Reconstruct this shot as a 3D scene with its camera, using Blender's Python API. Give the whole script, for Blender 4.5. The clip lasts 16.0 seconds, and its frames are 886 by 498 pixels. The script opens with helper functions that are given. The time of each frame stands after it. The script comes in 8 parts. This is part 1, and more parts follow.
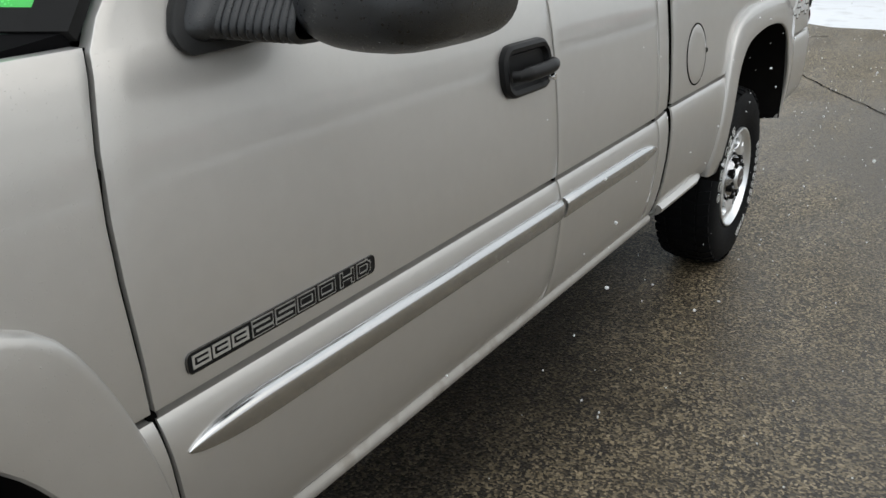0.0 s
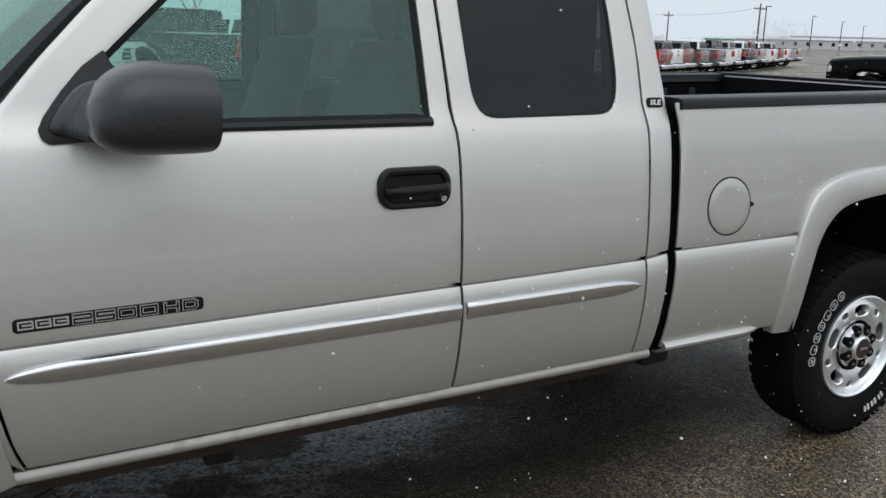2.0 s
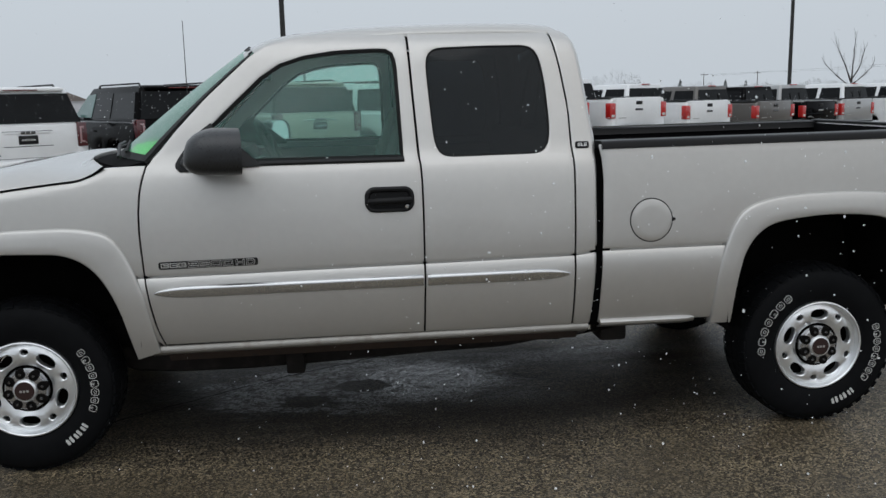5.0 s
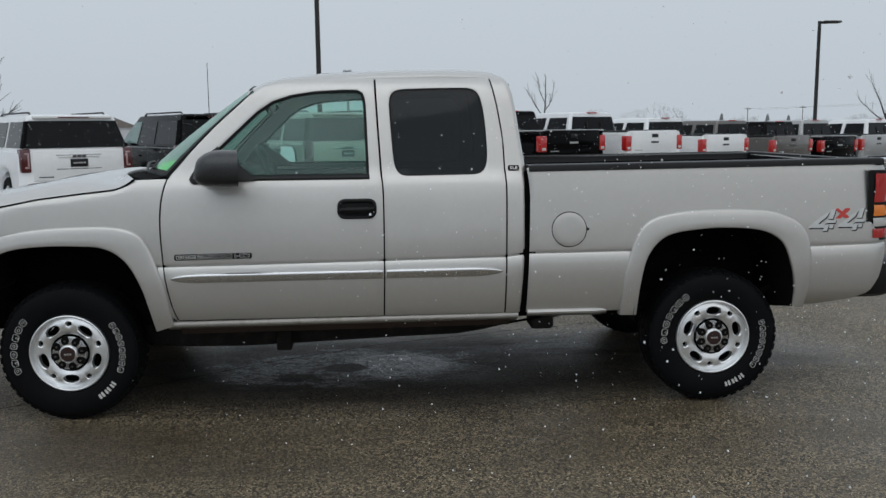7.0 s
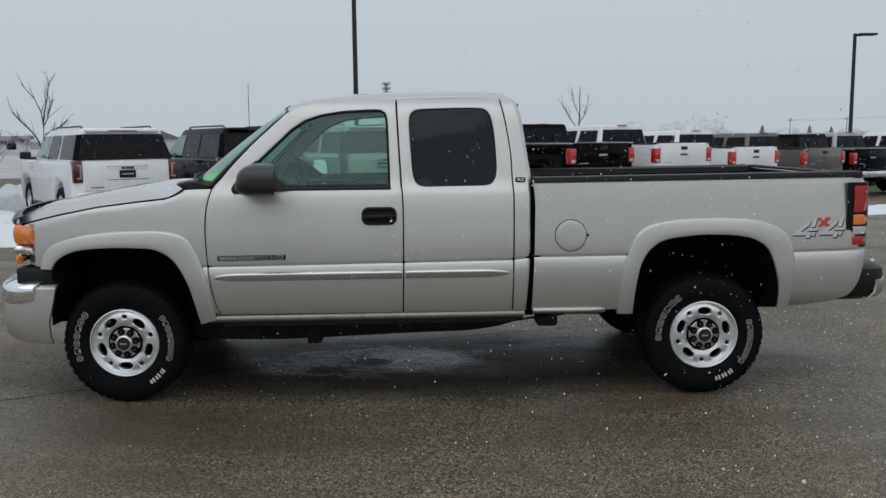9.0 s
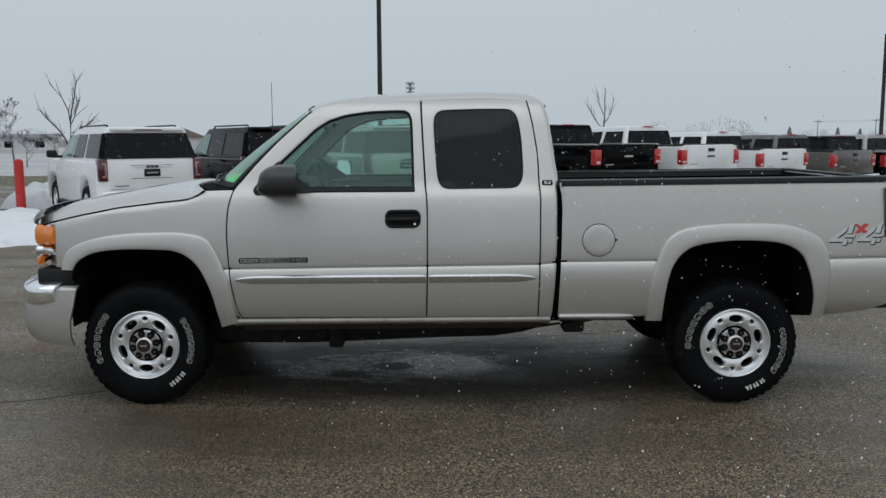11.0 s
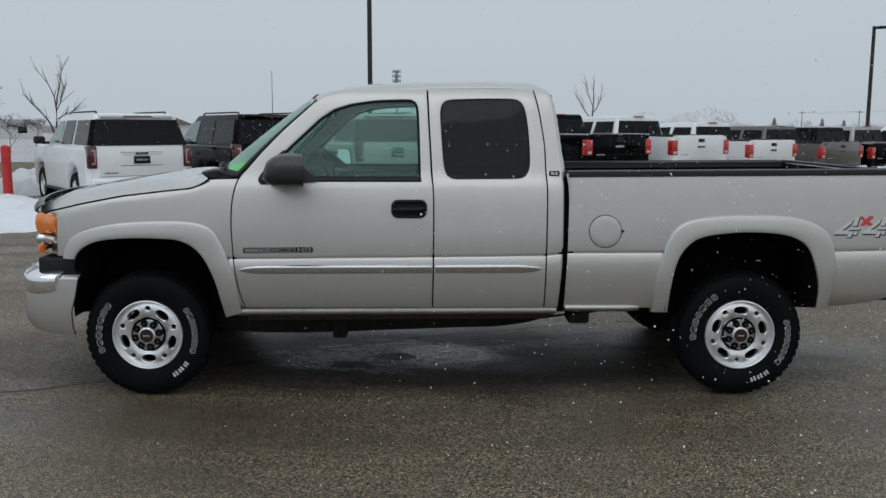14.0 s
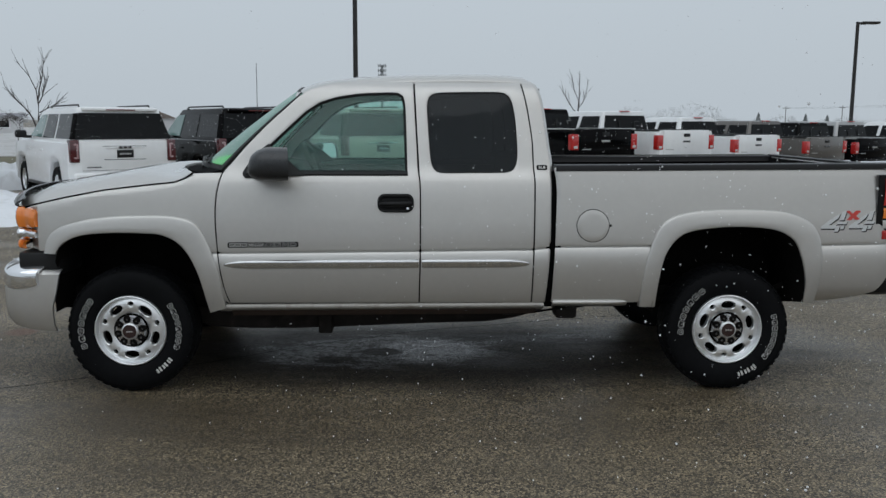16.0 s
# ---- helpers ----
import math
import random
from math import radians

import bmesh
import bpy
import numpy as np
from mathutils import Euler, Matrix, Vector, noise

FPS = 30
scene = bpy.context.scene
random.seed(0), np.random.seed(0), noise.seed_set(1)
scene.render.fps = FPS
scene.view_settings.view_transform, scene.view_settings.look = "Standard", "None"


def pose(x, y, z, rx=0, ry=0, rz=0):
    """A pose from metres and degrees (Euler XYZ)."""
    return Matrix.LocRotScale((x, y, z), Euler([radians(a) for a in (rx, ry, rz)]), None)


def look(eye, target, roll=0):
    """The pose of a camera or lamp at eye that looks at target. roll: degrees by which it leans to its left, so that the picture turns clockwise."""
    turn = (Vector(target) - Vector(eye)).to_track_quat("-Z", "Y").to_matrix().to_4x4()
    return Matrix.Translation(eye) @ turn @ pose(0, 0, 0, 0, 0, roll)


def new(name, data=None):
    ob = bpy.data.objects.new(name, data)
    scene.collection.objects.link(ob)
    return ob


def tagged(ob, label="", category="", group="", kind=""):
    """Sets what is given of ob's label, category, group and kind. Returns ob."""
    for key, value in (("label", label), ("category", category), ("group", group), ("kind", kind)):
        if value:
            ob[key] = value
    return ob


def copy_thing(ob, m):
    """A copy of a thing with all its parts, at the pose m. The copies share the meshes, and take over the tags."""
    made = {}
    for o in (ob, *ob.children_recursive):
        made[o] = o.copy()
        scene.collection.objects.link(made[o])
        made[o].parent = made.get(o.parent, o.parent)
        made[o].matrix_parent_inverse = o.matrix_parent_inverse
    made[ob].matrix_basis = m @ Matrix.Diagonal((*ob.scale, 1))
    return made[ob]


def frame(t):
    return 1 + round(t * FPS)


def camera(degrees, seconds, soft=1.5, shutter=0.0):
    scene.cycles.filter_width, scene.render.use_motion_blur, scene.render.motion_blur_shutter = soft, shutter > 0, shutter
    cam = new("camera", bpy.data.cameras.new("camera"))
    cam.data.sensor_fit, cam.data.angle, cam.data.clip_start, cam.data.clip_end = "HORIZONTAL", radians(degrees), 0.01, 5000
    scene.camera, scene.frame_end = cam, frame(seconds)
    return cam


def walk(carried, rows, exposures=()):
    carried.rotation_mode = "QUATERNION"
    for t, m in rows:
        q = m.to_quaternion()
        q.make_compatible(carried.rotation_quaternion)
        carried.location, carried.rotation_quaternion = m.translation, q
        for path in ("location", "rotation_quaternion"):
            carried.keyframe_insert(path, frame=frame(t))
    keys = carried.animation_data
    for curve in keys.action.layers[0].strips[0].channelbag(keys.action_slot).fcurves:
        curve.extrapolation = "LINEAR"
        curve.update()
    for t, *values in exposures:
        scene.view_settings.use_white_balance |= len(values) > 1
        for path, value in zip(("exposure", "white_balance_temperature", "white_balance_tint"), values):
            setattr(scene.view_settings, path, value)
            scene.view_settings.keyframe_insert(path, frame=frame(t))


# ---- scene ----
cam = camera(54.4, 16.0)
PATH = [
    (0, (-0.05, -0.851, 1.485), (1.506, 0.166, 0.748), -0.7),
    (0.5, (0.108, -1.096, 1.473), (1.465, 0.221, 0.824), -0.9),
    (1, (0.314, -1.425, 1.51), (1.456, 0.104, 0.911), -1.0),
    (1.5, (0.465, -1.751, 1.527), (1.501, -0.13, 0.978), -1.1),
    (2, (0.579, -2.028, 1.563), (1.514, -0.327, 1.081), 1.5),
    (2.5, (0.713, -2.331, 1.575), (1.431, -0.511, 1.157), 2.2),
    (3, (0.856, -2.674, 1.559), (1.388, -0.787, 1.161), 1.2),
    (5.5, (1.545, -3.962, 1.614), (1.735, -2.0, 1.276), -1.3),
    (6, (1.638, -4.219, 1.611), (1.808, -2.252, 1.293), -1.0),
    (6.5, (1.721, -4.473, 1.604), (1.867, -2.5, 1.307), -0.4),
    (7, (1.787, -4.716, 1.609), (1.91, -2.74, 1.326), -0.6),
    (7.5, (1.882, -4.889, 1.619), (1.98, -2.91, 1.344), -0.6),
    (8, (1.927, -5.052, 1.626), (2.001, -3.071, 1.359), -0.6),
    (8.5, (1.909, -5.194, 1.634), (1.961, -3.211, 1.375), -0.6),
    (9, (1.904, -5.256, 1.635), (1.94, -3.273, 1.379), -0.6),
    (11.5, (1.885, -5.136, 1.655), (1.86, -3.153, 1.399), -0.2),
    (12, (1.852, -5.163, 1.668), (1.821, -3.181, 1.405), -0.1),
    (12.5, (1.817, -5.193, 1.661), (1.781, -3.212, 1.393), -0.1),
    (13, (1.829, -5.142, 1.658), (1.79, -3.161, 1.385), -0.1),
    (13.5, (1.808, -5.122, 1.651), (1.808, -3.141, 1.373), 0.0),
    (14, (1.767, -5.123, 1.653), (1.785, -3.143, 1.371), 0.1),
    (14.5, (1.745, -5.115, 1.664), (1.776, -3.135, 1.378), 0.1),
    (15, (1.728, -5.101, 1.656), (1.771, -3.122, 1.366), 0.1),
    (15.5, (1.736, -5.099, 1.659), (1.783, -3.121, 1.365), 0.1),
    (16, (1.761, -5.083, 1.646), (1.812, -3.105, 1.352), 0.2),
]
walk(cam, [(t, look(eye, target, roll)) for t, eye, target, roll in PATH],
     exposures=[(0, 0.40, 6400, 8), (1.5, 0.46, 6100, 8), (2.5, 0.19, 6150, 8), (3.2, 0.05, 6150, 8), (5.5, -0.04, 6150, 9),
                (7, -0.10, 6100, 8), (9, -0.15, 6100, 7), (16, -0.18, 6050, 7)])

# ---------------------------------------------------------------- world and light
world = bpy.data.worlds.new("overcast")
scene.world = world
world.use_nodes = True
wn, wl = world.node_tree.nodes, world.node_tree.links
sky = wn.new("ShaderNodeTexSky")
sky.sky_type = "NISHITA"
sky.sun_disc = False
sky.sun_elevation, sky.sun_rotation = radians(38), radians(150)
sky.air_density, sky.dust_density = 1.0, 6.0
sky_gain = wn.new("ShaderNodeVectorMath")
sky_gain.operation = "SCALE"
sky_gain.inputs["Scale"].default_value = 0.06
geo = wn.new("ShaderNodeTexCoord")
sep = wn.new("ShaderNodeSeparateXYZ")
cloud = wn.new("ShaderNodeValToRGB")
cloud.color_ramp.elements[0].position, cloud.color_ramp.elements[0].color = 0.0, (0.635, 0.668, 0.695, 1)
cloud.color_ramp.elements[1].position, cloud.color_ramp.elements[1].color = 1.0, (0.90, 0.925, 0.95, 1)
mixs = wn.new("ShaderNodeMix")
mixs.data_type = "RGBA"
mixs.inputs["Factor"].default_value = 0.88
wl.new(sky.outputs["Color"], sky_gain.inputs[0])
wl.new(geo.outputs["Generated"], sep.inputs[0])
wl.new(sep.outputs["Z"], cloud.inputs[0])
wl.new(sky_gain.outputs[0], mixs.inputs["A"])
wl.new(cloud.outputs["Color"], mixs.inputs["B"])
wl.new(mixs.outputs["Result"], wn["Background"].inputs["Color"])
wn["Background"].inputs["Strength"].default_value = 1.0

sun = new("sun", bpy.data.lights.new("sun", "SUN"))
sun.data.energy, sun.data.angle, sun.data.color = 0.5, radians(60), (1.0, 0.97, 0.93)
sun.matrix_world = look((-3, -6, 9), (0, 0, 0))

# ---------------------------------------------------------------- materials
def mat(name, color, rough=0.5, metal=0.0, coat=0.0, vary=0.0, grain=8.0, bump=0.0, bump_scale=200.0, spec=0.5, speck=0.0, rand=0.0, dirt=None, coat_rough=0.05):
    """Procedural surface: colour varied at two scales, with fine relief."""
    m = bpy.data.materials.new(name)
    m.use_nodes = True
    n, l = m.node_tree.nodes, m.node_tree.links
    b = n["Principled BSDF"]
    b.inputs["Base Color"].default_value = (*color, 1)
    b.inputs["Roughness"].default_value = rough
    b.inputs["Metallic"].default_value = metal
    b.inputs["Specular IOR Level"].default_value = spec
    b.inputs["Coat Weight"].default_value = coat
    b.inputs["Coat Roughness"].default_value = coat_rough
    tc = n.new("ShaderNodeTexCoord")
    last = None
    if vary or dirt or rand:
        big = n.new("ShaderNodeTexNoise")
        big.inputs["Scale"].default_value, big.inputs["Detail"].default_value = grain * 0.13, 4
        small = n.new("ShaderNodeTexNoise")
        small.inputs["Scale"].default_value, small.inputs["Detail"].default_value = grain, 6
        l.new(tc.outputs["Object"], big.inputs["Vector"])
        l.new(tc.outputs["Object"], small.inputs["Vector"])
        add = n.new("ShaderNodeMath")
        add.operation = "ADD"
        l.new(big.outputs["Fac"], add.inputs[0])
        l.new(small.outputs["Fac"], add.inputs[1])
        ramp = n.new("ShaderNodeMapRange")
        ramp.inputs["From Min"].default_value, ramp.inputs["From Max"].default_value = 0.6, 1.4
        ramp.inputs["To Min"].default_value, ramp.inputs["To Max"].default_value = 1 - vary, 1 + vary
        l.new(add.outputs[0], ramp.inputs["Value"])
        hsv = n.new("ShaderNodeHueSaturation")
        hsv.inputs["Color"].default_value = (*color, 1)
        l.new(ramp.outputs["Result"], hsv.inputs["Value"])
        last = hsv.outputs["Color"]
        if dirt:
            mx = n.new("ShaderNodeMix")
            mx.data_type = "RGBA"
            mx.inputs["B"].default_value = (*dirt, 1)
            dr = n.new("ShaderNodeMapRange")
            dr.inputs["From Min"].default_value, dr.inputs["From Max"].default_value = 0.5, 0.72
            l.new(small.outputs["Fac"], dr.inputs["Value"])
            l.new(dr.outputs["Result"], mx.inputs["Factor"])
            l.new(last, mx.inputs["A"])
            last = mx.outputs["Result"]
        l.new(last, b.inputs["Base Color"])
    if bump:
        bn = n.new("ShaderNodeTexNoise")
        bn.inputs["Scale"].default_value, bn.inputs["Detail"].default_value = bump_scale, 3
        l.new(tc.outputs["Object"], bn.inputs["Vector"])
        bm_ = n.new("ShaderNodeBump")
        bm_.inputs["Strength"].default_value, bm_.inputs["Distance"].default_value = bump, 0.002
        l.new(bn.outputs["Fac"], bm_.inputs["Height"])
        l.new(bm_.outputs["Normal"], b.inputs["Normal"])
    return m


def wet_paint(name, color, metal, rough, drops=0.35):
    """Metallic car paint under clear coat, beaded with fine rain drops."""
    m = mat(name, color, rough, metal, coat=1.0, vary=0.03, grain=30.0, coat_rough=0.06)
    n, l = m.node_tree.nodes, m.node_tree.links
    b = n["Principled BSDF"]
    tc = n.new("ShaderNodeTexCoord")
    v = n.new("ShaderNodeTexVoronoi")
    v.inputs["Scale"].default_value = 290.0
    v.inputs["Randomness"].default_value = 1.0
    l.new(tc.outputs["Object"], v.inputs["Vector"])
    cell = n.new("ShaderNodeSeparateColor")
    l.new(v.outputs["Color"], cell.inputs[0])
    keep = n.new("ShaderNodeMath")
    keep.operation = "GREATER_THAN"
    l.new(cell.outputs[0], keep.inputs[0])
    area = n.new("ShaderNodeTexNoise")
    area.inputs["Scale"].default_value, area.inputs["Detail"].default_value = 2.2, 3
    l.new(tc.outputs["Object"], area.inputs["Vector"])
    share = n.new("ShaderNodeMapRange")
    share.inputs["From Min"].default_value, share.inputs["From Max"].default_value = 0.38, 0.62
    share.inputs["To Min"].default_value, share.inputs["To Max"].default_value = 0.99, 0.76
    l.new(area.outputs["Fac"], share.inputs["Value"])
    l.new(share.outputs["Result"], keep.inputs[1])
    dome = n.new("ShaderNodeMapRange")
    dome.inputs["From Min"].default_value, dome.inputs["From Max"].default_value = 0.0, 0.28
    dome.inputs["To Min"].default_value, dome.inputs["To Max"].default_value = 1.0, 0.0
    dome.interpolation_type = "SMOOTHSTEP"
    l.new(v.outputs["Distance"], dome.inputs["Value"])
    drop = n.new("ShaderNodeMath")
    drop.operation = "MULTIPLY"
    l.new(dome.outputs["Result"], drop.inputs[0])
    l.new(keep.outputs[0], drop.inputs[1])
    bp = n.new("ShaderNodeBump")
    bp.inputs["Strength"].default_value, bp.inputs["Distance"].default_value = drops, 0.0028
    l.new(drop.outputs[0], bp.inputs["Height"])
    wave = n.new("ShaderNodeTexNoise")
    wave.inputs["Scale"].default_value = 4.0
    l.new(tc.outputs["Object"], wave.inputs["Vector"])
    bw = n.new("ShaderNodeBump")
    bw.inputs["Strength"].default_value, bw.inputs["Distance"].default_value = 0.10, 0.01
    l.new(wave.outputs["Fac"], bw.inputs["Height"])
    l.new(bp.outputs["Normal"], bw.inputs["Normal"])
    l.new(bw.outputs["Normal"], b.inputs["Coat Normal"])
    l.new(bp.outputs["Normal"], b.inputs["Normal"])
    return m


def glass(name, tint, gloss_rough=0.02, drops=0.0, ior=1.5, film=0.0, film_color=(0.3, 0.42, 0.40)):
    """Thin tinted pane: light passes straight on, Fresnel drives the gloss."""
    m = bpy.data.materials.new(name)
    m.use_nodes = True
    n, l = m.node_tree.nodes, m.node_tree.links
    n.remove(n["Principled BSDF"])
    tr = n.new("ShaderNodeBsdfTransparent")
    tr.inputs["Color"].default_value = (*tint, 1)
    gl = n.new("ShaderNodeBsdfGlossy")
    gl.inputs["Roughness"].default_value = gloss_rough
    fr = n.new("ShaderNodeFresnel")
    fr.inputs["IOR"].default_value = ior
    mx = n.new("ShaderNodeMixShader")
    l.new(fr.outputs[0], mx.inputs[0])
    l.new(tr.outputs[0], mx.inputs[1])
    l.new(gl.outputs[0], mx.inputs[2])
    out = mx.outputs[0]
    if drops:
        tc = n.new("ShaderNodeTexCoord")
        v = n.new("ShaderNodeTexVoronoi")
        v.inputs["Scale"].default_value = 175.0
        l.new(tc.outputs["Object"], v.inputs["Vector"])
        cell = n.new("ShaderNodeSeparateColor")
        l.new(v.outputs["Color"], cell.inputs[0])
        rad = n.new("ShaderNodeMath")
        rad.operation = "MULTIPLY"
        rad.inputs[1].default_value = 0.45
        l.new(cell.outputs[0], rad.inputs[0])
        inside = n.new("ShaderNodeMath")
        inside.operation = "LESS_THAN"
        l.new(v.outputs["Distance"], inside.inputs[0])
        l.new(rad.outputs[0], inside.inputs[1])
        amount = n.new("ShaderNodeMath")
        amount.operation = "MULTIPLY"
        amount.inputs[1].default_value = drops
        l.new(inside.outputs[0], amount.inputs[0])
        tl = n.new("ShaderNodeBsdfTranslucent")
        tl.inputs["Color"].default_value = (0.75 * tint[0] ** 0.3, 0.8 * tint[1] ** 0.3, 0.8 * tint[2] ** 0.3, 1)
        m2 = n.new("ShaderNodeMixShader")
        l.new(amount.outputs[0], m2.inputs[0])
        l.new(out, m2.inputs[1])
        l.new(tl.outputs[0], m2.inputs[2])
        out = m2.outputs[0]
    if film:
        df = n.new("ShaderNodeBsdfDiffuse")
        df.inputs["Color"].default_value = (*film_color, 1)
        tl2 = n.new("ShaderNodeBsdfTranslucent")
        tl2.inputs["Color"].default_value = (*film_color, 1)
        pair = n.new("ShaderNodeAddShader")
        l.new(df.outputs[0], pair.inputs[0])
        l.new(tl2.outputs[0], pair.inputs[1])
        m3 = n.new("ShaderNodeMixShader")
        m3.inputs[0].default_value = film
        l.new(out, m3.inputs[1])
        l.new(pair.outputs[0], m3.inputs[2])
        out = m3.outputs[0]
    l.new(out, n["Material Output"].inputs["Surface"])
    return m


def asphalt_material():
    """Worn asphalt of tan and dark stones, with oily and wet stretches of ragged outline; shade and sheen under the
    truck are painted in.
    """
    m = bpy.data.materials.new("wet_asphalt")
    m.use_nodes = True
    n, l = m.node_tree.nodes, m.node_tree.links
    b = n["Principled BSDF"]
    tc = n.new("ShaderNodeTexCoord")
    place = tc.outputs["Object"]
    def noise_tex(scale, detail=4.0, rough=0.5, stretch=None):
        t = n.new("ShaderNodeTexNoise")
        t.inputs["Scale"].default_value, t.inputs["Detail"].default_value, t.inputs["Roughness"].default_value = scale, detail, rough
        src = place
        if stretch:
            mp = n.new("ShaderNodeMapping")
            mp.inputs["Scale"].default_value = stretch
            l.new(place, mp.inputs["Vector"])
            src = mp.outputs["Vector"]
        l.new(src, t.inputs["Vector"])
        return t.outputs["Fac"]
    def remap(socket, a, c, lo=0.0, hi=1.0):
        r = n.new("ShaderNodeMapRange")
        r.interpolation_type = "SMOOTHSTEP"
        r.inputs["From Min"].default_value, r.inputs["From Max"].default_value = a, c
        r.inputs["To Min"].default_value, r.inputs["To Max"].default_value = lo, hi
        l.new(socket, r.inputs["Value"])
        return r.outputs["Result"]
    def calc(op, a, c):
        x = n.new("ShaderNodeMath")
        x.operation = op
        for k, val in enumerate((a, c)):
            if isinstance(val, (int, float)):
                x.inputs[k].default_value = val
            else:
                l.new(val, x.inputs[k])
        return x.outputs[0]
    def mix(fac, a, c):
        x = n.new("ShaderNodeMix")
        x.data_type = "RGBA"
        l.new(fac, x.inputs["Factor"])
        for key, val in (("A", a), ("B", c)):
            if isinstance(val, tuple):
                x.inputs[key].default_value = (*val, 1)
            else:
                l.new(val, x.inputs[key])
        return x.outputs["Result"]
    def cells(scale):
        v = n.new("ShaderNodeTexVoronoi")
        v.inputs["Scale"].default_value = scale
        l.new(place, v.inputs["Vector"])
        c = n.new("ShaderNodeSeparateColor")
        l.new(v.outputs["Color"], c.inputs[0])
        return v.outputs["Distance"], c.outputs[0], c.outputs[1], c.outputs[2]
    def spot(cx, cy, rx, ry, ragged, scale, soft, turn=0.0):
        """1 inside a ragged oval, fading outwards."""
        mp = n.new("ShaderNodeMapping")
        mp.vector_type = "TEXTURE"
        mp.inputs["Location"].default_value = (cx, cy, 0)
        mp.inputs["Rotation"].default_value = (0, 0, radians(turn))
        mp.inputs["Scale"].default_value = (rx, ry, 1)
        l.new(place, mp.inputs["Vector"])
        d = n.new("ShaderNodeVectorMath")
        d.operation = "LENGTH"
        l.new(mp.outputs["Vector"], d.inputs[0])
        rag = calc("MULTIPLY", calc("SUBTRACT", noise_tex(scale, 7, 0.62, (0.6, 1.0, 1.0)), 0.5), ragged)
        return remap(calc("ADD", d.outputs["Value"], rag), 1.0 - soft, 1.0 + soft, 1.0, 0.0)
    dist, s0, s1, s2 = cells(128.0)
    _, g0, g1, g2 = cells(70.0)
    mid, big = noise_tex(1.6, 6, 0.6), noise_tex(0.25, 4)
    streak = noise_tex(1.0, 6, 0.6, (0.35, 1.6, 1.0))
    col = mix(remap(s0, 0.25, 0.80), (0.012, 0.0095, 0.0060), (0.335, 0.268, 0.164))
    col = mix(remap(s1, 0.86, 0.90, 0, 0.9), col, (0.50, 0.405, 0.258))
    col = mix(remap(s2, 0.66, 0.74, 0, 0.85), col, (0.012, 0.0105, 0.0090))
    col = mix(remap(g0, 0.60, 0.85, 0, 0.42), col, (0.026, 0.021, 0.014))
    col = mix(remap(g1, 0.84, 0.90, 0, 0.45), col, (0.26, 0.210, 0.138))
    col = mix(remap(mid, 0.42, 0.70, 0.0, 0.25), col, (0.066, 0.050, 0.031))
    col = mix(remap(noise_tex(0.55, 6, 0.62, (0.45, 1.5, 1.0)), 0.46, 0.66, 0.0, 0.60), col, (0.036, 0.028, 0.019))
    col = mix(remap(big, 0.40, 0.65, 0.0, 0.20), col, (0.112, 0.090, 0.062))
    # dampness with the truck's shade painted in, the water film in it and oily blots
    damp_shade = calc("MULTIPLY", spot(1.85, 0.93, 2.15, 0.92, 0.9, 1.7, 0.34), remap(streak, 0.25, 0.55, 0.80, 1.0))
    damp_shade = calc("MAXIMUM", damp_shade, calc("MULTIPLY", spot(-1.15, 0.95, 1.25, 0.75, 1.2, 1.4, 0.5), 0.42))
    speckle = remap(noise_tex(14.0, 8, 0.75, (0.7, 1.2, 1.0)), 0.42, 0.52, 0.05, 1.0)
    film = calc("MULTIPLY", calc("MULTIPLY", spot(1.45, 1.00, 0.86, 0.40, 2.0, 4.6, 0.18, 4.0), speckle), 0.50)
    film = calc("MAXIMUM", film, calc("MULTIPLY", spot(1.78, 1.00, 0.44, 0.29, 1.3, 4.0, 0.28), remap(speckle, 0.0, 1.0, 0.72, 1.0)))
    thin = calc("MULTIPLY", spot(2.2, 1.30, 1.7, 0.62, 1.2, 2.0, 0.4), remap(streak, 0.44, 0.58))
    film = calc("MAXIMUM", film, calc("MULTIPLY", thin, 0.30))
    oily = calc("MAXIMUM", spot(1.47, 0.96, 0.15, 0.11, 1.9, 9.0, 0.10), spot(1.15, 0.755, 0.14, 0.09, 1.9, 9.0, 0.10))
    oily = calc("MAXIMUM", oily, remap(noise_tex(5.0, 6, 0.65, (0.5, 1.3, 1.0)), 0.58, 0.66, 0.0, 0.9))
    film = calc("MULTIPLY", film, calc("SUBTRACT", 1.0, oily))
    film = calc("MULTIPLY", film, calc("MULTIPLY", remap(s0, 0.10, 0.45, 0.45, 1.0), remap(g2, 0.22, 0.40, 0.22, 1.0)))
    damp_shade_col = mix(s1, (0.007, 0.0068, 0.0066), (0.026, 0.024, 0.022))
    col = mix(calc("MULTIPLY", damp_shade, 0.90), col, damp_shade_col)
    # pale grey: light mirrored from the far side, painted into the colour
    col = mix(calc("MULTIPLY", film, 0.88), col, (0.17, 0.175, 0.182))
    col = mix(calc("MULTIPLY", spot(-1.37, 1.57, 0.13, 0.10, 1.4, 8.0, 0.4), 0.7), col, (0.11, 0.045, 0.026))
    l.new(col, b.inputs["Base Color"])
    wet = noise_tex(0.5, 5, 0.6, (0.5, 1.2, 1.0))
    rough = remap(wet, 0.38, 0.62, 0.60, 0.36)
    rough = calc("MULTIPLY", rough, calc("SUBTRACT", 1.0, calc("MULTIPLY", film, 0.62)))
    l.new(rough, b.inputs["Roughness"])
    gloss = calc("SUBTRACT", 0.5, calc("MULTIPLY", calc("MULTIPLY", damp_shade, calc("SUBTRACT", 1.0, film)), 0.46))
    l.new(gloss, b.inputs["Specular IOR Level"])
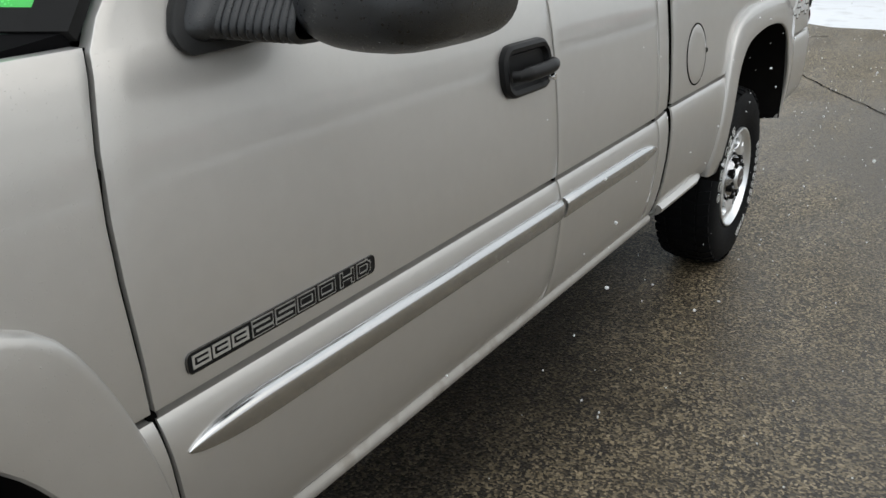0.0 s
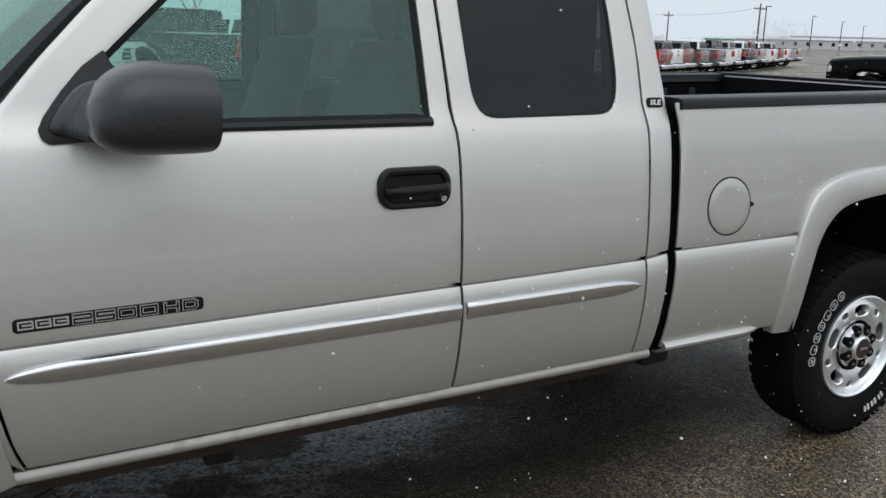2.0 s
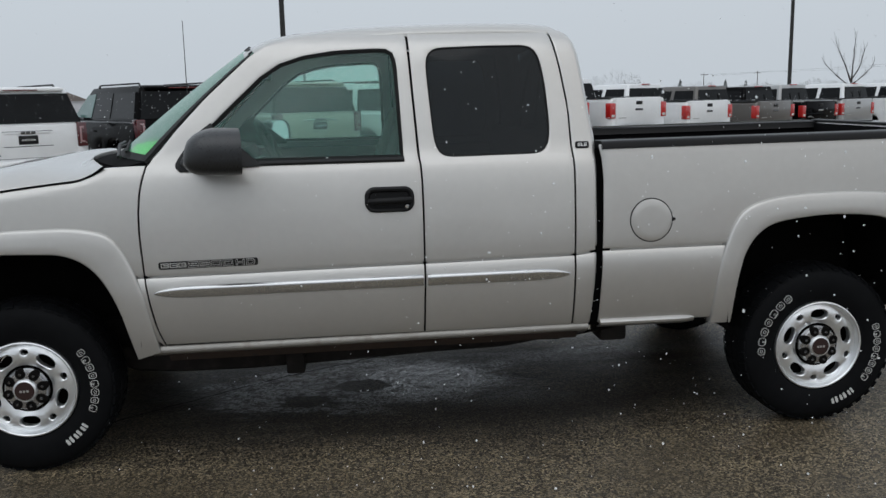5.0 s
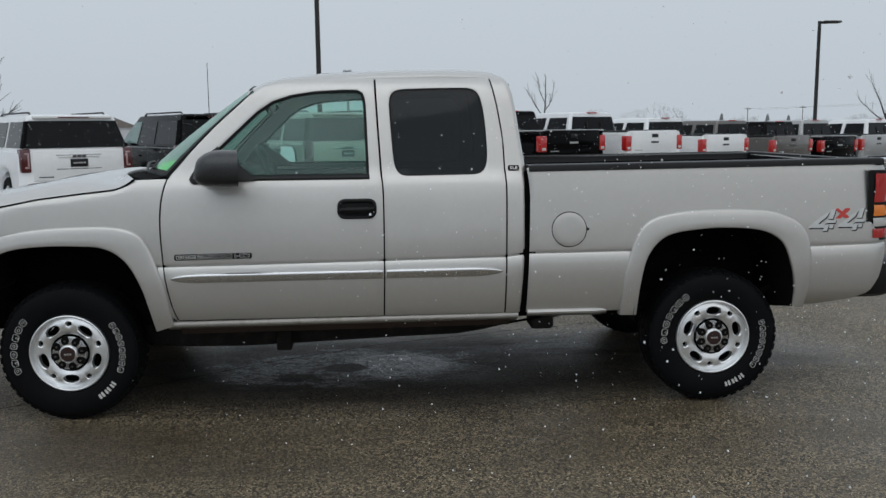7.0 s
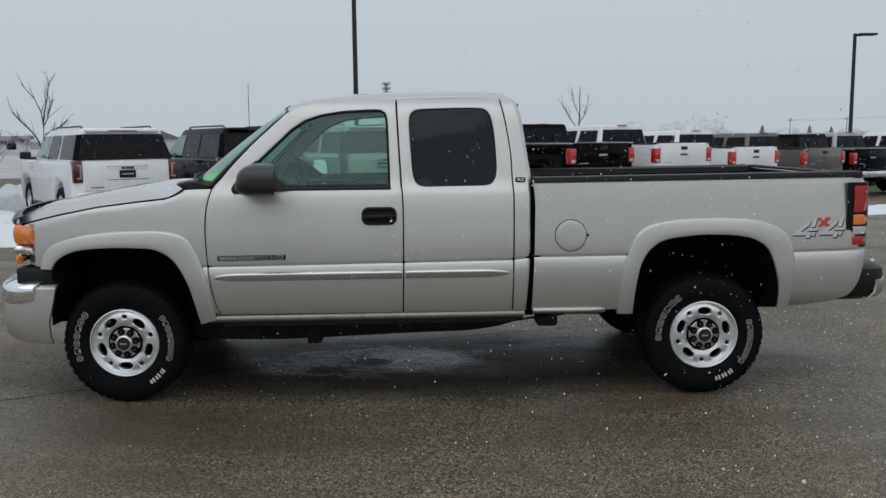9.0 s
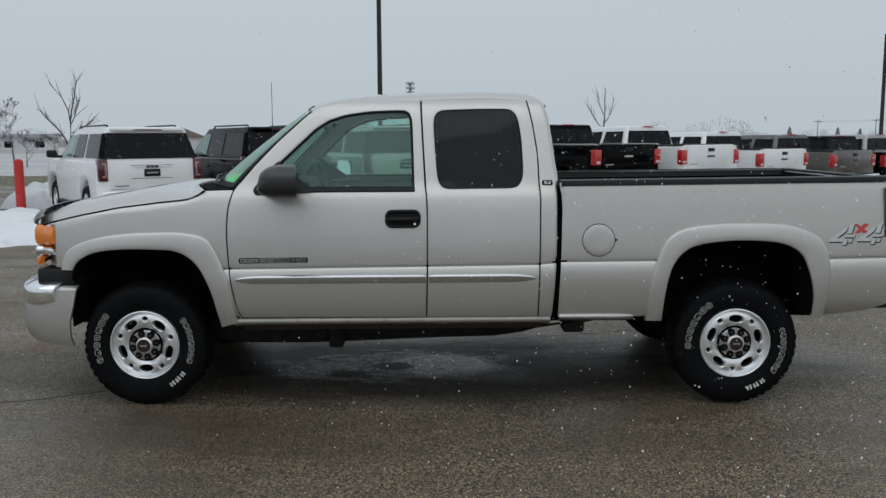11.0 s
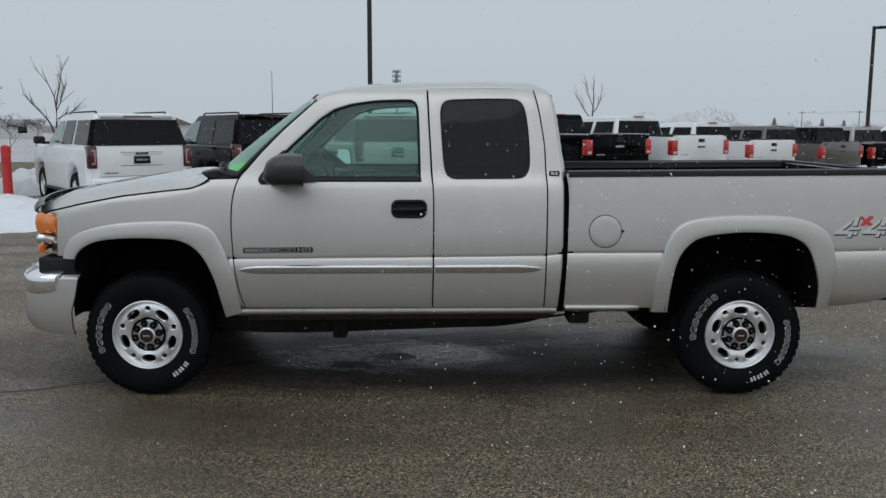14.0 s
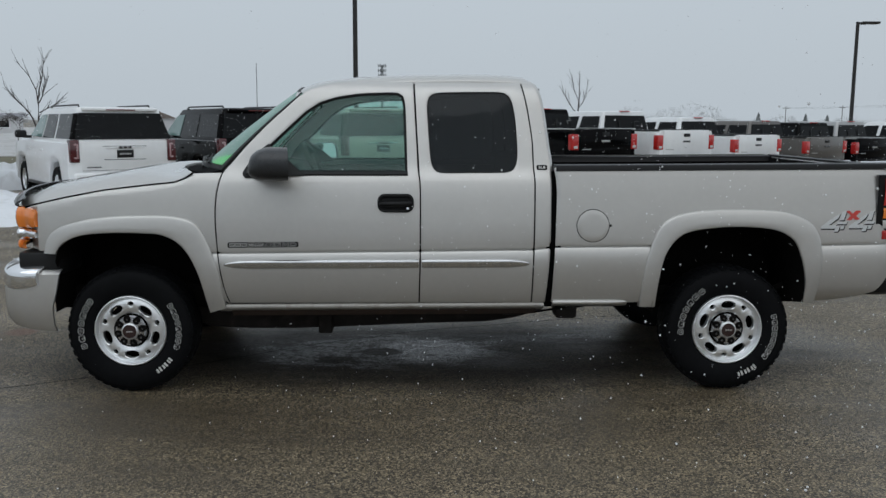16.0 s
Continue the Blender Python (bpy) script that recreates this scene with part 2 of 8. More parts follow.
    bp = n.new("ShaderNodeBump")
    bp.inputs["Distance"].default_value = 0.003
    l.new(calc("SUBTRACT", 0.70, calc("MULTIPLY", film, 0.50)), bp.inputs["Strength"])
    l.new(dist, bp.inputs["Height"])
    b2 = n.new("ShaderNodeBump")
    b2.inputs["Strength"].default_value, b2.inputs["Distance"].default_value = 0.3, 0.008
    l.new(noise_tex(55, 4, 0.6), b2.inputs["Height"])
    l.new(bp.outputs["Normal"], b2.inputs["Normal"])
    l.new(b2.outputs["Normal"], b.inputs["Normal"])
    return m


PEWTER = wet_paint("pewter_metallic_paint", (0.560, 0.548, 0.526), 0.76, 0.41, 0.5)
PEWTER_GRIMY = mat("road_grimed_pewter", (0.36, 0.345, 0.32), 0.48, 0.4, coat=0.3, vary=0.2, grain=12, dirt=(0.20, 0.18, 0.15), coat_rough=0.3)
BLACK_PLASTIC = mat("black_grained_plastic", (0.010, 0.0105, 0.011), 0.45, spec=0.32, vary=0.15, grain=60, bump=0.3, bump_scale=900)
BLACK_GLOSS = mat("black_gloss_plastic", (0.010, 0.010, 0.011), 0.18, coat=0.4)
def rainy_plastic(name, dry, wet, rough):
    """Weathered plastic, dulled where dry and dark and glossy under each rain drop."""
    m = mat(name, dry, rough, vary=0.2, grain=40.0, bump=0.15, bump_scale=700, spec=0.5, coat=0.42, coat_rough=0.26)
    n, l = m.node_tree.nodes, m.node_tree.links
    b = n["Principled BSDF"]
    tc = n.new("ShaderNodeTexCoord")
    spots = None
    for scale, share, size in ((150.0, 0.80, 0.30), (320.0, 0.72, 0.28)):
        v = n.new("ShaderNodeTexVoronoi")
        v.inputs["Scale"].default_value = scale
        l.new(tc.outputs["Object"], v.inputs["Vector"])
        cell = n.new("ShaderNodeSeparateColor")
        l.new(v.outputs["Color"], cell.inputs[0])
        keep = n.new("ShaderNodeMath")
        keep.operation = "GREATER_THAN"
        keep.inputs[1].default_value = share
        l.new(cell.outputs[0], keep.inputs[0])
        near = n.new("ShaderNodeMath")
        near.operation = "LESS_THAN"
        near.inputs[1].default_value = size
        l.new(v.outputs["Distance"], near.inputs[0])
        drop = n.new("ShaderNodeMath")
        drop.operation = "MULTIPLY"
        l.new(keep.outputs[0], drop.inputs[0])
        l.new(near.outputs[0], drop.inputs[1])
        if spots:
            larger = n.new("ShaderNodeMath")
            larger.operation = "MAXIMUM"
            l.new(spots, larger.inputs[0])
            l.new(drop.outputs[0], larger.inputs[1])
            spots = larger.outputs[0]
        else:
            spots = drop.outputs[0]
    mx = n.new("ShaderNodeMix")
    mx.data_type = "RGBA"
    mx.inputs["B"].default_value = (*wet, 1)
    l.new(spots, mx.inputs["Factor"])
    l.new(b.inputs["Base Color"].links[0].from_socket, mx.inputs["A"])
    l.new(mx.outputs["Result"], b.inputs["Base Color"])
    gloss = n.new("ShaderNodeMapRange")
    gloss.inputs["To Min"].default_value, gloss.inputs["To Max"].default_value = rough, 0.10
    l.new(spots, gloss.inputs["Value"])
    l.new(gloss.outputs["Result"], b.inputs["Roughness"])
    return m


WET_BLACK = rainy_plastic("wet_black_plastic", (0.0105, 0.0122, 0.0148), (0.003, 0.003, 0.0035), 0.38)
# near-black laid into panel gaps to paint their shade
GAP_BLACK = mat("gap_shade_black", (0.003, 0.003, 0.003), 0.9, spec=0.02, vary=0.2, grain=40)
RUBBER = mat("black_rubber_seal", (0.008, 0.008, 0.008), 0.6, spec=0.2, vary=0.2, grain=40)
TYRE = mat("tyre_rubber", (0.0040, 0.0044, 0.0052), 0.66, spec=0.11, vary=0.3, grain=25, bump=0.3, bump_scale=300)
TYRE_WHITE = mat("tyre_white_rubber", (0.62, 0.62, 0.60), 0.7, vary=0.12, grain=80)
ALLOY = mat("polished_alloy", (0.86, 0.875, 0.885), 0.34, 0.9, vary=0.06, grain=40, bump=0.08, bump_scale=500)
CHROME = mat("chrome", (0.85, 0.86, 0.88), 0.06, 1.0, vary=0.03, grain=20)
CHROME_WET = wet_paint("wet_chrome_strip", (0.60, 0.605, 0.61), 1.0, 0.17, 1.0)
HUB_CHROME = mat("dull_hub_chrome", (0.46, 0.46, 0.47), 0.20, 1.0, vary=0.2, grain=60)
DARK_CHROME = mat("dark_chrome_hub", (0.16, 0.16, 0.165), 0.25, 1.0, vary=0.2, grain=60)
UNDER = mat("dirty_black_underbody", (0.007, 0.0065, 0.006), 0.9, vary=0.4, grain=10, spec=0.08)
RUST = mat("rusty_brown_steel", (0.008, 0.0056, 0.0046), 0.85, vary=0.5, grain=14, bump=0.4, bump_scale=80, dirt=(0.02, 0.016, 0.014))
ROCKER_RUST = mat("rust_brown_seam", (0.030, 0.017, 0.011), 0.85, vary=0.5, grain=18, bump=0.4, bump_scale=80, dirt=(0.016, 0.012, 0.010))
AMBER = mat("amber_lens", (0.85, 0.24, 0.03), 0.12, coat=1.0, vary=0.06, grain=90)
RED_LENS = mat("red_lens", (0.42, 0.02, 0.018), 0.12, coat=1.0, vary=0.08, grain=90)
CLEAR_LENS = mat("clear_lens", (0.55, 0.54, 0.52), 0.12, coat=1.0, vary=0.08, grain=90)
RED_PAINT = mat("red_badge_enamel", (0.55, 0.03, 0.02), 0.3, coat=0.6)
DARK_RED = mat("dark_red_enamel", (0.022, 0.006, 0.006), 0.3, coat=0.6)
SILVER = mat("silver_badge", (0.55, 0.55, 0.54), 0.3, 0.8)
SEAT_CLOTH = mat("grey_seat_cloth", (0.07, 0.068, 0.065), 0.9, vary=0.2, grain=60, bump=0.4, bump_scale=600)
DASH = mat("dark_grey_dashboard", (0.03, 0.03, 0.031), 0.6, spec=0.2, vary=0.15, grain=50)
HEADLINER = mat("grey_headliner", (0.22, 0.21, 0.20), 0.95, vary=0.1, grain=40)
GREEN_STICKER = mat("fluorescent_green_film", (0.09, 0.80, 0.02), 0.6, vary=0.06, grain=20)
HANDLE_BLACK = mat("black_handle_plastic", (0.006, 0.006, 0.0065), 0.42, spec=0.22, vary=0.15, grain=60)
LINER = mat("black_bed_liner", (0.005, 0.005, 0.0055), 0.85, spec=0.05, vary=0.25, grain=20)
BADGE_BRIGHT = mat("bright_badge_letters", (0.88, 0.88, 0.88), 0.4, 0.0, vary=0.05, grain=60)
DECAL = mat("silver_decal_film", (0.62, 0.63, 0.63), 0.35, 0.3, vary=0.06, grain=40)
BADGE_BLACK = mat("black_badge_enamel", (0.006, 0.006, 0.0065), 0.45, spec=0.2, vary=0.1, grain=60)
BADGE_METAL = mat("grey_badge_metal", (0.62, 0.62, 0.61), 0.32, 0.7, vary=0.1, grain=60)
GLASS_CLEAR = glass("green_tinted_glass", (0.64, 0.86, 0.79), 0.015, film=0.13, film_color=(0.21, 0.45, 0.385))
GLASS_WET = glass("wet_green_tinted_glass", (0.68, 0.86, 0.81), 0.02, 0.40, film=0.10, film_color=(0.5, 0.6, 0.57))
GLASS_PRIVACY = glass("dark_privacy_glass", (0.040, 0.052, 0.058), 0.03, 0.02, ior=1.40, film=0.018, film_color=(0.26, 0.40, 0.48))
GLASS_SHIELD = glass("windshield_glass", (0.58, 0.86, 0.75), 0.02, 0.20, film=0.24, film_color=(0.30, 0.56, 0.45))
MIRROR_GLASS = mat("mirror_glass", (0.9, 0.92, 0.92), 0.02, 1.0)
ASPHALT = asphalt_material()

# ---------------------------------------------------------------- mesh helpers
def part(name, bm, material, parent=None, label="", smooth=38, sharp=True):
    """Links a bmesh as one mesh object under a thing or a part."""
    bmesh.ops.remove_doubles(bm, verts=bm.verts, dist=0.00005)
    me = bpy.data.meshes.new(name)
    bm.to_mesh(me)
    bm.free()
    if smooth:
        me.shade_smooth()
        me.set_sharp_from_angle(angle=radians(smooth))
    me.materials.append(material)
    ob = new(name, me)
    if parent is not None:
        ob.parent = parent
    if label:
        ob["label"] = label
    return ob


def thing(name, label, category, group="", kind=""):
    return tagged(new(name), label, category, group, kind)


def interp(pts, v):
    """Piecewise linear through (key, value) pairs."""
    return float(np.interp(v, [p[0] for p in pts], [p[1] for p in pts]))


def resample(pts, count):
    p = np.array(pts, float)
    d = np.concatenate([[0], np.cumsum(np.linalg.norm(np.diff(p, axis=0), axis=1))])
    s = np.linspace(0, d[-1], count)
    return [tuple(float(np.interp(v, d, p[:, k])) for k in range(p.shape[1])) for v in s]


def smooth_line(pts, count):
    """A rounded run through the points (Catmull-Rom), evenly spaced."""
    p = [np.array(q, float) for q in pts]
    p = [2 * p[0] - p[1]] + p + [2 * p[-1] - p[-2]]
    out = []
    for i in range(1, len(p) - 2):
        for k in range(8):
            t = k / 8
            a, b, c, d = p[i - 1], p[i], p[i + 1], p[i + 2]
            out.append(0.5 * (2 * b + (c - a) * t + (2 * a - 5 * b + 4 * c - d) * t * t + (3 * b - a - 3 * c + d) * t ** 3))
    out.append(p[-2])
    return resample(out, count)


def grid_bm(rows, close=False, bm=None):
    """Quads through rows of points of equal length; repeats collapse."""
    bm = bm or bmesh.new()
    seen = {}
    def vert(p):
        key = tuple(round(c, 5) for c in p)
        if key not in seen:
            seen[key] = bm.verts.new(p)
        return seen[key]
    vs = [[vert(p) for p in r] for r in rows]
    for i in range(len(vs) - (0 if close else 1)):
        a, b = vs[i], vs[(i + 1) % len(vs)]
        for j in range(len(a) - 1):
            quad = []
            for v in (a[j], a[j + 1], b[j + 1], b[j]):
                if v not in quad:
                    quad.append(v)
            if len(quad) > 2:
                try:
                    bm.faces.new(quad)
                except ValueError:
                    pass
    return bm


def rim_edges(bm, shift, bevel=0.002):
    """Turns the open edges of a skin inwards and rounds them."""
    edge = [e for e in bm.edges if e.is_boundary]
    res = bmesh.ops.extrude_edge_only(bm, edges=edge)
    nv = [v for v in res["geom"] if isinstance(v, bmesh.types.BMVert)]
    bmesh.ops.translate(bm, verts=nv, vec=shift)
    if bevel:
        edge = [e for e in edge if e.is_valid and len(e.link_faces) == 2]
        bmesh.ops.bevel(bm, geom=edge, offset=bevel, segments=2, affect="EDGES", profile=0.5, clamp_overlap=True)
    return bm


def box_bm(x0, x1, y0, y1, z0, z1, bevel=0.0, seg=2, bm=None):
    own = bm or bmesh.new()
    res = bmesh.ops.create_cube(own, size=1)
    for v in res["verts"]:
        v.co = ((x0 + x1) / 2 + v.co.x * (x1 - x0), (y0 + y1) / 2 + v.co.y * (y1 - y0), (z0 + z1) / 2 + v.co.z * (z1 - z0))
    if bevel:
        edges = list({e for v in res["verts"] for e in v.link_edges})
        bmesh.ops.bevel(own, geom=edges, offset=bevel, segments=seg, affect="EDGES", profile=0.5)
    return own


def lathe_bm(profile, count=48, axis="y", bm=None):
    """Turns (radius, along) pairs round the axis."""
    rows = []
    for i in range(count):
        a = 2 * math.pi * i / count
        c, s = math.cos(a), math.sin(a)
        if axis == "y":
            rows.append([(r * c, h, r * s) for r, h in profile])
        elif axis == "z":
            rows.append([(r * c, r * s, h) for r, h in profile])
        else:
            rows.append([(h, r * c, r * s) for r, h in profile])
    return grid_bm(rows, close=True, bm=bm)


def tube_bm(pts, radius, sides=8, bm=None, cap=True, ry=None):
    """A round bar along points; radius may be one number or one for each point."""
    bm = bm or bmesh.new()
    rad = radius if isinstance(radius, (list, tuple)) else [radius] * len(pts)
    rings = []
    up = Vector((0, 0, 1))
    for i, p in enumerate(pts):
        p = Vector(p)
        d = (Vector(pts[min(i + 1, len(pts) - 1)]) - Vector(pts[max(i - 1, 0)])).normalized()
        side = d.cross(up)
        if side.length < 0.05:
            side = d.cross(Vector((1, 0, 0)))
        side.normalize()
        top = side.cross(d)
        rings.append([bm.verts.new(p + (side * math.cos(2 * math.pi * k / sides) + top * math.sin(2 * math.pi * k / sides)) * rad[i]) for k in range(sides)])
    for a, b in zip(rings, rings[1:]):
        for k in range(sides):
            bm.faces.new((a[k], a[(k + 1) % sides], b[(k + 1) % sides], b[k]))
    if cap:
        bm.faces.new(list(reversed(rings[0])))
        bm.faces.new(rings[-1])
    return bm


def fill_bm(outline, y=0.0, depth=0.0, bevel=0.0, yf=None):
    """A plate from an (x, z) outline; yf gives its y; depth thickens it towards +y."""
    bm = bmesh.new()
    vs = [bm.verts.new((x, (yf(x, z) if yf else 0) + y, z)) for x, z in outline]
    f = bm.faces.new(vs)
    bmesh.ops.recalc_face_normals(bm, faces=[f])
    if depth:
        res = bmesh.ops.extrude_face_region(bm, geom=[f])
        nv = [v for v in res["geom"] if isinstance(v, bmesh.types.BMVert)]
        bmesh.ops.translate(bm, verts=nv, vec=(0, depth, 0))
        bmesh.ops.recalc_face_normals(bm, faces=bm.faces)
    if bevel:
        bmesh.ops.bevel(bm, geom=[e for e in bm.edges], offset=bevel, segments=2, affect="EDGES", profile=0.5, clamp_overlap=True)
    return bm


def mirrored(bm, centre):
    for v in bm.verts:
        v.co.y = 2 * centre - v.co.y
    bmesh.ops.reverse_faces(bm, faces=bm.faces)
    return bm


def text_bm(body, size, extrude=0.0, spacing=1.0, shear=0.0, bold=0.0):
    """Letters of the built-in font as a mesh in the x-z plane, read from -y."""
    cu = bpy.data.curves.new("letters", "FONT")
    cu.body, cu.size, cu.extrude, cu.space_character, cu.shear = body, size, extrude, spacing, shear
    cu.offset = bold
    cu.align_x, cu.align_y, cu.resolution_u = "CENTER", "CENTER", 3
    ob = bpy.data.objects.new("letters", cu)
    me = bpy.data.meshes.new_from_object(ob)
    bm = bmesh.new()
    bm.from_mesh(me)
    bpy.data.objects.remove(ob)
    bpy.data.curves.remove(cu)
    bpy.data.meshes.remove(me)
    for v in bm.verts:
        x, y, z = v.co
        v.co = (x, -z, y)
    return bm


def moved(bm, x=0, y=0, z=0, sx=1, sy=1, sz=1):
    for v in bm.verts:
        v.co = (v.co.x * sx + x, v.co.y * sy + y, v.co.z * sz + z)
    return bm


# ---------------------------------------------------------------- the pickup truck's body shape
YC = 0.985           # middle plane of the truck; its near side is at y = 0
SIDE = [(0.50, 0.055), (0.53, 0.036), (0.56, 0.023), (0.60, 0.010), (0.66, -0.002), (0.74, -0.011), (0.79, -0.0135), (0.82, -0.0120),
        (0.845, -0.0085), (0.862, -0.0045), (0.8735, 0.000), (0.8765, 0.002), (0.8775, 0.022), (0.8880, 0.022), (0.8890, 0.0015), (0.892, 0.001), (0.90, 0.001), (0.95, 0.001), (1.02, 0.0055), (1.10, 0.0130), (1.17, 0.0210),
        (1.22, 0.028), (1.27, 0.0375), (1.30, 0.0455), (1.325, 0.056), (1.345, 0.066), (1.37, 0.076), (1.50, 0.108), (1.65, 0.148),
        (1.78, 0.184), (1.83, 0.205), (1.865, 0.235), (1.89, 0.285)]
LEVELS = [0.53, 0.545, 0.56, 0.575, 0.59, 0.61, 0.635, 0.66, 0.70, 0.74, 0.78, 0.82, 0.845, 0.862, 0.8735, 0.8765, 0.8775, 0.8880, 0.8890, 0.892, 0.90, 0.925, 0.95, 0.985, 1.02, 1.06, 1.10,
          1.135, 1.17, 1.195, 1.22, 1.245, 1.27, 1.285, 1.30, 1.313, 1.323, 1.331]


def taper(x):
    return 0.30 * max(0.0, (-0.12 - x)) ** 1.9


CLIMB = [(-0.5, -0.016), (0.57, -0.016), (1.75, -0.004), (2.43, 0.004), (2.57, 0.020), (4.17, 0.030), (4.6, 0.040)]
SHARE = [(0.74, 0.0), (0.84, 0.9), (0.865, 1.0), (0.91, 1.0), (1.05, 0.0)]


def lifted(x, z):
    """The crease climbs a little towards the tail: a level of the profile at a place along the truck."""
    return z + interp(SHARE, z) * interp(CLIMB, x)


def rise(x, z):
    b = z
    for _ in range(6):
        b = z - interp(SHARE, b) * interp(CLIMB, x)
    return z - b


def side_y(x, z):
    return interp(SIDE, z - rise(x, z)) + taper(x)


DOOR_F = [(0.53, 0.630), (0.565, 0.613), (0.625, 0.592), (0.734, 0.572), (0.873, 0.555), (1.048, 0.545), (1.134, 0.546), (1.219, 0.554), (1.275, 0.566), (1.335, 0.584)]
DOOR_B = [(0.53, 1.749), (0.59, 1.750), (0.80, 1.756), (1.10, 1.758), (1.24, 1.757), (1.31, 1.753), (1.335, 1.748), (1.36, 1.744), (1.443, 1.740), (1.651, 1.728), (1.89, 1.716)]
DOOR_R = [(0.53, 2.427), (0.58, 2.429), (0.92, 2.437), (1.15, 2.440), (1.28, 2.441), (1.335, 2.438), (1.37, 2.434), (1.54, 2.428), (1.715, 2.402), (1.82, 2.380), (1.89, 2.362)]
CAB_R = [(0.53, 2.506), (0.57, 2.510), (0.75, 2.524), (0.92, 2.534), (1.30, 2.538), (1.40, 2.536), (1.505, 2.518), (1.679, 2.497), (1.802, 2.476), (1.86, 2.452), (1.89, 2.42)]
GAP = 0.0042


def row_panel(levels, left, right, count, yf=side_y, depth=0.022, frame_of=None):
    rows = [[(interp(left, z) + GAP + (interp(right, z) - interp(left, z) - 2 * GAP) * k / count, 0, z) for k in range(count + 1)] for z in levels]
    rows = [[(x, yf(x, lifted(x, z)), lifted(x, z)) for x, _, z in r] for r in rows]
    bm = grid_bm(rows)
    if frame_of:
        loft_loops(*frame_of, side_y, side_y, 5, bm)
        bmesh.ops.remove_doubles(bm, verts=bm.verts, dist=0.0004)
        bmesh.ops.recalc_face_normals(bm, faces=bm.faces)
        if sum(f.normal.y for f in bm.faces) < 0:
            bmesh.ops.reverse_faces(bm, faces=bm.faces)
    bmesh.ops.reverse_faces(bm, faces=bm.faces)
    return rim_edges(bm, (0, depth, 0))


def column_panel(xs, zb, zt, levels, yf=side_y, depth=0.022):
    cols = []
    for x in xs:
        lo, hi = zb(x), zt(x)
        cols.append([(x, 0, min(max(z, lo), hi)) for z in [lo] + [lifted(x, v) for v in levels] + [hi]])
        cols[-1] = [(p[0], yf(p[0], p[2]), p[2]) for p in sorted(cols[-1], key=lambda q: q[2])]
    bm = grid_bm(cols)
    return rim_edges(bm, (0, depth, 0), 0.0025)


def loft_loops(outer, inner, yo, yi, steps=3, bm=None):
    rows = []
    for (ox, oz), (ix, iz) in zip(outer, inner):
        row = []
        for k in range(steps + 1):
            t = k / steps
            x, z = ox + (ix - ox) * t, oz + (iz - oz) * t
            row.append((x, yo(x, z) + (yi(x, z) - yo(x, z)) * t, z))
        rows.append(row)
    return grid_bm(rows, close=True, bm=bm)


def sided_loop(sides, counts):
    out = []
    for pts, c in zip(sides, counts):
        out += resample(pts, c + 1)[:-1]
    return out


def inset_loop(loop, dist):
    """Moves a clockwise (x, z) loop towards its inside."""
    n, out = len(loop), []
    area = sum(loop[i][0] * loop[(i + 1) % n][1] - loop[(i + 1) % n][0] * loop[i][1] for i in range(n))
    s = 1 if area > 0 else -1
    for i in range(n):
        ax, az = loop[i - 1]
        bx, bz = loop[(i + 1) % n]
        dx, dz = bx - ax, bz - az
        d = math.hypot(dx, dz) or 1
        out.append((loop[i][0] - s * dz / d * dist, loop[i][1] + s * dx / d * dist))
    return out


COUNTS = (14, 18, 14, 24)
F_LO = [(interp(DOOR_F, 1.331) + GAP, 1.331), (interp(DOOR_B, 1.331) - GAP, 1.331)]
R_LO = [(interp(DOOR_B, 1.331) + GAP, 1.331), (interp(DOOR_R, 1.331) - GAP, 1.331)]
FD_OUT = sided_loop([[F_LO[0], (0.609, 1.362), (0.646, 1.402), (0.714, 1.483), (0.84, 1.615), (1.03, 1.788)],
                     [(1.03, 1.788), (1.10, 1.832), (1.20, 1.858), (1.40, 1.879), (1.712, 1.889)],
                     [(1.712, 1.889), (1.7245, 1.651), (1.7365, 1.443), (1.7405, 1.36), F_LO[1]],
                     [F_LO[1], F_LO[0]]], COUNTS)
FD_IN = sided_loop([[(0.724, 1.337), (0.752, 1.395), (0.808, 1.453), (0.945, 1.583), (1.07, 1.700)],
                    [(1.07, 1.700), (1.153, 1.754), (1.258, 1.788), (1.398, 1.808), (1.574, 1.815), (1.628, 1.812), (1.652, 1.795)],
                    [(1.652, 1.795), (1.667, 1.755), (1.673, 1.617), (1.680, 1.40), (1.681, 1.337)],
                    [(1.681, 1.337), (0.724, 1.337)]], COUNTS)
RD_OUT = sided_loop([[R_LO[0], (1.752, 1.36), (1.747, 1.443), (1.735, 1.651), (1.723, 1.889)],
                     [(1.723, 1.889), (2.36, 1.889)],
                     [(2.36, 1.889), (2.376, 1.82), (2.398, 1.715), (2.424, 1.54), (2.430, 1.37), R_LO[1]],
                     [R_LO[1], R_LO[0]]], COUNTS)
RD_IN = sided_loop([[(1.835, 1.347), (1.818, 1.385), (1.804, 1.581), (1.793, 1.76), (1.800, 1.800)],
                    [(1.800, 1.800), (1.82, 1.813), (2.05, 1.820), (2.275, 1.820), (2.298, 1.806)],
                    [(2.298, 1.806), (2.312, 1.77), (2.332, 1.645), (2.342, 1.437), (2.336, 1.372), (2.318, 1.350)],
                    [(2.318, 1.350), (2.29, 1.340), (1.87, 1.336), (1.835, 1.347)]], COUNTS)

for _ in range(3):
    RD_IN = [tuple(0.25 * RD_IN[i - 1][c] + 0.5 * RD_IN[i][c] + 0.25 * RD_IN[(i + 1) % len(RD_IN)][c] for c in (0, 1)) for i in range(len(RD_IN))]

truck = thing("pickup_truck", "pewter metallic extended cab pickup truck, wet with rain, parked on asphalt", "pickup truck")


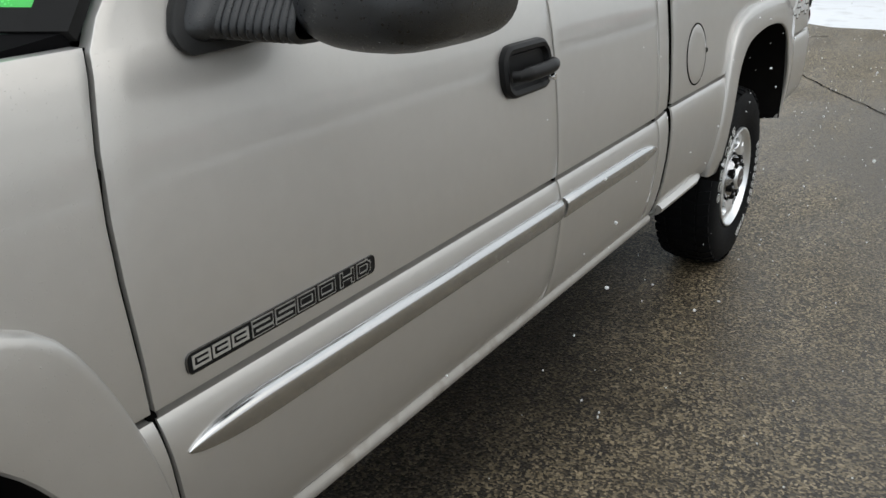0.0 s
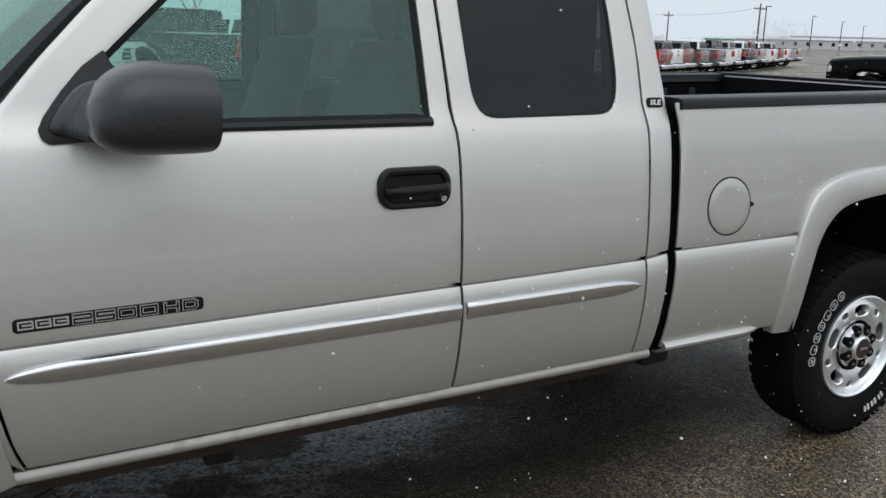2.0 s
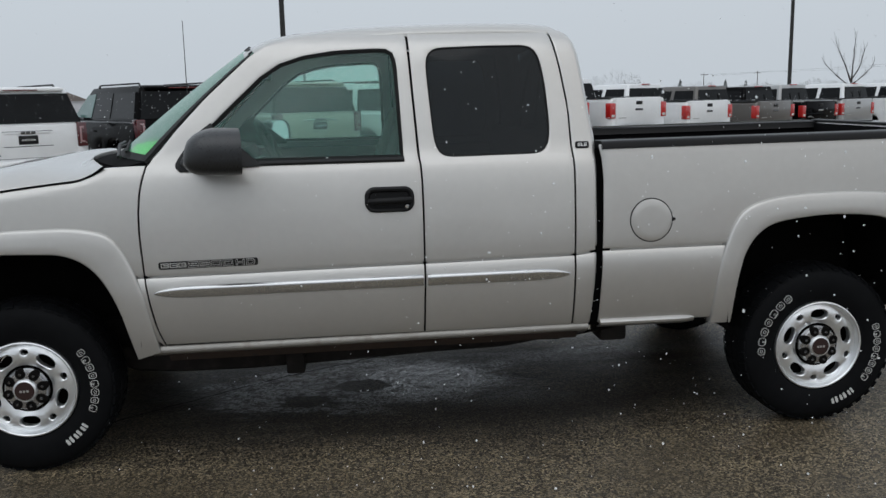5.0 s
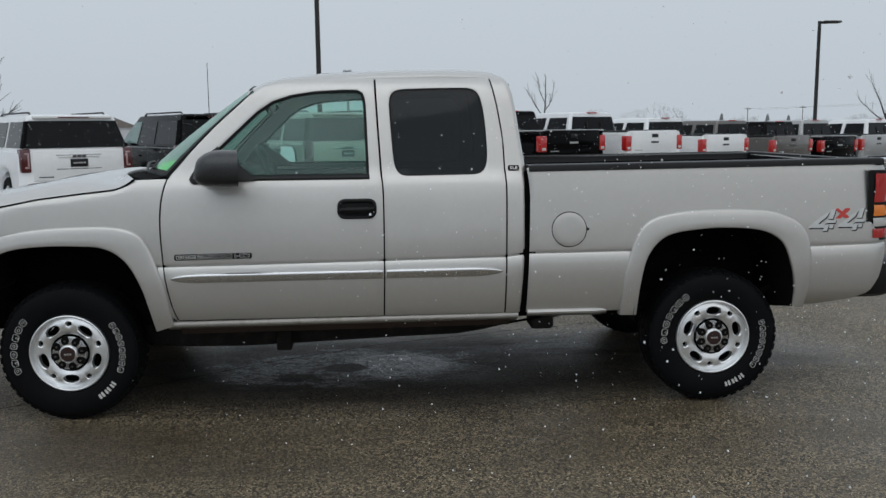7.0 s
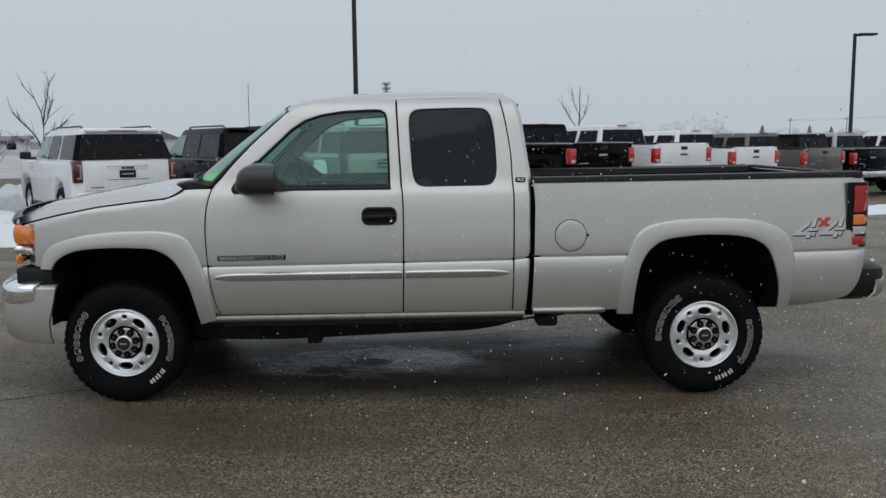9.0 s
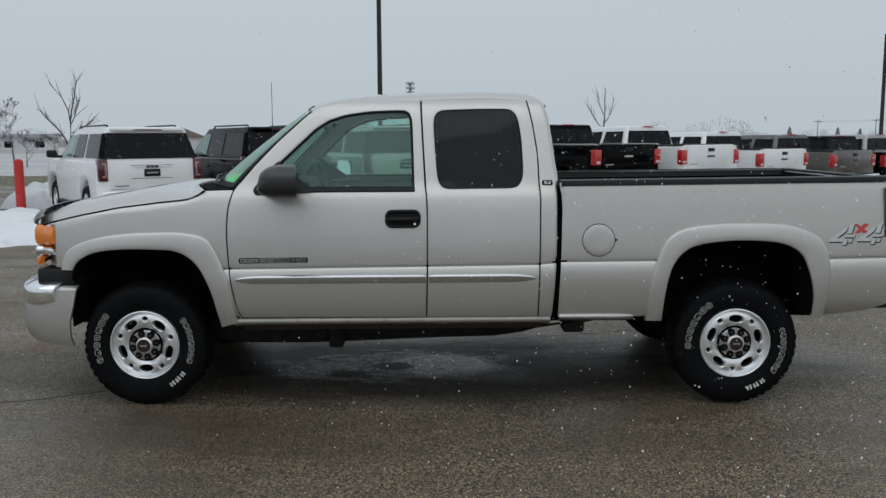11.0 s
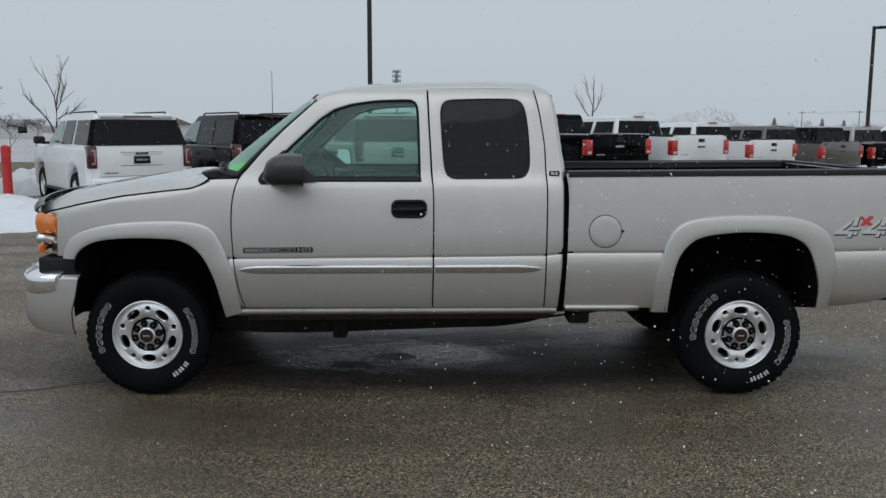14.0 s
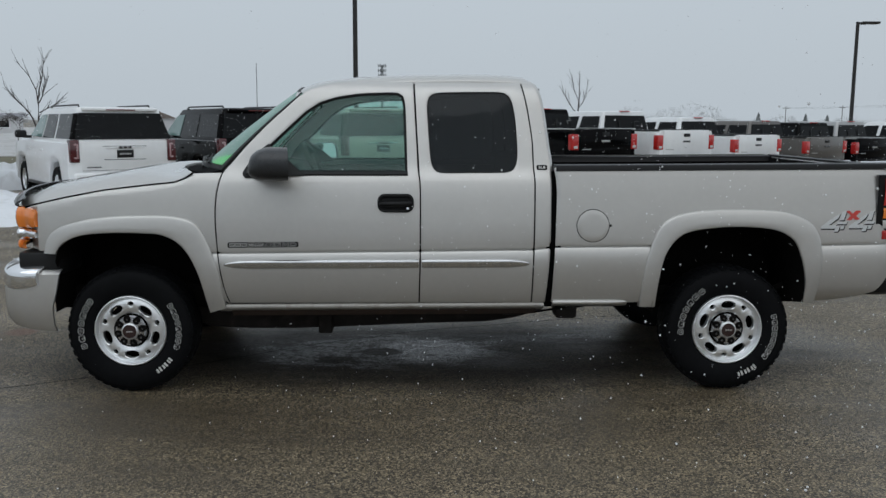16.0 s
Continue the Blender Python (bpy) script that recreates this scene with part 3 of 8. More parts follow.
def both(make, name, material, label=""):
    """The same panel on the near and on the far side of the truck."""
    near = part(name, make(), material, truck, label)
    far = part(name, mirrored(make(), YC), material, truck, label)
    return near, far


# doors
def front_door_skin():
    return row_panel(LEVELS[2:], DOOR_F, DOOR_B, 24, frame_of=(FD_OUT, FD_IN))


def rear_door_skin():
    return row_panel(LEVELS[2:], DOOR_B, DOOR_R, 24, frame_of=(RD_OUT, RD_IN))


def seal_bm(loop, wide, lift):
    inner = inset_loop(loop, wide)
    bm = loft_loops(inset_loop(loop, 0.001), inner, lambda x, z: side_y(x, z) + lift, lambda x, z: side_y(x, z) + lift + 0.004, 2)
    bmesh.ops.recalc_face_normals(bm, faces=bm.faces)
    if sum(f.normal.y for f in bm.faces) > 0:
        bmesh.ops.reverse_faces(bm, faces=bm.faces)
    return rim_edges(bm, (0, 0.02, 0), 0.0015)


def pane_bm(loop, inset, lift):
    pts = inset_loop(loop, inset)
    cx, cz = sum(p[0] for p in pts) / len(pts), sum(p[1] for p in pts) / len(pts)
    rows = [[(cx + (x - cx) * t, side_y(cx + (x - cx) * t, cz + (z - cz) * t) + lift, cz + (z - cz) * t) for t in (1, 0.66, 0.33, 0.0)] for x, z in pts]
    bm = grid_bm(rows, close=True)
    bmesh.ops.recalc_face_normals(bm, faces=bm.faces)
    return bm


near_door, far_door = both(front_door_skin, "front_door", PEWTER)
near_rear_door, far_rear_door = both(rear_door_skin, "rear_door", PEWTER)
for door, flip in ((near_door, False), (far_door, True)):
    fix = (lambda b: mirrored(b, YC)) if flip else (lambda b: b)
    part("window_seal", fix(seal_bm(FD_IN, 0.016, 0.006)), RUBBER, door, "black rubber window seal")
    pane = part("window_pane", fix(pane_bm(FD_IN, 0.012, 0.014)), GLASS_WET if flip else GLASS_CLEAR, door, "green tinted side window, beaded with rain")
    pane.visible_shadow = False
for door, flip in ((near_rear_door, False), (far_rear_door, True)):
    fix = (lambda b: mirrored(b, YC)) if flip else (lambda b: b)
    part("window_seal", fix(seal_bm(RD_IN, 0.009, 0.003)), RUBBER, door, "black rubber window seal")
    part("window_pane", fix(pane_bm(RD_IN, 0.006, 0.008)), GLASS_PRIVACY, door, "dark privacy glass specked with rain")

# black strip along the foot of the driver's window
belt = [[(x, side_y(x, 1.322) + dy, 1.323 + dz) for dy, dz in ((0.004, -0.001), (-0.004, 0.001), (-0.006, 0.010), (0.002, 0.021), (0.014, 0.024))] for x in np.linspace(0.80, 1.683, 24)]
for door, flip in ((near_door, False), (far_door, True)):
    bm = grid_bm(belt)
    bmesh.ops.recalc_face_normals(bm, faces=bm.faces)
    part("belt_strip", mirrored(bm, YC) if flip else bm, BLACK_PLASTIC, door, "black rubber belt strip")


# bright rub strips on the doors
def rub_strip(x0, x1, tip0, tip1):
    rows = []
    curve = [0.17 * (1 - math.cos(radians(a))) for a in np.linspace(0, 90, 16)]
    mid = list(np.linspace(x0 + 0.19, x1 - 0.19, 16))
    head = [x0 + c for c in curve] if tip0 else [x0, x0 + 0.003, x0 + 0.1]
    tail = [x1 - c for c in reversed(curve)] if tip1 else [x1 - 0.1, x1 - 0.003, x1]
    for x in head + mid + tail:
        g = 1.0
        if tip0 and x < x0 + 0.17:
            g = max(0.015, 1 - (1 - (x - x0) / 0.17) ** 2.2) ** 0.62
        if tip1 and x > x1 - 0.17:
            g = max(0.015, 1 - (1 - (x1 - x) / 0.17) ** 2.2) ** 0.62
        if not tip0 and x < x0 + 0.002 or not tip1 and x > x1 - 0.002:
            g = 0.94
        h = 0.027 * g
        c = 0.802 + 0.004 * (x - 1.2) - 0.004 * (1 - g)
        y0 = side_y(x, 0.80)
        prof = [(-1.0, 0.002), (-0.97, -0.0035), (-0.88, -0.0075), (-0.6, -0.0102), (-0.2, -0.0128), (0.15, -0.0146), (0.42, -0.0154), (0.60, -0.0146), (0.76, -0.0120), (0.89, -0.0080), (0.96, -0.0040), (1.0, 0.002)]
        rows.append([(x, y0 + d * (0.15 + 0.85 * g), c + k * h) for k, d in prof])
    bm = grid_bm(rows)
    bmesh.ops.reverse_faces(bm, faces=bm.faces)
    bm.faces.ensure_lookup_table()
    for row in (rows[0], rows[-1]):
        vs = [bm.verts.new(p) for p in row]
        bm.faces.new(vs)
    bmesh.ops.remove_doubles(bm, verts=bm.verts, dist=0.00005)
    bmesh.ops.recalc_face_normals(bm, faces=bm.faces)
    return bm


for door, flip in ((near_door, False), (far_door, True)):
    bm = rub_strip(0.590, 1.7475, True, False)
    part("rub_strip", mirrored(bm, YC) if flip else bm, CHROME_WET, door, "bright chrome rub strip with a pointed front end", smooth=30)
for door, flip in ((near_rear_door, False), (far_rear_door, True)):
    bm = rub_strip(1.766, 2.412, False, True)
    part("rub_strip", mirrored(bm, YC) if flip else bm, CHROME_WET, door, "bright chrome rub strip with a pointed rear end", smooth=30)


# door handle: bezel with a dished well, pull bar and lock
def rounded_rect(cx, cz, w, h, r, seg=6, lean=0.0):
    pts = []
    for sx, sz, a0 in ((1, 1, 0), (-1, 1, 90), (-1, -1, 180), (1, -1, 270)):
        for k in range(seg + 1):
            a = radians(a0 + 90 * k / seg)
            x, z = sx * (w / 2 - r) + r * math.cos(a), sz * (h / 2 - r) + r * math.sin(a)
            pts.append((cx + x, cz + z + lean * x))
    return pts


def handle_parts(door, flip):
    fix = (lambda b: mirrored(b, YC)) if flip else (lambda b: b)
    o = rounded_rect(1.611, 1.163, 0.218, 0.112, 0.044, 6)
    loops = [(o, 0.004), (inset_loop(o, 0.002), -0.012), (inset_loop(o, 0.009), -0.017), (inset_loop(o, 0.018), -0.015), (inset_loop(o, 0.024), -0.004), (inset_loop(o, 0.034), -0.0025)]
    rows = [[(lp[i][0], side_y(*lp[i]) + d, lp[i][1]) for lp, d in loops] for i in range(len(o))]
    bm = grid_bm(rows, close=True)
    bm.faces.new([bm.verts.new(r[-1]) for r in rows])
    bmesh.ops.remove_doubles(bm, verts=bm.verts, dist=0.0001)
    bmesh.ops.recalc_face_normals(bm, faces=bm.faces)
    if min(bm.verts, key=lambda v: v.co.y).normal.y > 0:
        bmesh.ops.reverse_faces(bm, faces=bm.faces)
    bezel = part("door_handle", fix(bm), HANDLE_BLACK, door, "black plastic door handle in a dished bezel")
    bar = smooth_line([(1.524, 0.000, 1.158), (1.535, -0.014, 1.159), (1.60, -0.021, 1.160), (1.675, -0.019, 1.162), (1.692, -0.012, 1.163), (1.698, -0.004, 1.163)], 16)
    part("pull_bar", fix(tube_bm(bar, [0.012] * 3 + [0.0155] * 10 + [0.013] * 3, 10)), HANDLE_BLACK, door)
    lock = moved(lathe_bm([(0.0, -0.003), (0.007, -0.003), (0.0085, -0.001), (0.0085, 0.012)], 16), 1.683, -0.017, 1.135)
    part("lock", fix(lock), CHROME, door, "small chrome lock cylinder")


handle_parts(near_door, False)
handle_parts(far_door, True)

SIDE_PLAIN = [p for p in SIDE if p[1] != 0.022]
# black strips down the gaps round the doors, standing for their shade
for flip in (False, True):
    for line, z1 in ((DOOR_F, 1.335), (DOOR_B, 1.885), (DOOR_R, 1.885)):
        depth, half = (0.010, 0.007) if line is DOOR_F else (0.011, 0.007)
        rows = [[(interp(line, z) + k, interp(SIDE_PLAIN, z) + depth, z) for k in (-half, 0.0, half)] for z in np.linspace(0.562, z1, 40)]
        bm = grid_bm(rows)
        bmesh.ops.recalc_face_normals(bm, faces=bm.faces)
        bm = rim_edges(bm, (0, 0.01, 0), 0)
        part("gap_shade_strip", mirrored(bm, YC) if flip else bm, GAP_BLACK, truck, "black strip in the door gap, standing for its shade")

# cab corner behind the rear door
UP = [z for z in LEVELS[2:]] + [1.345, 1.37, 1.42, 1.50, 1.58, 1.65, 1.72, 1.78, 1.83, 1.865, 1.888]
both(lambda: row_panel(UP, DOOR_R, CAB_R, 6, lambda x, z: side_y(x, z) + (0.004 * max(0.0, (x - 2.46) / 0.08) ** 2 if x > 2.46 else 0)), "cab_corner", PEWTER)


# roof
def roof_drop(x):
    return interp([(1.00, -0.115), (1.04, -0.090), (1.11, -0.058), (1.22, -0.034), (1.43, -0.012), (1.71, 0.0), (2.07, 0.006), (2.30, 0.0), (2.40, -0.012), (2.45, -0.045), (2.475, -0.085)], x)


def roof_bm():
    lat = [(0.262, 1.8850), (0.280, 1.899), (0.315, 1.915), (0.42, 1.930), (0.60, 1.942), (0.80, 1.949), (YC, 1.951)]
    rows = []
    for x in np.concatenate([np.linspace(1.00, 1.25, 9), np.linspace(1.32, 2.3, 12), np.linspace(2.34, 2.475, 8)]):
        half = [(x - 0.09 * ((y - 0.26) / 0.72) * max(0.0, (1.5 - x) / 0.5), y, z + roof_drop(x)) for y, z in lat]
        rows.append(half + [(p[0], 2 * YC - p[1], p[2]) for p in reversed(half[:-1])])
    bm = grid_bm(rows)
    bmesh.ops.recalc_face_normals(bm, faces=bm.faces)
    if sum(f.normal.z for f in bm.faces) < 0:
        bmesh.ops.reverse_faces(bm, faces=bm.faces)
    return rim_edges(bm, (0, 0, -0.02), 0.004)


part("roof", roof_bm(), PEWTER, truck)
part("headliner", box_bm(1.15, 2.40, 0.30, 2 * YC - 0.30, 1.845, 1.865, 0.008), HEADLINER, truck, "grey cloth headliner")


# windshield, cowl and wipers
def shield_point(u, v):
    """u across from the near side, v from foot to top."""
    s = 1 - (2 * u - 1) ** 2
    foot = Vector((0.578 - 0.285 * s, 0.078 + u * (2 * YC - 0.156), 1.352 + 0.004 * s))
    top = Vector((1.045 - 0.075 * s, 0.235 + u * (2 * YC - 0.47), 1.806 + 0.060 * s))
    p = foot.lerp(top, v)
    return p + Vector((-0.45, 0, 0.55)) * 0.05 * v * (1 - v) * 4 * 0.35


def shield_bm(u0, u1, v0, v1, lift, nu=20, nv=10):
    n = Vector((-0.62, 0, 0.78)) * lift
    rows = [[tuple(shield_point(u0 + (u1 - u0) * i / nu, v0 + (v1 - v0) * j / nv) + n) for j in range(nv + 1)] for i in range(nu + 1)]
    bm = grid_bm(rows)
    bmesh.ops.recalc_face_normals(bm, faces=bm.faces)
    return bm


shield = part("windshield", shield_bm(0, 1, 0, 1, 0), GLASS_SHIELD, truck, "green tinted windshield speckled with rain")
shield.visible_shadow = False
for u0, u1, v0, v1 in ((0.0, 0.026, 0.0, 0.97), (0.974, 1.0, 0.0, 0.97), (0.026, 0.974, 0.0, 0.05), (0.026, 0.974, 0.965, 1.0)):
    part("windshield_trim", rim_edges(shield_bm(u0, u1, v0, v1, 0.004, 12, 10), (0.01, 0, -0.012), 0), RUBBER, shield, "black windshield surround")
def film_bm():
    """A wedge of film, highest at the pillar."""
    n_ = Vector((-0.62, 0, 0.78)) * -0.006
    rows = [[tuple(shield_point(u, 0.052 + (0.138 - 0.45 * (u - 0.028)) * j / 4) + n_) for j in range(5)] for u in np.linspace(0.028, 0.20, 11)]
    bm = grid_bm(rows)
    bmesh.ops.recalc_face_normals(bm, faces=bm.faces)
    return bm


part("price_film", film_bm(), GREEN_STICKER, shield, "fluorescent green film stuck inside the windshield foot")
cowl = [[(0.46 - 0.27 * (1 - (2 * u - 1) ** 2), 0.105 + u * (2 * YC - 0.21), 1.335), (0.52 - 0.28 * (1 - (2 * u - 1) ** 2), 0.10 + u * (2 * YC - 0.20), 1.342), (0.58 - 0.285 * (1 - (2 * u - 1) ** 2), 0.085 + u * (2 * YC - 0.17), 1.354)] for u in np.linspace(0, 1, 18)]
bm = grid_bm(cowl)
bmesh.ops.recalc_face_normals(bm, faces=bm.faces)
part("cowl_grille", rim_edges(bm, (0, 0, -0.03), 0), LINER, truck, "black plastic cowl at the windshield foot")
for u0, u1 in ((0.10, 0.42), (0.50, 0.86)):
    a = shield_point(u0, 0.0) + Vector((-0.05, 0, 0.012))
    b = shield_point(u1, 0.06) + Vector((-0.02, 0, 0.02))
    arm = part("wiper", tube_bm([a, a.lerp(b, 0.5) + Vector((-0.01, 0, 0.02)), b], [0.008, 0.007, 0.005], 6), BLACK_PLASTIC, truck)
    part("wiper_blade", tube_bm([a.lerp(b, 0.15) + Vector((0.03, 0, 0.012)), a.lerp(b, 0.9) + Vector((0.03, 0, 0.012))], 0.006, 5), RUBBER, arm)

# front fender, with the hood's edge as its top
HOOD_EDGE = [(-0.62, 1.125), (-0.521, 1.152), (-0.343, 1.193), (-0.107, 1.238), (0.13, 1.266), (0.30, 1.283), (0.36, 1.303), (0.41, 1.338), (0.60, 1.345)]
ARCH_F = [(-0.395, 0.86), (-0.369, 0.900), (-0.324, 0.937), (-0.253, 0.967), (-0.149, 0.983), (-0.012, 0.989), (0.130, 0.985), (0.226, 0.977), (0.313, 0.939), (0.384, 0.863), (0.440, 0.743), (0.473, 0.615), (0.496, 0.503)]
FLARE_F = [(-0.475, 0.862), (-0.452, 0.938), (-0.410, 0.993), (-0.350, 1.024), (-0.246, 1.054), (-0.143, 1.072), (-0.006, 1.084), (0.130, 1.087), (0.261, 1.086), (0.379, 1.066), (0.440, 1.030), (0.479, 0.970), (0.512, 0.893), (0.540, 0.803), (0.558, 0.726), (0.572, 0.648), (0.592, 0.530)]


def fender_skin():
    xs = list(np.concatenate([[-0.60, -0.57, -0.54, -0.5125, -0.5115, -0.49, -0.47, -0.45, -0.43], np.linspace(-0.42, 0.48, 40), np.linspace(0.488, 0.540, 6)]))
    def zb(x):
        if x < -0.47:
            return 0.872 if x > -0.512 else 1.134
        return interp([(-0.47, 0.86), (-0.44, 0.93), (-0.40, 0.985), (-0.3, 1.02), (0.0, 1.045), (0.25, 1.035), (0.36, 0.98), (0.43, 0.87), (0.48, 0.74), (0.525, 0.60), (0.545, 0.53)], x)
    def yf(x, z):
        zz = interp(HOOD_EDGE, x)
        curl = 0.014 * min(1.0, max(0.0, (0.50 - x) / 0.14))
        return side_y(x, z) + (curl * max(0.0, (z - (zz - 0.025)) / 0.025) ** 2 if z > zz - 0.025 else 0)
    lv = [0.56, 0.6, 0.66, 0.74, 0.8] + [z for z in LEVELS if z > 0.81] + [1.2, 1.26, 1.29, 1.315]
    def zt(x):
        return interp(HOOD_EDGE, x) - 0.006
    bm = column_panel(xs, zb, zt, sorted(set(lv)), yf)
    for v in bm.verts:
        if v.co.x > 0.5:
            lim = interp(DOOR_F, v.co.z) - GAP
            k = (v.co.x - 0.48) / 0.06
            v.co.x = 0.48 + (lim - 0.48) * k
    return bm


both(fender_skin, "front_fender", PEWTER)


FLARE_BASE = [(0.50, 0.030), (0.58, 0.010), (0.66, -0.002), (0.74, -0.008), (0.82, -0.009), (0.90, -0.005), (1.00, -0.001), (1.10, 0.003), (1.2, 0.012)]


def flare_skin(outer, inner, n=48):
    def make():
        o, i = smooth_line(outer, n), smooth_line(inner, n)
        rows = []
        for (ox, oz), (ix, iz) in zip(o, i):
            row = []
            for t, d in ((-0.02, 0.012), (-0.015, -0.003), (0.0, -0.0085), (0.03, -0.0115), (0.10, -0.0140), (0.35, -0.0175), (0.65, -0.0205), (0.90, -0.0215), (0.97, -0.020), (1.0, -0.015), (0.99, -0.008), (0.95, 0.010), (0.93, 0.014)):
                x, z = ox + (ix - ox) * t, oz + (iz - oz) * t
                row.append((x, interp(FLARE_BASE, z) + taper(x) + d, z))
            rows.append(row)
        bm = grid_bm(rows)
        bmesh.ops.recalc_face_normals(bm, faces=bm.faces)
        if sum(f.normal.y for f in bm.faces) > 0:
            bmesh.ops.reverse_faces(bm, faces=bm.faces)
        return rim_edges(bm, (0, 0.02, 0), 0)
    return make


both(flare_skin(FLARE_F, ARCH_F), "front_wheel_flare", PEWTER)


# hood
def hood_bm():
    rows = []
    for x in np.concatenate([np.linspace(-0.70, -0.45, 8), np.linspace(-0.40, 0.41, 18)]):
        e = interp(HOOD_EDGE, max(x, -0.615))
        drop = 0.55 * max(0.0, -0.50 - x) ** 1.6
        y0 = 0.016 + 0.10 * max(0.0, (-0.48 - x) / 0.2) ** 1.5 + interp(SIDE, min(e, 1.30)) + taper(max(x, -0.62))
        crown = 0.095
        half = []
        for t in (0.0, 0.008, 0.02, 0.04, 0.07, 0.11, 0.16, 0.23, 0.32, 0.45, 0.6, 0.8, 1.0):
            y = y0 + (YC - y0) * t
            dz = crown * (0.62 * (1 - (1 - t) ** 11) + 0.38 * (1 - (1 - t) ** 2.5)) * (1 if x < 0.05 else max(0.15, 1 - (x - 0.05) * 2.4))
            fwd = -0.10 * t * (2 - t) * max(0.0, (-0.2 - x) / 0.5)
            back = -0.22 * t * (2 - t) * max(0.0, (x - 0.05) / 0.36)
            half.append((x + fwd + back, y, e + 0.003 + dz - drop))
        rows.append(half + [(p[0], 2 * YC - p[1], p[2]) for p in reversed(half[:-1])])
    bm = grid_bm(rows)
    bmesh.ops.recalc_face_normals(bm, faces=bm.faces)
    if sum(f.normal.z for f in bm.faces) < 0:
        bmesh.ops.reverse_faces(bm, faces=bm.faces)
    return rim_edges(bm, (0, 0, -0.025), 0.004)


part("hood", hood_bm(), PEWTER, truck)
# black bar along each hood gap draws the shade inside it
for flip in (False, True):
    line = [(x, interp(SIDE, min(interp(HOOD_EDGE, x), 1.30)) + taper(x) + 0.011, interp(HOOD_EDGE, x) - 0.002) for x in np.linspace(-0.60, 0.41, 30)]
    bm = tube_bm(line, 0.0062, 6)
    part("hood_gap_strip", mirrored(bm, YC) if flip else bm, GAP_BLACK, truck, "black bar in the hood gap, standing for its shade")
defl = [[(-0.665 - 0.16 * (1 - (2 * u - 1) ** 2) ** 0.8 - 0.02 * k, 0.165 + u * (2 * YC - 0.33), 1.120 + 0.045 * (1 - (2 * u - 1) ** 2) ** 0.5 + dz) for k, dz in ((0, 0.0), (1.2, 0.014), (0.4, 0.036), (-1.8, 0.056))] for u in np.linspace(0, 1, 24)]
bm = grid_bm(defl)
bmesh.ops.recalc_face_normals(bm, faces=bm.faces)
part("hood_deflector", rim_edges(bm, (0.008, 0, -0.004), 0), BLACK_GLOSS, truck, "glossy black hood bug deflector")


# front face: lamps, grille and bumper
def front_x(y):
    """How far forward the nose stands at a place across the truck."""
    u = abs(y - YC) / YC
    return -0.80 + 0.22 * max(0.0, u - 0.35) ** 1.5 / (0.5 ** 1.5) * 0.95


def corner_lamp(z0, z1, wrap_x, slope=0.0, swell=0.010, corner=0.020):
    """A lens that wraps from the nose round onto the fender, its top falling towards the rear."""
    path = [(wrap_x, 0.008 + taper(wrap_x)), (wrap_x - 0.01, 0.002 + taper(wrap_x)), (wrap_x - 0.05, 0.010 + taper(wrap_x - 0.05)), (-0.61, 0.034 + taper(-0.61)), (-0.655, 0.115), (-0.68, 0.20), (-0.74, 0.45)]
    if wrap_x < -0.55:
        path = path[:2] + [(-0.625, 0.048 + taper(-0.62)), (-0.655, 0.120), (-0.68, 0.20), (-0.74, 0.45)]
    path = smooth_line(path, 30)
    rows = []
    for k, (x, y) in enumerate(path):
        f = max(0.0, 1 - k / 9)
        lo, hi = z0 + 0.6 * corner * f ** 3, z1 - slope * f ** 1.6 - corner * f ** 4
        g = swell * min(1.0, k / 3.0)
        if k == 0:
            y += 0.012
        rows.append([(x + 0.012, y + 0.03, lo), (x + 0.002, y + 0.002, lo + 0.002), (x - 0.004, y - g * 0.7, lo + (hi - lo) * 0.2), (x - 0.006, y - g, (lo + hi) / 2), (x - 0.003, y - g * 0.7, lo + (hi - lo) * 0.8), (x + 0.004, y + 0.003, hi - 0.002), (x + 0.016, y + 0.032, hi)])
    bm = grid_bm(rows)
    bmesh.ops.recalc_face_normals(bm, faces=bm.faces)
    return bm


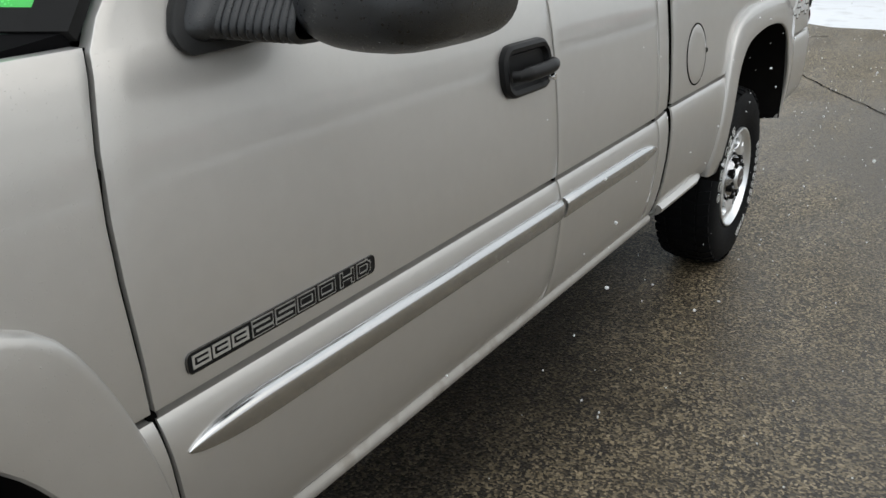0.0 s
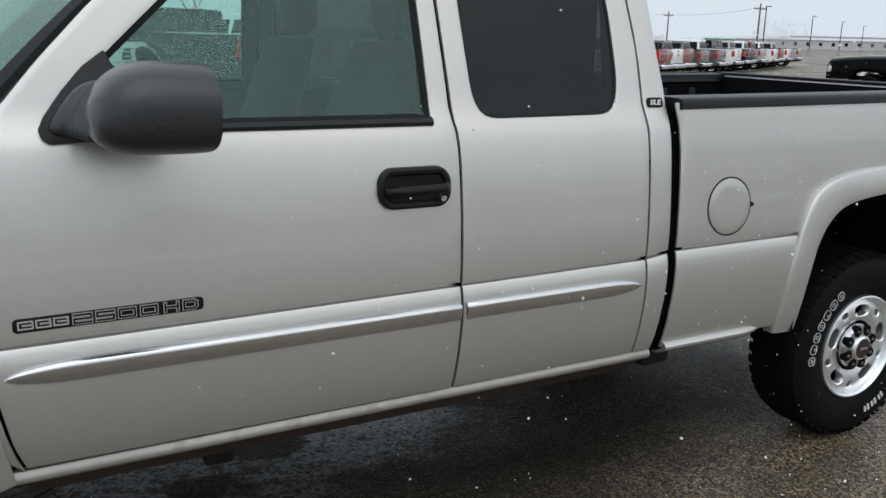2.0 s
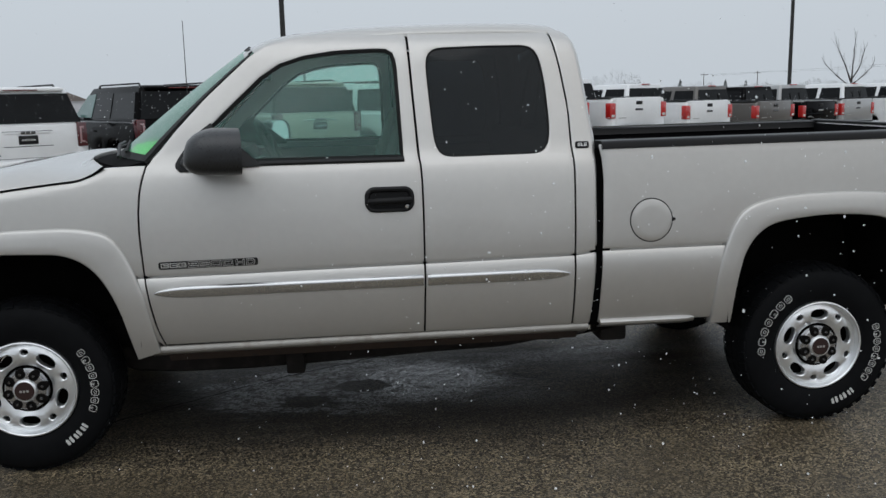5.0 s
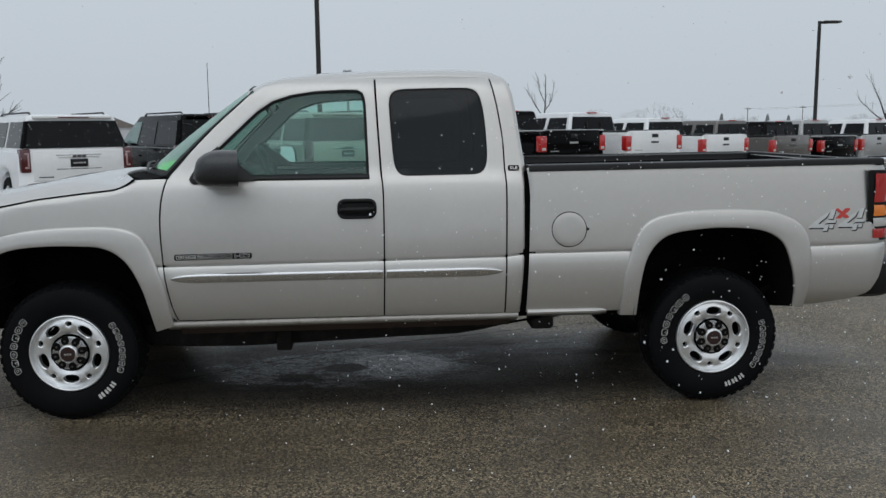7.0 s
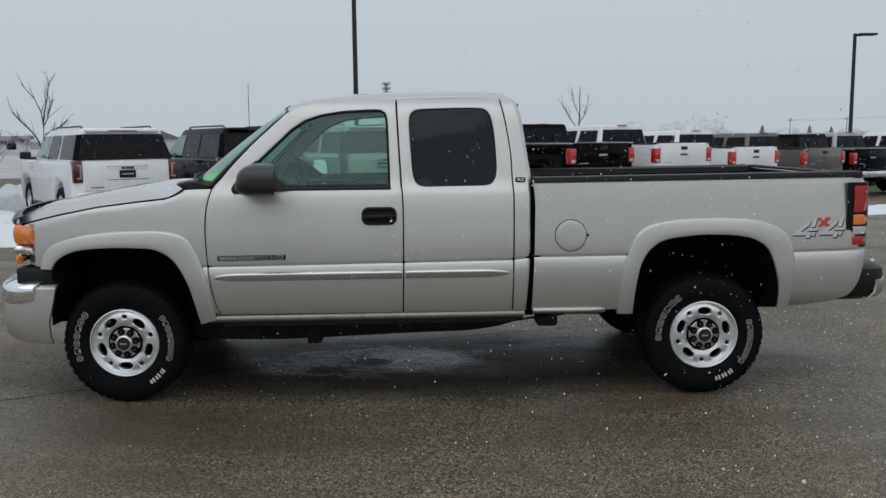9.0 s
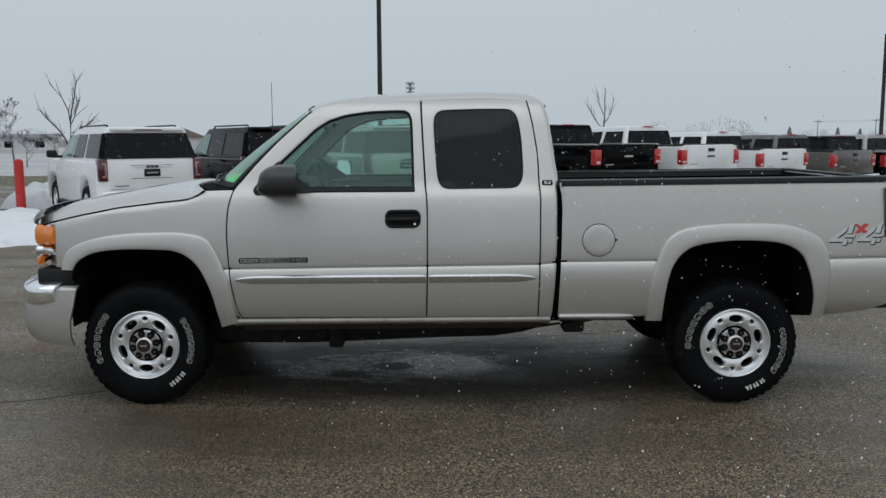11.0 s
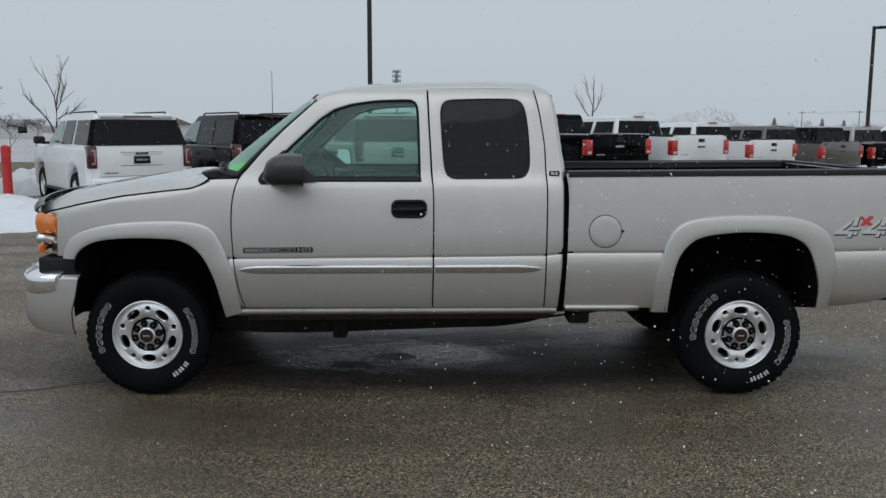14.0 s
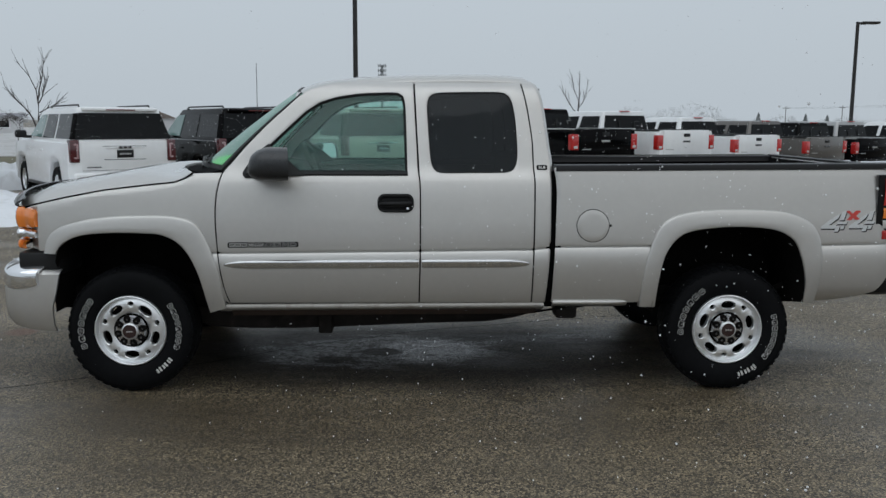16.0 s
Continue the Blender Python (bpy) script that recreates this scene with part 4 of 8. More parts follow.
for flip in (False, True):
    fix = (lambda b: mirrored(b, YC)) if flip else (lambda b: b)
    lamp = part("headlamp", fix(corner_lamp(1.004, 1.130, -0.512, 0.016)), AMBER, truck, "amber corner lens of the headlamp")
    part("chrome_divider", fix(corner_lamp(0.938, 1.002, -0.514, 0.004, 0.013)), CHROME, lamp, "chrome strip between the lamps")
    part("lower_lens", fix(corner_lamp(0.878, 0.933, -0.600, 0.0, 0.005, 0.005)), AMBER, lamp, "amber lower side marker lens")
    bm = grid_bm([[(x, side_y(x, 1.0) + dy, z) for z in (0.874, 0.95, 1.05, 1.128 - 0.1 * max(0.0, -0.56 - x))] for x, dy in ((-0.484, 0.012), (-0.50, 0.012), (-0.516, 0.013), (-0.528, 0.024), (-0.56, 0.055), (-0.60, 0.09), (-0.625, 0.16))])
    bmesh.ops.recalc_face_normals(bm, faces=bm.faces)
    part("lamp_surround", fix(rim_edges(bm, (0.004, 0.01, 0), 0)), PEWTER, truck, "body coloured panel round the corner lamp")
    part("front_filler", fix(box_bm(-0.64, -0.395, 0.050, 0.40, 0.72, 0.866, 0.02)), BLACK_PLASTIC, truck, "black plastic filler above the bumper")
    # bumper wing: body coloured lower wrap with a chrome cap
    path = smooth_line([(-0.392, 0.020), (-0.50, 0.018), (-0.62, 0.030), (-0.70, 0.075), (-0.775, 0.20), (-0.835, 0.45), (-0.87, YC)], 32)
    rows = []
    for k, (x, y) in enumerate(path):
        b = max(0.0, min(1.0, (-0.40 - x) / 0.30))
        low = 0.376 + 0.030 * b ** 1.2
        edge = [v * max(0.0, 1 - k / 6) for v in (-0.052, -0.040, -0.046, -0.048, -0.018, 0.004, 0.006, 0.006)]
        rows.append([(x + 0.06 * b + edge[0], y + 0.08, low), (x + 0.008 * b + edge[1], y + 0.022, low + 0.006), (x - 0.014 * b + edge[2], y + 0.002, low + 0.05), (x - 0.022 * b + edge[3], y - 0.006, 0.53), (x - 0.020 * b + edge[4], y - 0.008, 0.64), (x - 0.004 + edge[5], y, 0.735), (x + 0.01 * min(1, k) + edge[6], y + 0.02, 0.756), (x + (0.05 if k > 2 else 0.0), y + (0.10 if k > 2 else 0.035), 0.760)])
    bm = grid_bm(rows)
    bmesh.ops.recalc_face_normals(bm, faces=bm.faces)
    bump = part("front_bumper", fix(rim_edges(bm, (0, 0.02, 0), 0)), PEWTER, truck, "body coloured front bumper with a chrome cap")
    path = smooth_line([(-0.503, 0.016), (-0.508, 0.012), (-0.54, 0.012), (-0.62, 0.026), (-0.695, 0.070), (-0.77, 0.19), (-0.835, 0.45), (-0.872, YC)], 30)
    rows = []
    for k, (x, y) in enumerate(path):
        f = max(0.0, 1 - k / 4)
        lo = 0.643 + 0.030 * f ** 2
        rows.append([(x + 0.01, y + 0.02, lo), (x - 0.010, y - 0.012, lo + 0.003), (x - 0.014, y - 0.017, lo + 0.012), (x - 0.016, y - 0.019, 0.715), (x - 0.015, y - 0.018, 0.742), (x - 0.008, y - 0.010, 0.758), (x + 0.006, y + 0.010, 0.770), (x + 0.03, y + 0.045, 0.784), (x + 0.06, y + 0.09, 0.794)])
    bm = grid_bm(rows)
    bmesh.ops.recalc_face_normals(bm, faces=bm.faces)
    part("chrome_cap", fix(rim_edges(bm, (0.01, 0.02, 0), 0)), CHROME, bump, "chrome upper bumper section")
part("grille", box_bm(-0.79, -0.70, 0.45, 2 * YC - 0.45, 0.86, 1.10, 0.02), BLACK_PLASTIC, truck, "black grille in the nose")

# rocker panels
def rocker_skin():
    prof = [(0.560, 0.030), (0.554, 0.024), (0.548, 0.0205), (0.542, 0.0195), (0.535, 0.0215), (0.528, 0.029), (0.521, 0.042), (0.512, 0.060)]
    rows = [[(x, y, z - 0.010 * (1 - (x - 0.5) / 2.0)) for z, y in prof] for x in np.linspace(0.555, 2.505, 24)]
    bm = grid_bm(rows)
    bmesh.ops.recalc_face_normals(bm, faces=bm.faces)
    if sum(f.normal.y for f in bm.faces) > 0:
        bmesh.ops.reverse_faces(bm, faces=bm.faces)
    return rim_edges(bm, (0, 0.02, 0), 0)


both(rocker_skin, "rocker_panel", PEWTER_GRIMY)


def rocker_foot():
    rows = [[(x, y, z - 0.010 * (1 - (x - 0.5) / 2.0)) for z, y in ((0.520, 0.046), (0.500, 0.058), (0.480, 0.075), (0.476, 0.12), (0.50, 0.16))] for x in np.linspace(0.62, 2.46, 30)]
    bm = grid_bm(rows)
    bmesh.ops.recalc_face_normals(bm, faces=bm.faces)
    if sum(f.normal.z for f in bm.faces) > 0:
        bmesh.ops.reverse_faces(bm, faces=bm.faces)
    return bm


both(rocker_foot, "rocker_foot", ROCKER_RUST, "rust-brown seam under the rocker panel")

# bed sides
ARCH_R = [(3.178, 0.535), (3.186, 0.66), (3.204, 0.78), (3.234, 0.875), (3.292, 0.952), (3.378, 0.998), (3.552, 1.022), (3.692, 1.025), (3.832, 1.015), (3.925, 0.992), (4.003, 0.938), (4.047, 0.843), (4.076, 0.735), (4.082, 0.65), (4.076, 0.560)]
FLARE_R = [(3.083, 0.535), (3.092, 0.66), (3.108, 0.78), (3.136, 0.893), (3.185, 1.010), (3.254, 1.075), (3.376, 1.110), (3.515, 1.123), (3.655, 1.126), (3.795, 1.124), (3.935, 1.112), (4.030, 1.082), (4.105, 1.042), (4.150, 0.976), (4.175, 0.874), (4.177, 0.756), (4.165, 0.64), (4.150, 0.556)]


def bed_y(x, z):
    back = 0.06 * max(0.0, (x - 4.50) / 0.15) ** 2.5 if x > 4.50 else 0.0
    front = (0.003 + 0.012 * min(1.0, max(0.0, (z - 1.12) / 0.22))) * max(0.0, (2.60 - x) / 0.04) ** 2 if x < 2.60 else 0.0
    low = 0.05 * max(0.0, (0.66 - z) / 0.12) ** 2 if (z < 0.66 and x > 4.05) else 0.0
    return (interp(SIDE, z - rise(x, z)) if z < 0.95 else interp([(0.95, 0.001), (1.05, 0.008), (1.15, 0.017), (1.25, 0.027), (1.33, 0.037), (1.39, 0.048)], z)) + back + front + low


def bedside_skin():
    xs = list(np.concatenate([np.linspace(2.568, 2.62, 6), np.linspace(2.66, 3.08, 10), np.linspace(3.10, 4.15, 44), np.linspace(4.18, 4.642, 20)]))
    def zb(x):
        return interp([(2.56, 0.56), (3.11, 0.56), (3.13, 0.75), (3.17, 0.90), (3.24, 1.01), (3.34, 1.06), (3.5, 1.075), (3.8, 1.075), (3.95, 1.06), (4.06, 1.02), (4.11, 0.93), (4.13, 0.80), (4.135, 0.56), (4.25, 0.565), (4.42, 0.592), (4.53, 0.632), (4.59, 0.71), (4.628, 0.82), (4.645, 0.88)], x)
    def zt(x):
        return interp([(2.56, 1.372), (4.55, 1.388), (4.60, 1.378), (4.642, 1.34)], x)
    bm = column_panel(xs, zb, zt, LEVELS[2:] + [1.35, 1.365], bed_y, 0.007)
    for v in bm.verts:
        if v.co.x < 2.62:
            k = (2.62 - v.co.x) / 0.052
            v.co.x += k * (interp([(0.55, 2.549), (0.75, 2.556), (0.92, 2.565), (1.22, 2.572), (1.30, 2.567), (1.36, 2.556)], v.co.z) - 2.568)
    return bm


near_bed, far_bed = both(bedside_skin, "bedside", PEWTER)
both(flare_skin(FLARE_R, ARCH_R, 56), "rear_wheel_flare", PEWTER)


def bed_sill():
    prof = [(0.580, 0.026), (0.574, 0.008), (0.564, 0.0), (0.553, 0.003), (0.542, 0.018), (0.53, 0.05)]
    rows = [[(x, y + (0.02 if x > 2.95 else 0) * (x - 2.95) / 0.06, z) for z, y in prof] for x in np.linspace(2.556, 3.01, 12)]
    bm = grid_bm(rows)
    bmesh.ops.recalc_face_normals(bm, faces=bm.faces)
    if sum(f.normal.y for f in bm.faces) > 0:
        bmesh.ops.reverse_faces(bm, faces=bm.faces)
    return rim_edges(bm, (0, 0.02, 0), 0)


for side_ob, flip in ((near_bed, False), (far_bed, True)):
    fix = (lambda b: mirrored(b, YC)) if flip else (lambda b: b)
    part("bed_sill", fix(bed_sill()), PEWTER, side_ob)
    # rail cap of black plastic
    rows = [[(x, y, z + 0.008 * (x - 2.57)) for y, z in ((0.046, 1.350), (0.031, 1.354), (0.034, 1.374), (0.044, 1.384), (0.065, 1.387), (0.165, 1.387), (0.178, 1.382), (0.182, 1.35))] for x in np.linspace(2.566, 4.60, 16)]
    bm = grid_bm(rows)
    for end in (2.566, 4.60):
        bm.faces.new([v for v in bm.verts if abs(v.co.x - end) < 1e-4])
    bmesh.ops.recalc_face_normals(bm, faces=bm.faces)
    if flip:
        moved(bm, z=-0.022)
    part("rail_cap", fix(rim_edges(bm, (0, 0.004, -0.006), 0)), HANDLE_BLACK, side_ob, "black plastic bed rail cap")
    part("bed_wall", fix(rim_edges(grid_bm([[(x, 0.17, 1.37), (x, 0.175, 1.25), (x, 0.175, 1.08)] for x in np.linspace(2.60, 4.58, 4)]), (0, -0.02, 0), 0)), LINER, side_ob, "black bed liner wall")
part("bed_floor", box_bm(2.60, 4.58, 0.57, 2 * YC - 0.57, 0.80, 0.85, 0.01), LINER, truck, "black bed liner floor")
front_wall = part("bed_front_wall", box_bm(2.60, 2.63, 0.10, 2 * YC - 0.10, 0.80, 1.375, 0.008), LINER, truck, "black bed liner front wall with ribs")
for k in range(5):
    part("rib", box_bm(2.63, 2.642, 0.25, 2 * YC - 0.25, 1.15 + 0.045 * k, 1.17 + 0.045 * k, 0.004), LINER, front_wall)
for k in range(8):
    for fl, s in ((near_bed, 1), (far_bed, -1)):
        yy = 0.175 if s == 1 else 2 * YC - 0.175
        part("rib", box_bm(2.75 + 0.22 * k, 2.80 + 0.22 * k, yy - 0.003, yy + 0.012 * s if s == 1 else yy + 0.003, 1.09, 1.30, 0.003) if s == 1 else box_bm(2.75 + 0.22 * k, 2.80 + 0.22 * k, yy - 0.012, yy + 0.003, 1.09, 1.30, 0.003), BLACK_PLASTIC, fl)
tailgate = part("tailgate", box_bm(4.565, 4.62, 0.115, 2 * YC - 0.115, 0.87, 1.378, 0.015, 3), PEWTER, truck, "closed pewter tailgate")
part("tailgate_cap", box_bm(4.558, 4.628, 0.12, 2 * YC - 0.12, 1.376, 1.390, 0.006), BLACK_PLASTIC, tailgate, "black plastic tailgate top cap")
part("tailgate_liner", box_bm(4.548, 4.566, 0.18, 2 * YC - 0.18, 0.85, 1.365, 0.006), LINER, tailgate, "black liner inside the tailgate")
part("gate_handle", box_bm(4.618, 4.640, YC - 0.11, YC + 0.11, 1.20, 1.27, 0.012), BLACK_PLASTIC, tailgate)

# fuel flap: a round lid in a fine groove
# black ring set off centre, so the groove's shade shows ahead and above
ring = lathe_bm([(0.0995, 0.006), (0.0995, -0.0016), (0.0955, -0.0018), (0.0955, 0.006)], 56)
def on_side(bm, x, z):
    """Lays a turned part onto the curved bed side."""
    for v in bm.verts:
        v.co = (v.co.x + x, v.co.y + bed_y(v.co.x + x, v.co.z + z), v.co.z + z)
    return bm


fuel = part("fuel_flap", on_side(lathe_bm([(0.0, -0.0022), (0.03, -0.0022), (0.06, -0.0022), (0.090, -0.0022), (0.0935, -0.0012), (0.0945, 0.006)], 48), 2.791, 1.028), PEWTER, truck, "round fuel filler flap")
part("flap_shade_ring", on_side(ring, 2.7885, 1.0295), GAP_BLACK, fuel, "black ring round the flap, painting the groove's shade")
part("flap_notch", moved(lathe_bm([(0.0, -0.002), (0.007, -0.002), (0.009, 0.004)], 12), 2.894, side_y(2.79, 1.02), 1.030), RUBBER, fuel)

# tail lamps and rear bumper
def tail_block(z0, z1, x_in, y_lift, x_side):
    path = smooth_line([(x_side, bed_y(x_side, 1.1) - y_lift), (4.565, bed_y(4.565, 1.1) - y_lift - 0.004), (4.620, 0.030 - y_lift * 0.5), (4.662, 0.075), (4.670, 0.135)], 14)
    rows = []
    for x, y in path:
        rows.append([(x - 0.006, y + 0.02, z0), (x, y + 0.001, z0 + 0.003), (x + 0.001, y - 0.003, (z0 + z1) / 2), (x, y + 0.001, z1 - 0.003), (x - 0.006, y + 0.02, z1)])
    bm = grid_bm(rows)
    bmesh.ops.recalc_face_normals(bm, faces=bm.faces)
    return bm


for flip in (False, True):
    fix = (lambda b: mirrored(b, YC)) if flip else (lambda b: b)
    tail = part("tail_lamp", fix(tail_block(0.932, 1.336, 4.53, 0.004, 4.499)), HANDLE_BLACK, truck, "black tail lamp housing")
    for nm, z0, z1, m_, lb in (("brake_lens", 1.150, 1.318, RED_LENS, "red brake lens"), ("turn_lens", 1.072, 1.140, AMBER, "amber turn lens"), ("reverse_lens", 1.012, 1.066, CLEAR_LENS, "clear reversing lens"), ("lower_red_lens", 0.945, 1.004, RED_LENS, "red lower lens")):
        part(nm, fix(tail_block(z0, z1, 4.55, 0.011, 4.538)), m_, tail, lb)
    bw = smooth_line([(4.535, 0.09), (4.60, 0.062), (4.72, 0.067), (4.805, 0.13), (4.835, 0.30), (4.845, YC)], 22)
    rows = [[(x - 0.06, y + 0.06, 0.585), (x - 0.03, y + 0.02, 0.608), (x - 0.008, y, 0.67), (x + 0.004, y - 0.003, 0.74), (x - 0.002, y + 0.002, 0.785), (x - 0.03, y + 0.04, 0.808), (x - 0.09, y + 0.12, 0.812)] for x, y in bw]
    bm = grid_bm(rows)
    bmesh.ops.recalc_face_normals(bm, faces=bm.faces)
    rb = part("rear_bumper", fix(rim_edges(bm, (-0.01, 0.02, 0), 0)), BLACK_PLASTIC, truck, "black and chrome step rear bumper")
    bw2 = smooth_line([(4.735, 0.072), (4.803, 0.120), (4.840, 0.30), (4.850, YC)], 16)
    bm = grid_bm([[(x - 0.030 if k < 3 else x - 0.008, y + 0.004, 0.604), (x + 0.000, y - 0.006, 0.635), (x + 0.009, y - 0.008, 0.69), (x + 0.006, y - 0.006, 0.745 if k > 2 else 0.715), (x - 0.01, y + 0.01, 0.758 if k > 2 else 0.725)] for k, (x, y) in enumerate(bw2)])
    bmesh.ops.recalc_face_normals(bm, faces=bm.faces)
    part("chrome_face", fix(rim_edges(bm, (-0.01, 0.01, 0), 0)), SILVER, rb, "dull chrome bumper face")

# badges
BZ, BH = 0.916, 0.033
plate = rounded_rect(0.825, BZ, 0.418, BH, 0.010, 4, 0.010)
badge = part("door_badge", fill_bm(plate, -0.003, 0.005, 0.001, lambda x, z: side_y(x, 0.96)), BADGE_BLACK, truck, "slim black badge with silver outlined characters")
yb = side_y(0.8, 0.96) - 0.0040


def stroke_bm(lines, x0, w, h, half, lift):
    """Square cut strokes on the badge; lines run through points between 0 and 1."""
    bm = bmesh.new()
    zc = BZ + 0.010 * (x0 + w / 2 - 0.825)
    for line in lines:
        for (ax, az), (bx, bz) in zip(line, line[1:]):
            p, q = (x0 + ax * w, zc + (az - 0.5) * h), (x0 + bx * w, zc + (bz - 0.5) * h)
            d = Vector((q[0] - p[0], q[1] - p[1])).normalized() * half
            n_ = Vector((-d.y, d.x))
            top = [bm.verts.new((x, yb - lift, z)) for x, z in ((p[0] - d.x + n_.x, p[1] - d.y + n_.y), (q[0] + d.x + n_.x, q[1] + d.y + n_.y), (q[0] + d.x - n_.x, q[1] + d.y - n_.y), (p[0] - d.x - n_.x, p[1] - d.y - n_.y))]
            low = [bm.verts.new((v.co.x, yb + 0.0012, v.co.z)) for v in top]
            bm.faces.new(top)
            for k in range(4):
                bm.faces.new((top[k], top[(k + 1) % 4], low[(k + 1) % 4], low[k]))
            lift += 0.00004
    bmesh.ops.recalc_face_normals(bm, faces=bm.faces)
    return bm


LOOP = [(0, 0), (0, 1), (1, 1), (1, 0), (0, 0)]
GLYPH = {"2": [[(0, 1), (1, 1), (1, 0.5), (0, 0.5), (0, 0), (1, 0)]], "5": [[(1, 1), (0, 1), (0, 0.5), (1, 0.5), (1, 0), (0, 0)]], "0": [LOOP],
         "H": [[(0, 0), (0, 1)], [(1, 0), (1, 1)], [(0, 0.5), (1, 0.5)]], "D": [[(0, 0), (0, 1), (0.8, 1), (1, 0.75), (1, 0.25), (0.8, 0), (0, 0)]]}
GLYPH_X = [("2", 0.743), ("5", 0.792), ("0", 0.841), ("0", 0.890), ("H", 0.944), ("D", 0.988)]
for k in range(3):
    part("badge_shape", stroke_bm([LOOP, [(0.3, 0.5), (1, 0.5)]], 0.628 + 0.0365 * k, 0.029, 0.0165, 0.0020, 0.0), BADGE_METAL, badge, "plain silver emblem shape")
for ch, x in GLYPH_X:
    wide = 0.036 if ch in "25" else (0.034 if ch == "0" else 0.029)
    part("badge_character", stroke_bm(GLYPH[ch], x, wide, 0.0185, 0.0042, 0.0), BADGE_METAL, badge, "raised silver outlined character " + ch, smooth=0)
    part("dark_face", stroke_bm(GLYPH[ch], x, wide, 0.0185, 0.0021, 0.0010), BADGE_BLACK, badge, smooth=0)
bm = grid_bm([[(p[0], side_y(p[0], 0.96) - 0.0040, p[1]), (q[0], side_y(q[0], 0.96) - 0.0040, q[1])] for p, q in zip(plate, inset_loop(plate, 0.0014))], close=True)
bmesh.ops.recalc_face_normals(bm, faces=bm.faces)
part("badge_rim", rim_edges(bm, (0, 0.003, 0), 0), DARK_CHROME, badge)
sle = part("trim_badge", fill_bm(rounded_rect(2.484, 1.373, 0.064, 0.030, 0.009, 4), 0.0, 0.008, 0.0015, lambda x, z: interp(SIDE, z) - 0.004), BADGE_BLACK, truck, "small black badge with silver letters SLE")
part("trim_letters", moved(text_bm("SLE", 0.021, 0.001, 1.1, 0, 0.0007), 2.484, interp(SIDE, 1.373) - 0.0062, 1.373, 1.3), BADGE_BRIGHT, sle, smooth=0)
FOUR = (((0.0, 0.14), (0.03, 0.24), (0.55, 0.70), (0.73, 0.83), (0.64, 0.62), (0.32, 0.31), (0.58, 0.31), (0.53, 0.14)),
        ((0.80, 0.92), (0.97, 0.97), (0.86, 0.53), (0.70, 0.53)),
        ((0.64, 0.46), (0.99, 0.46), (0.95, 0.35), (0.60, 0.35)),
        ((0.58, 0.27), (0.73, 0.27), (0.65, 0.0), (0.50, 0.0)),
        ((0.76, 0.28), (0.89, 0.28), (0.85, 0.11), (0.72, 0.11)))
CROSS = (((0.05, 0.0), (0.36, 0.0), (1.0, 0.86), (0.96, 1.0), (0.70, 1.0)), ((0.0, 0.92), (0.22, 1.0), (0.42, 0.72), (0.95, 0.16), (0.86, 0.04), (0.62, 0.04), (0.38, 0.44)))


def decal_bm(shapes, x, z, w, h, lift, grow=0.0):
    """Flat cut pieces laid on the bed side; their unit outlines fill a w by h box."""
    bm = bmesh.new()
    for k, shape in enumerate(shapes):
        loop = [(x + u * w, z + v * h) for u, v in shape]
        if grow:
            loop = inset_loop(loop, -grow)
        top = [bm.verts.new((px, bed_y(px, pz) - lift - 0.0002 * k, pz)) for px, pz in loop]
        low = [bm.verts.new((v.co.x, v.co.y + lift + 0.001, v.co.z)) for v in top]
        bm.faces.new(top)
        for i in range(len(top)):
            bm.faces.new((top[i], top[(i + 1) % len(top)], low[(i + 1) % len(top)], low[i]))
    bmesh.ops.recalc_face_normals(bm, faces=bm.faces)
    return bm


decal = part("drive_decal", decal_bm(FOUR, 4.163, 0.995, 0.162, 0.128, 0.0034), DECAL, truck, "silver and red 4x4 decal", smooth=0)
part("decal_shadow", decal_bm(FOUR, 4.1665, 0.9905, 0.162, 0.128, 0.0016, 0.0030), BLACK_GLOSS, decal, smooth=0)
part("decal_four", decal_bm(FOUR, 4.333, 0.998, 0.160, 0.128, 0.0034), DECAL, decal, smooth=0)
part("decal_four_shadow", decal_bm(FOUR, 4.3365, 0.9935, 0.160, 0.128, 0.0016, 0.0030), BLACK_GLOSS, decal, smooth=0)
part("decal_cross", decal_bm(CROSS, 4.315, 1.064, 0.088, 0.058, 0.0046), RED_PAINT, decal, "red X between the fours", smooth=0)


# door mirrors
def far_mirror_head(base):
    """The far head, turned in towards the driver."""
    c, u, n_ = Vector((0.985, 2.125, 1.388)), Vector((0.554, 0.832, 0)), Vector((0.832, -0.554, 0.12)).normalized()
    up = n_.cross(u) * -1
    if up.z < 0:
        up = -up
    def ring_at(k, out):
        pts = []
        for a in np.linspace(0, 2 * math.pi, 33)[:-1]:
            ca, sa = math.cos(a), math.sin(a)
            pts.append(tuple(c + u * (0.124 * k * math.copysign(abs(ca) ** 0.55, ca)) + up * (0.082 * k * math.copysign(abs(sa) ** 0.55, sa)) + n_ * out))
        return pts
    rings = [ring_at(0.90, 0.004), ring_at(0.93, 0.012), ring_at(1.0, 0.010), ring_at(1.04, -0.02), ring_at(0.98, -0.06), ring_at(0.75, -0.10), ring_at(0.4, -0.115)]
    bm = grid_bm([[r[i] for r in rings] for i in range(32)], close=True)
    bm.faces.new([bm.verts.new(p) for p in rings[-1]])
    bmesh.ops.remove_doubles(bm, verts=bm.verts, dist=0.0004)
    bmesh.ops.recalc_face_normals(bm, faces=bm.faces)
    part("mirror_head", bm, WET_BLACK, base, "rounded black mirror housing", smooth=50)
    bm = bmesh.new()
    bm.faces.new([bm.verts.new(p) for p in ring_at(0.905, 0.005)])
    part("mirror_glass", bm, MIRROR_GLASS, base, "silvered mirror glass", smooth=0)


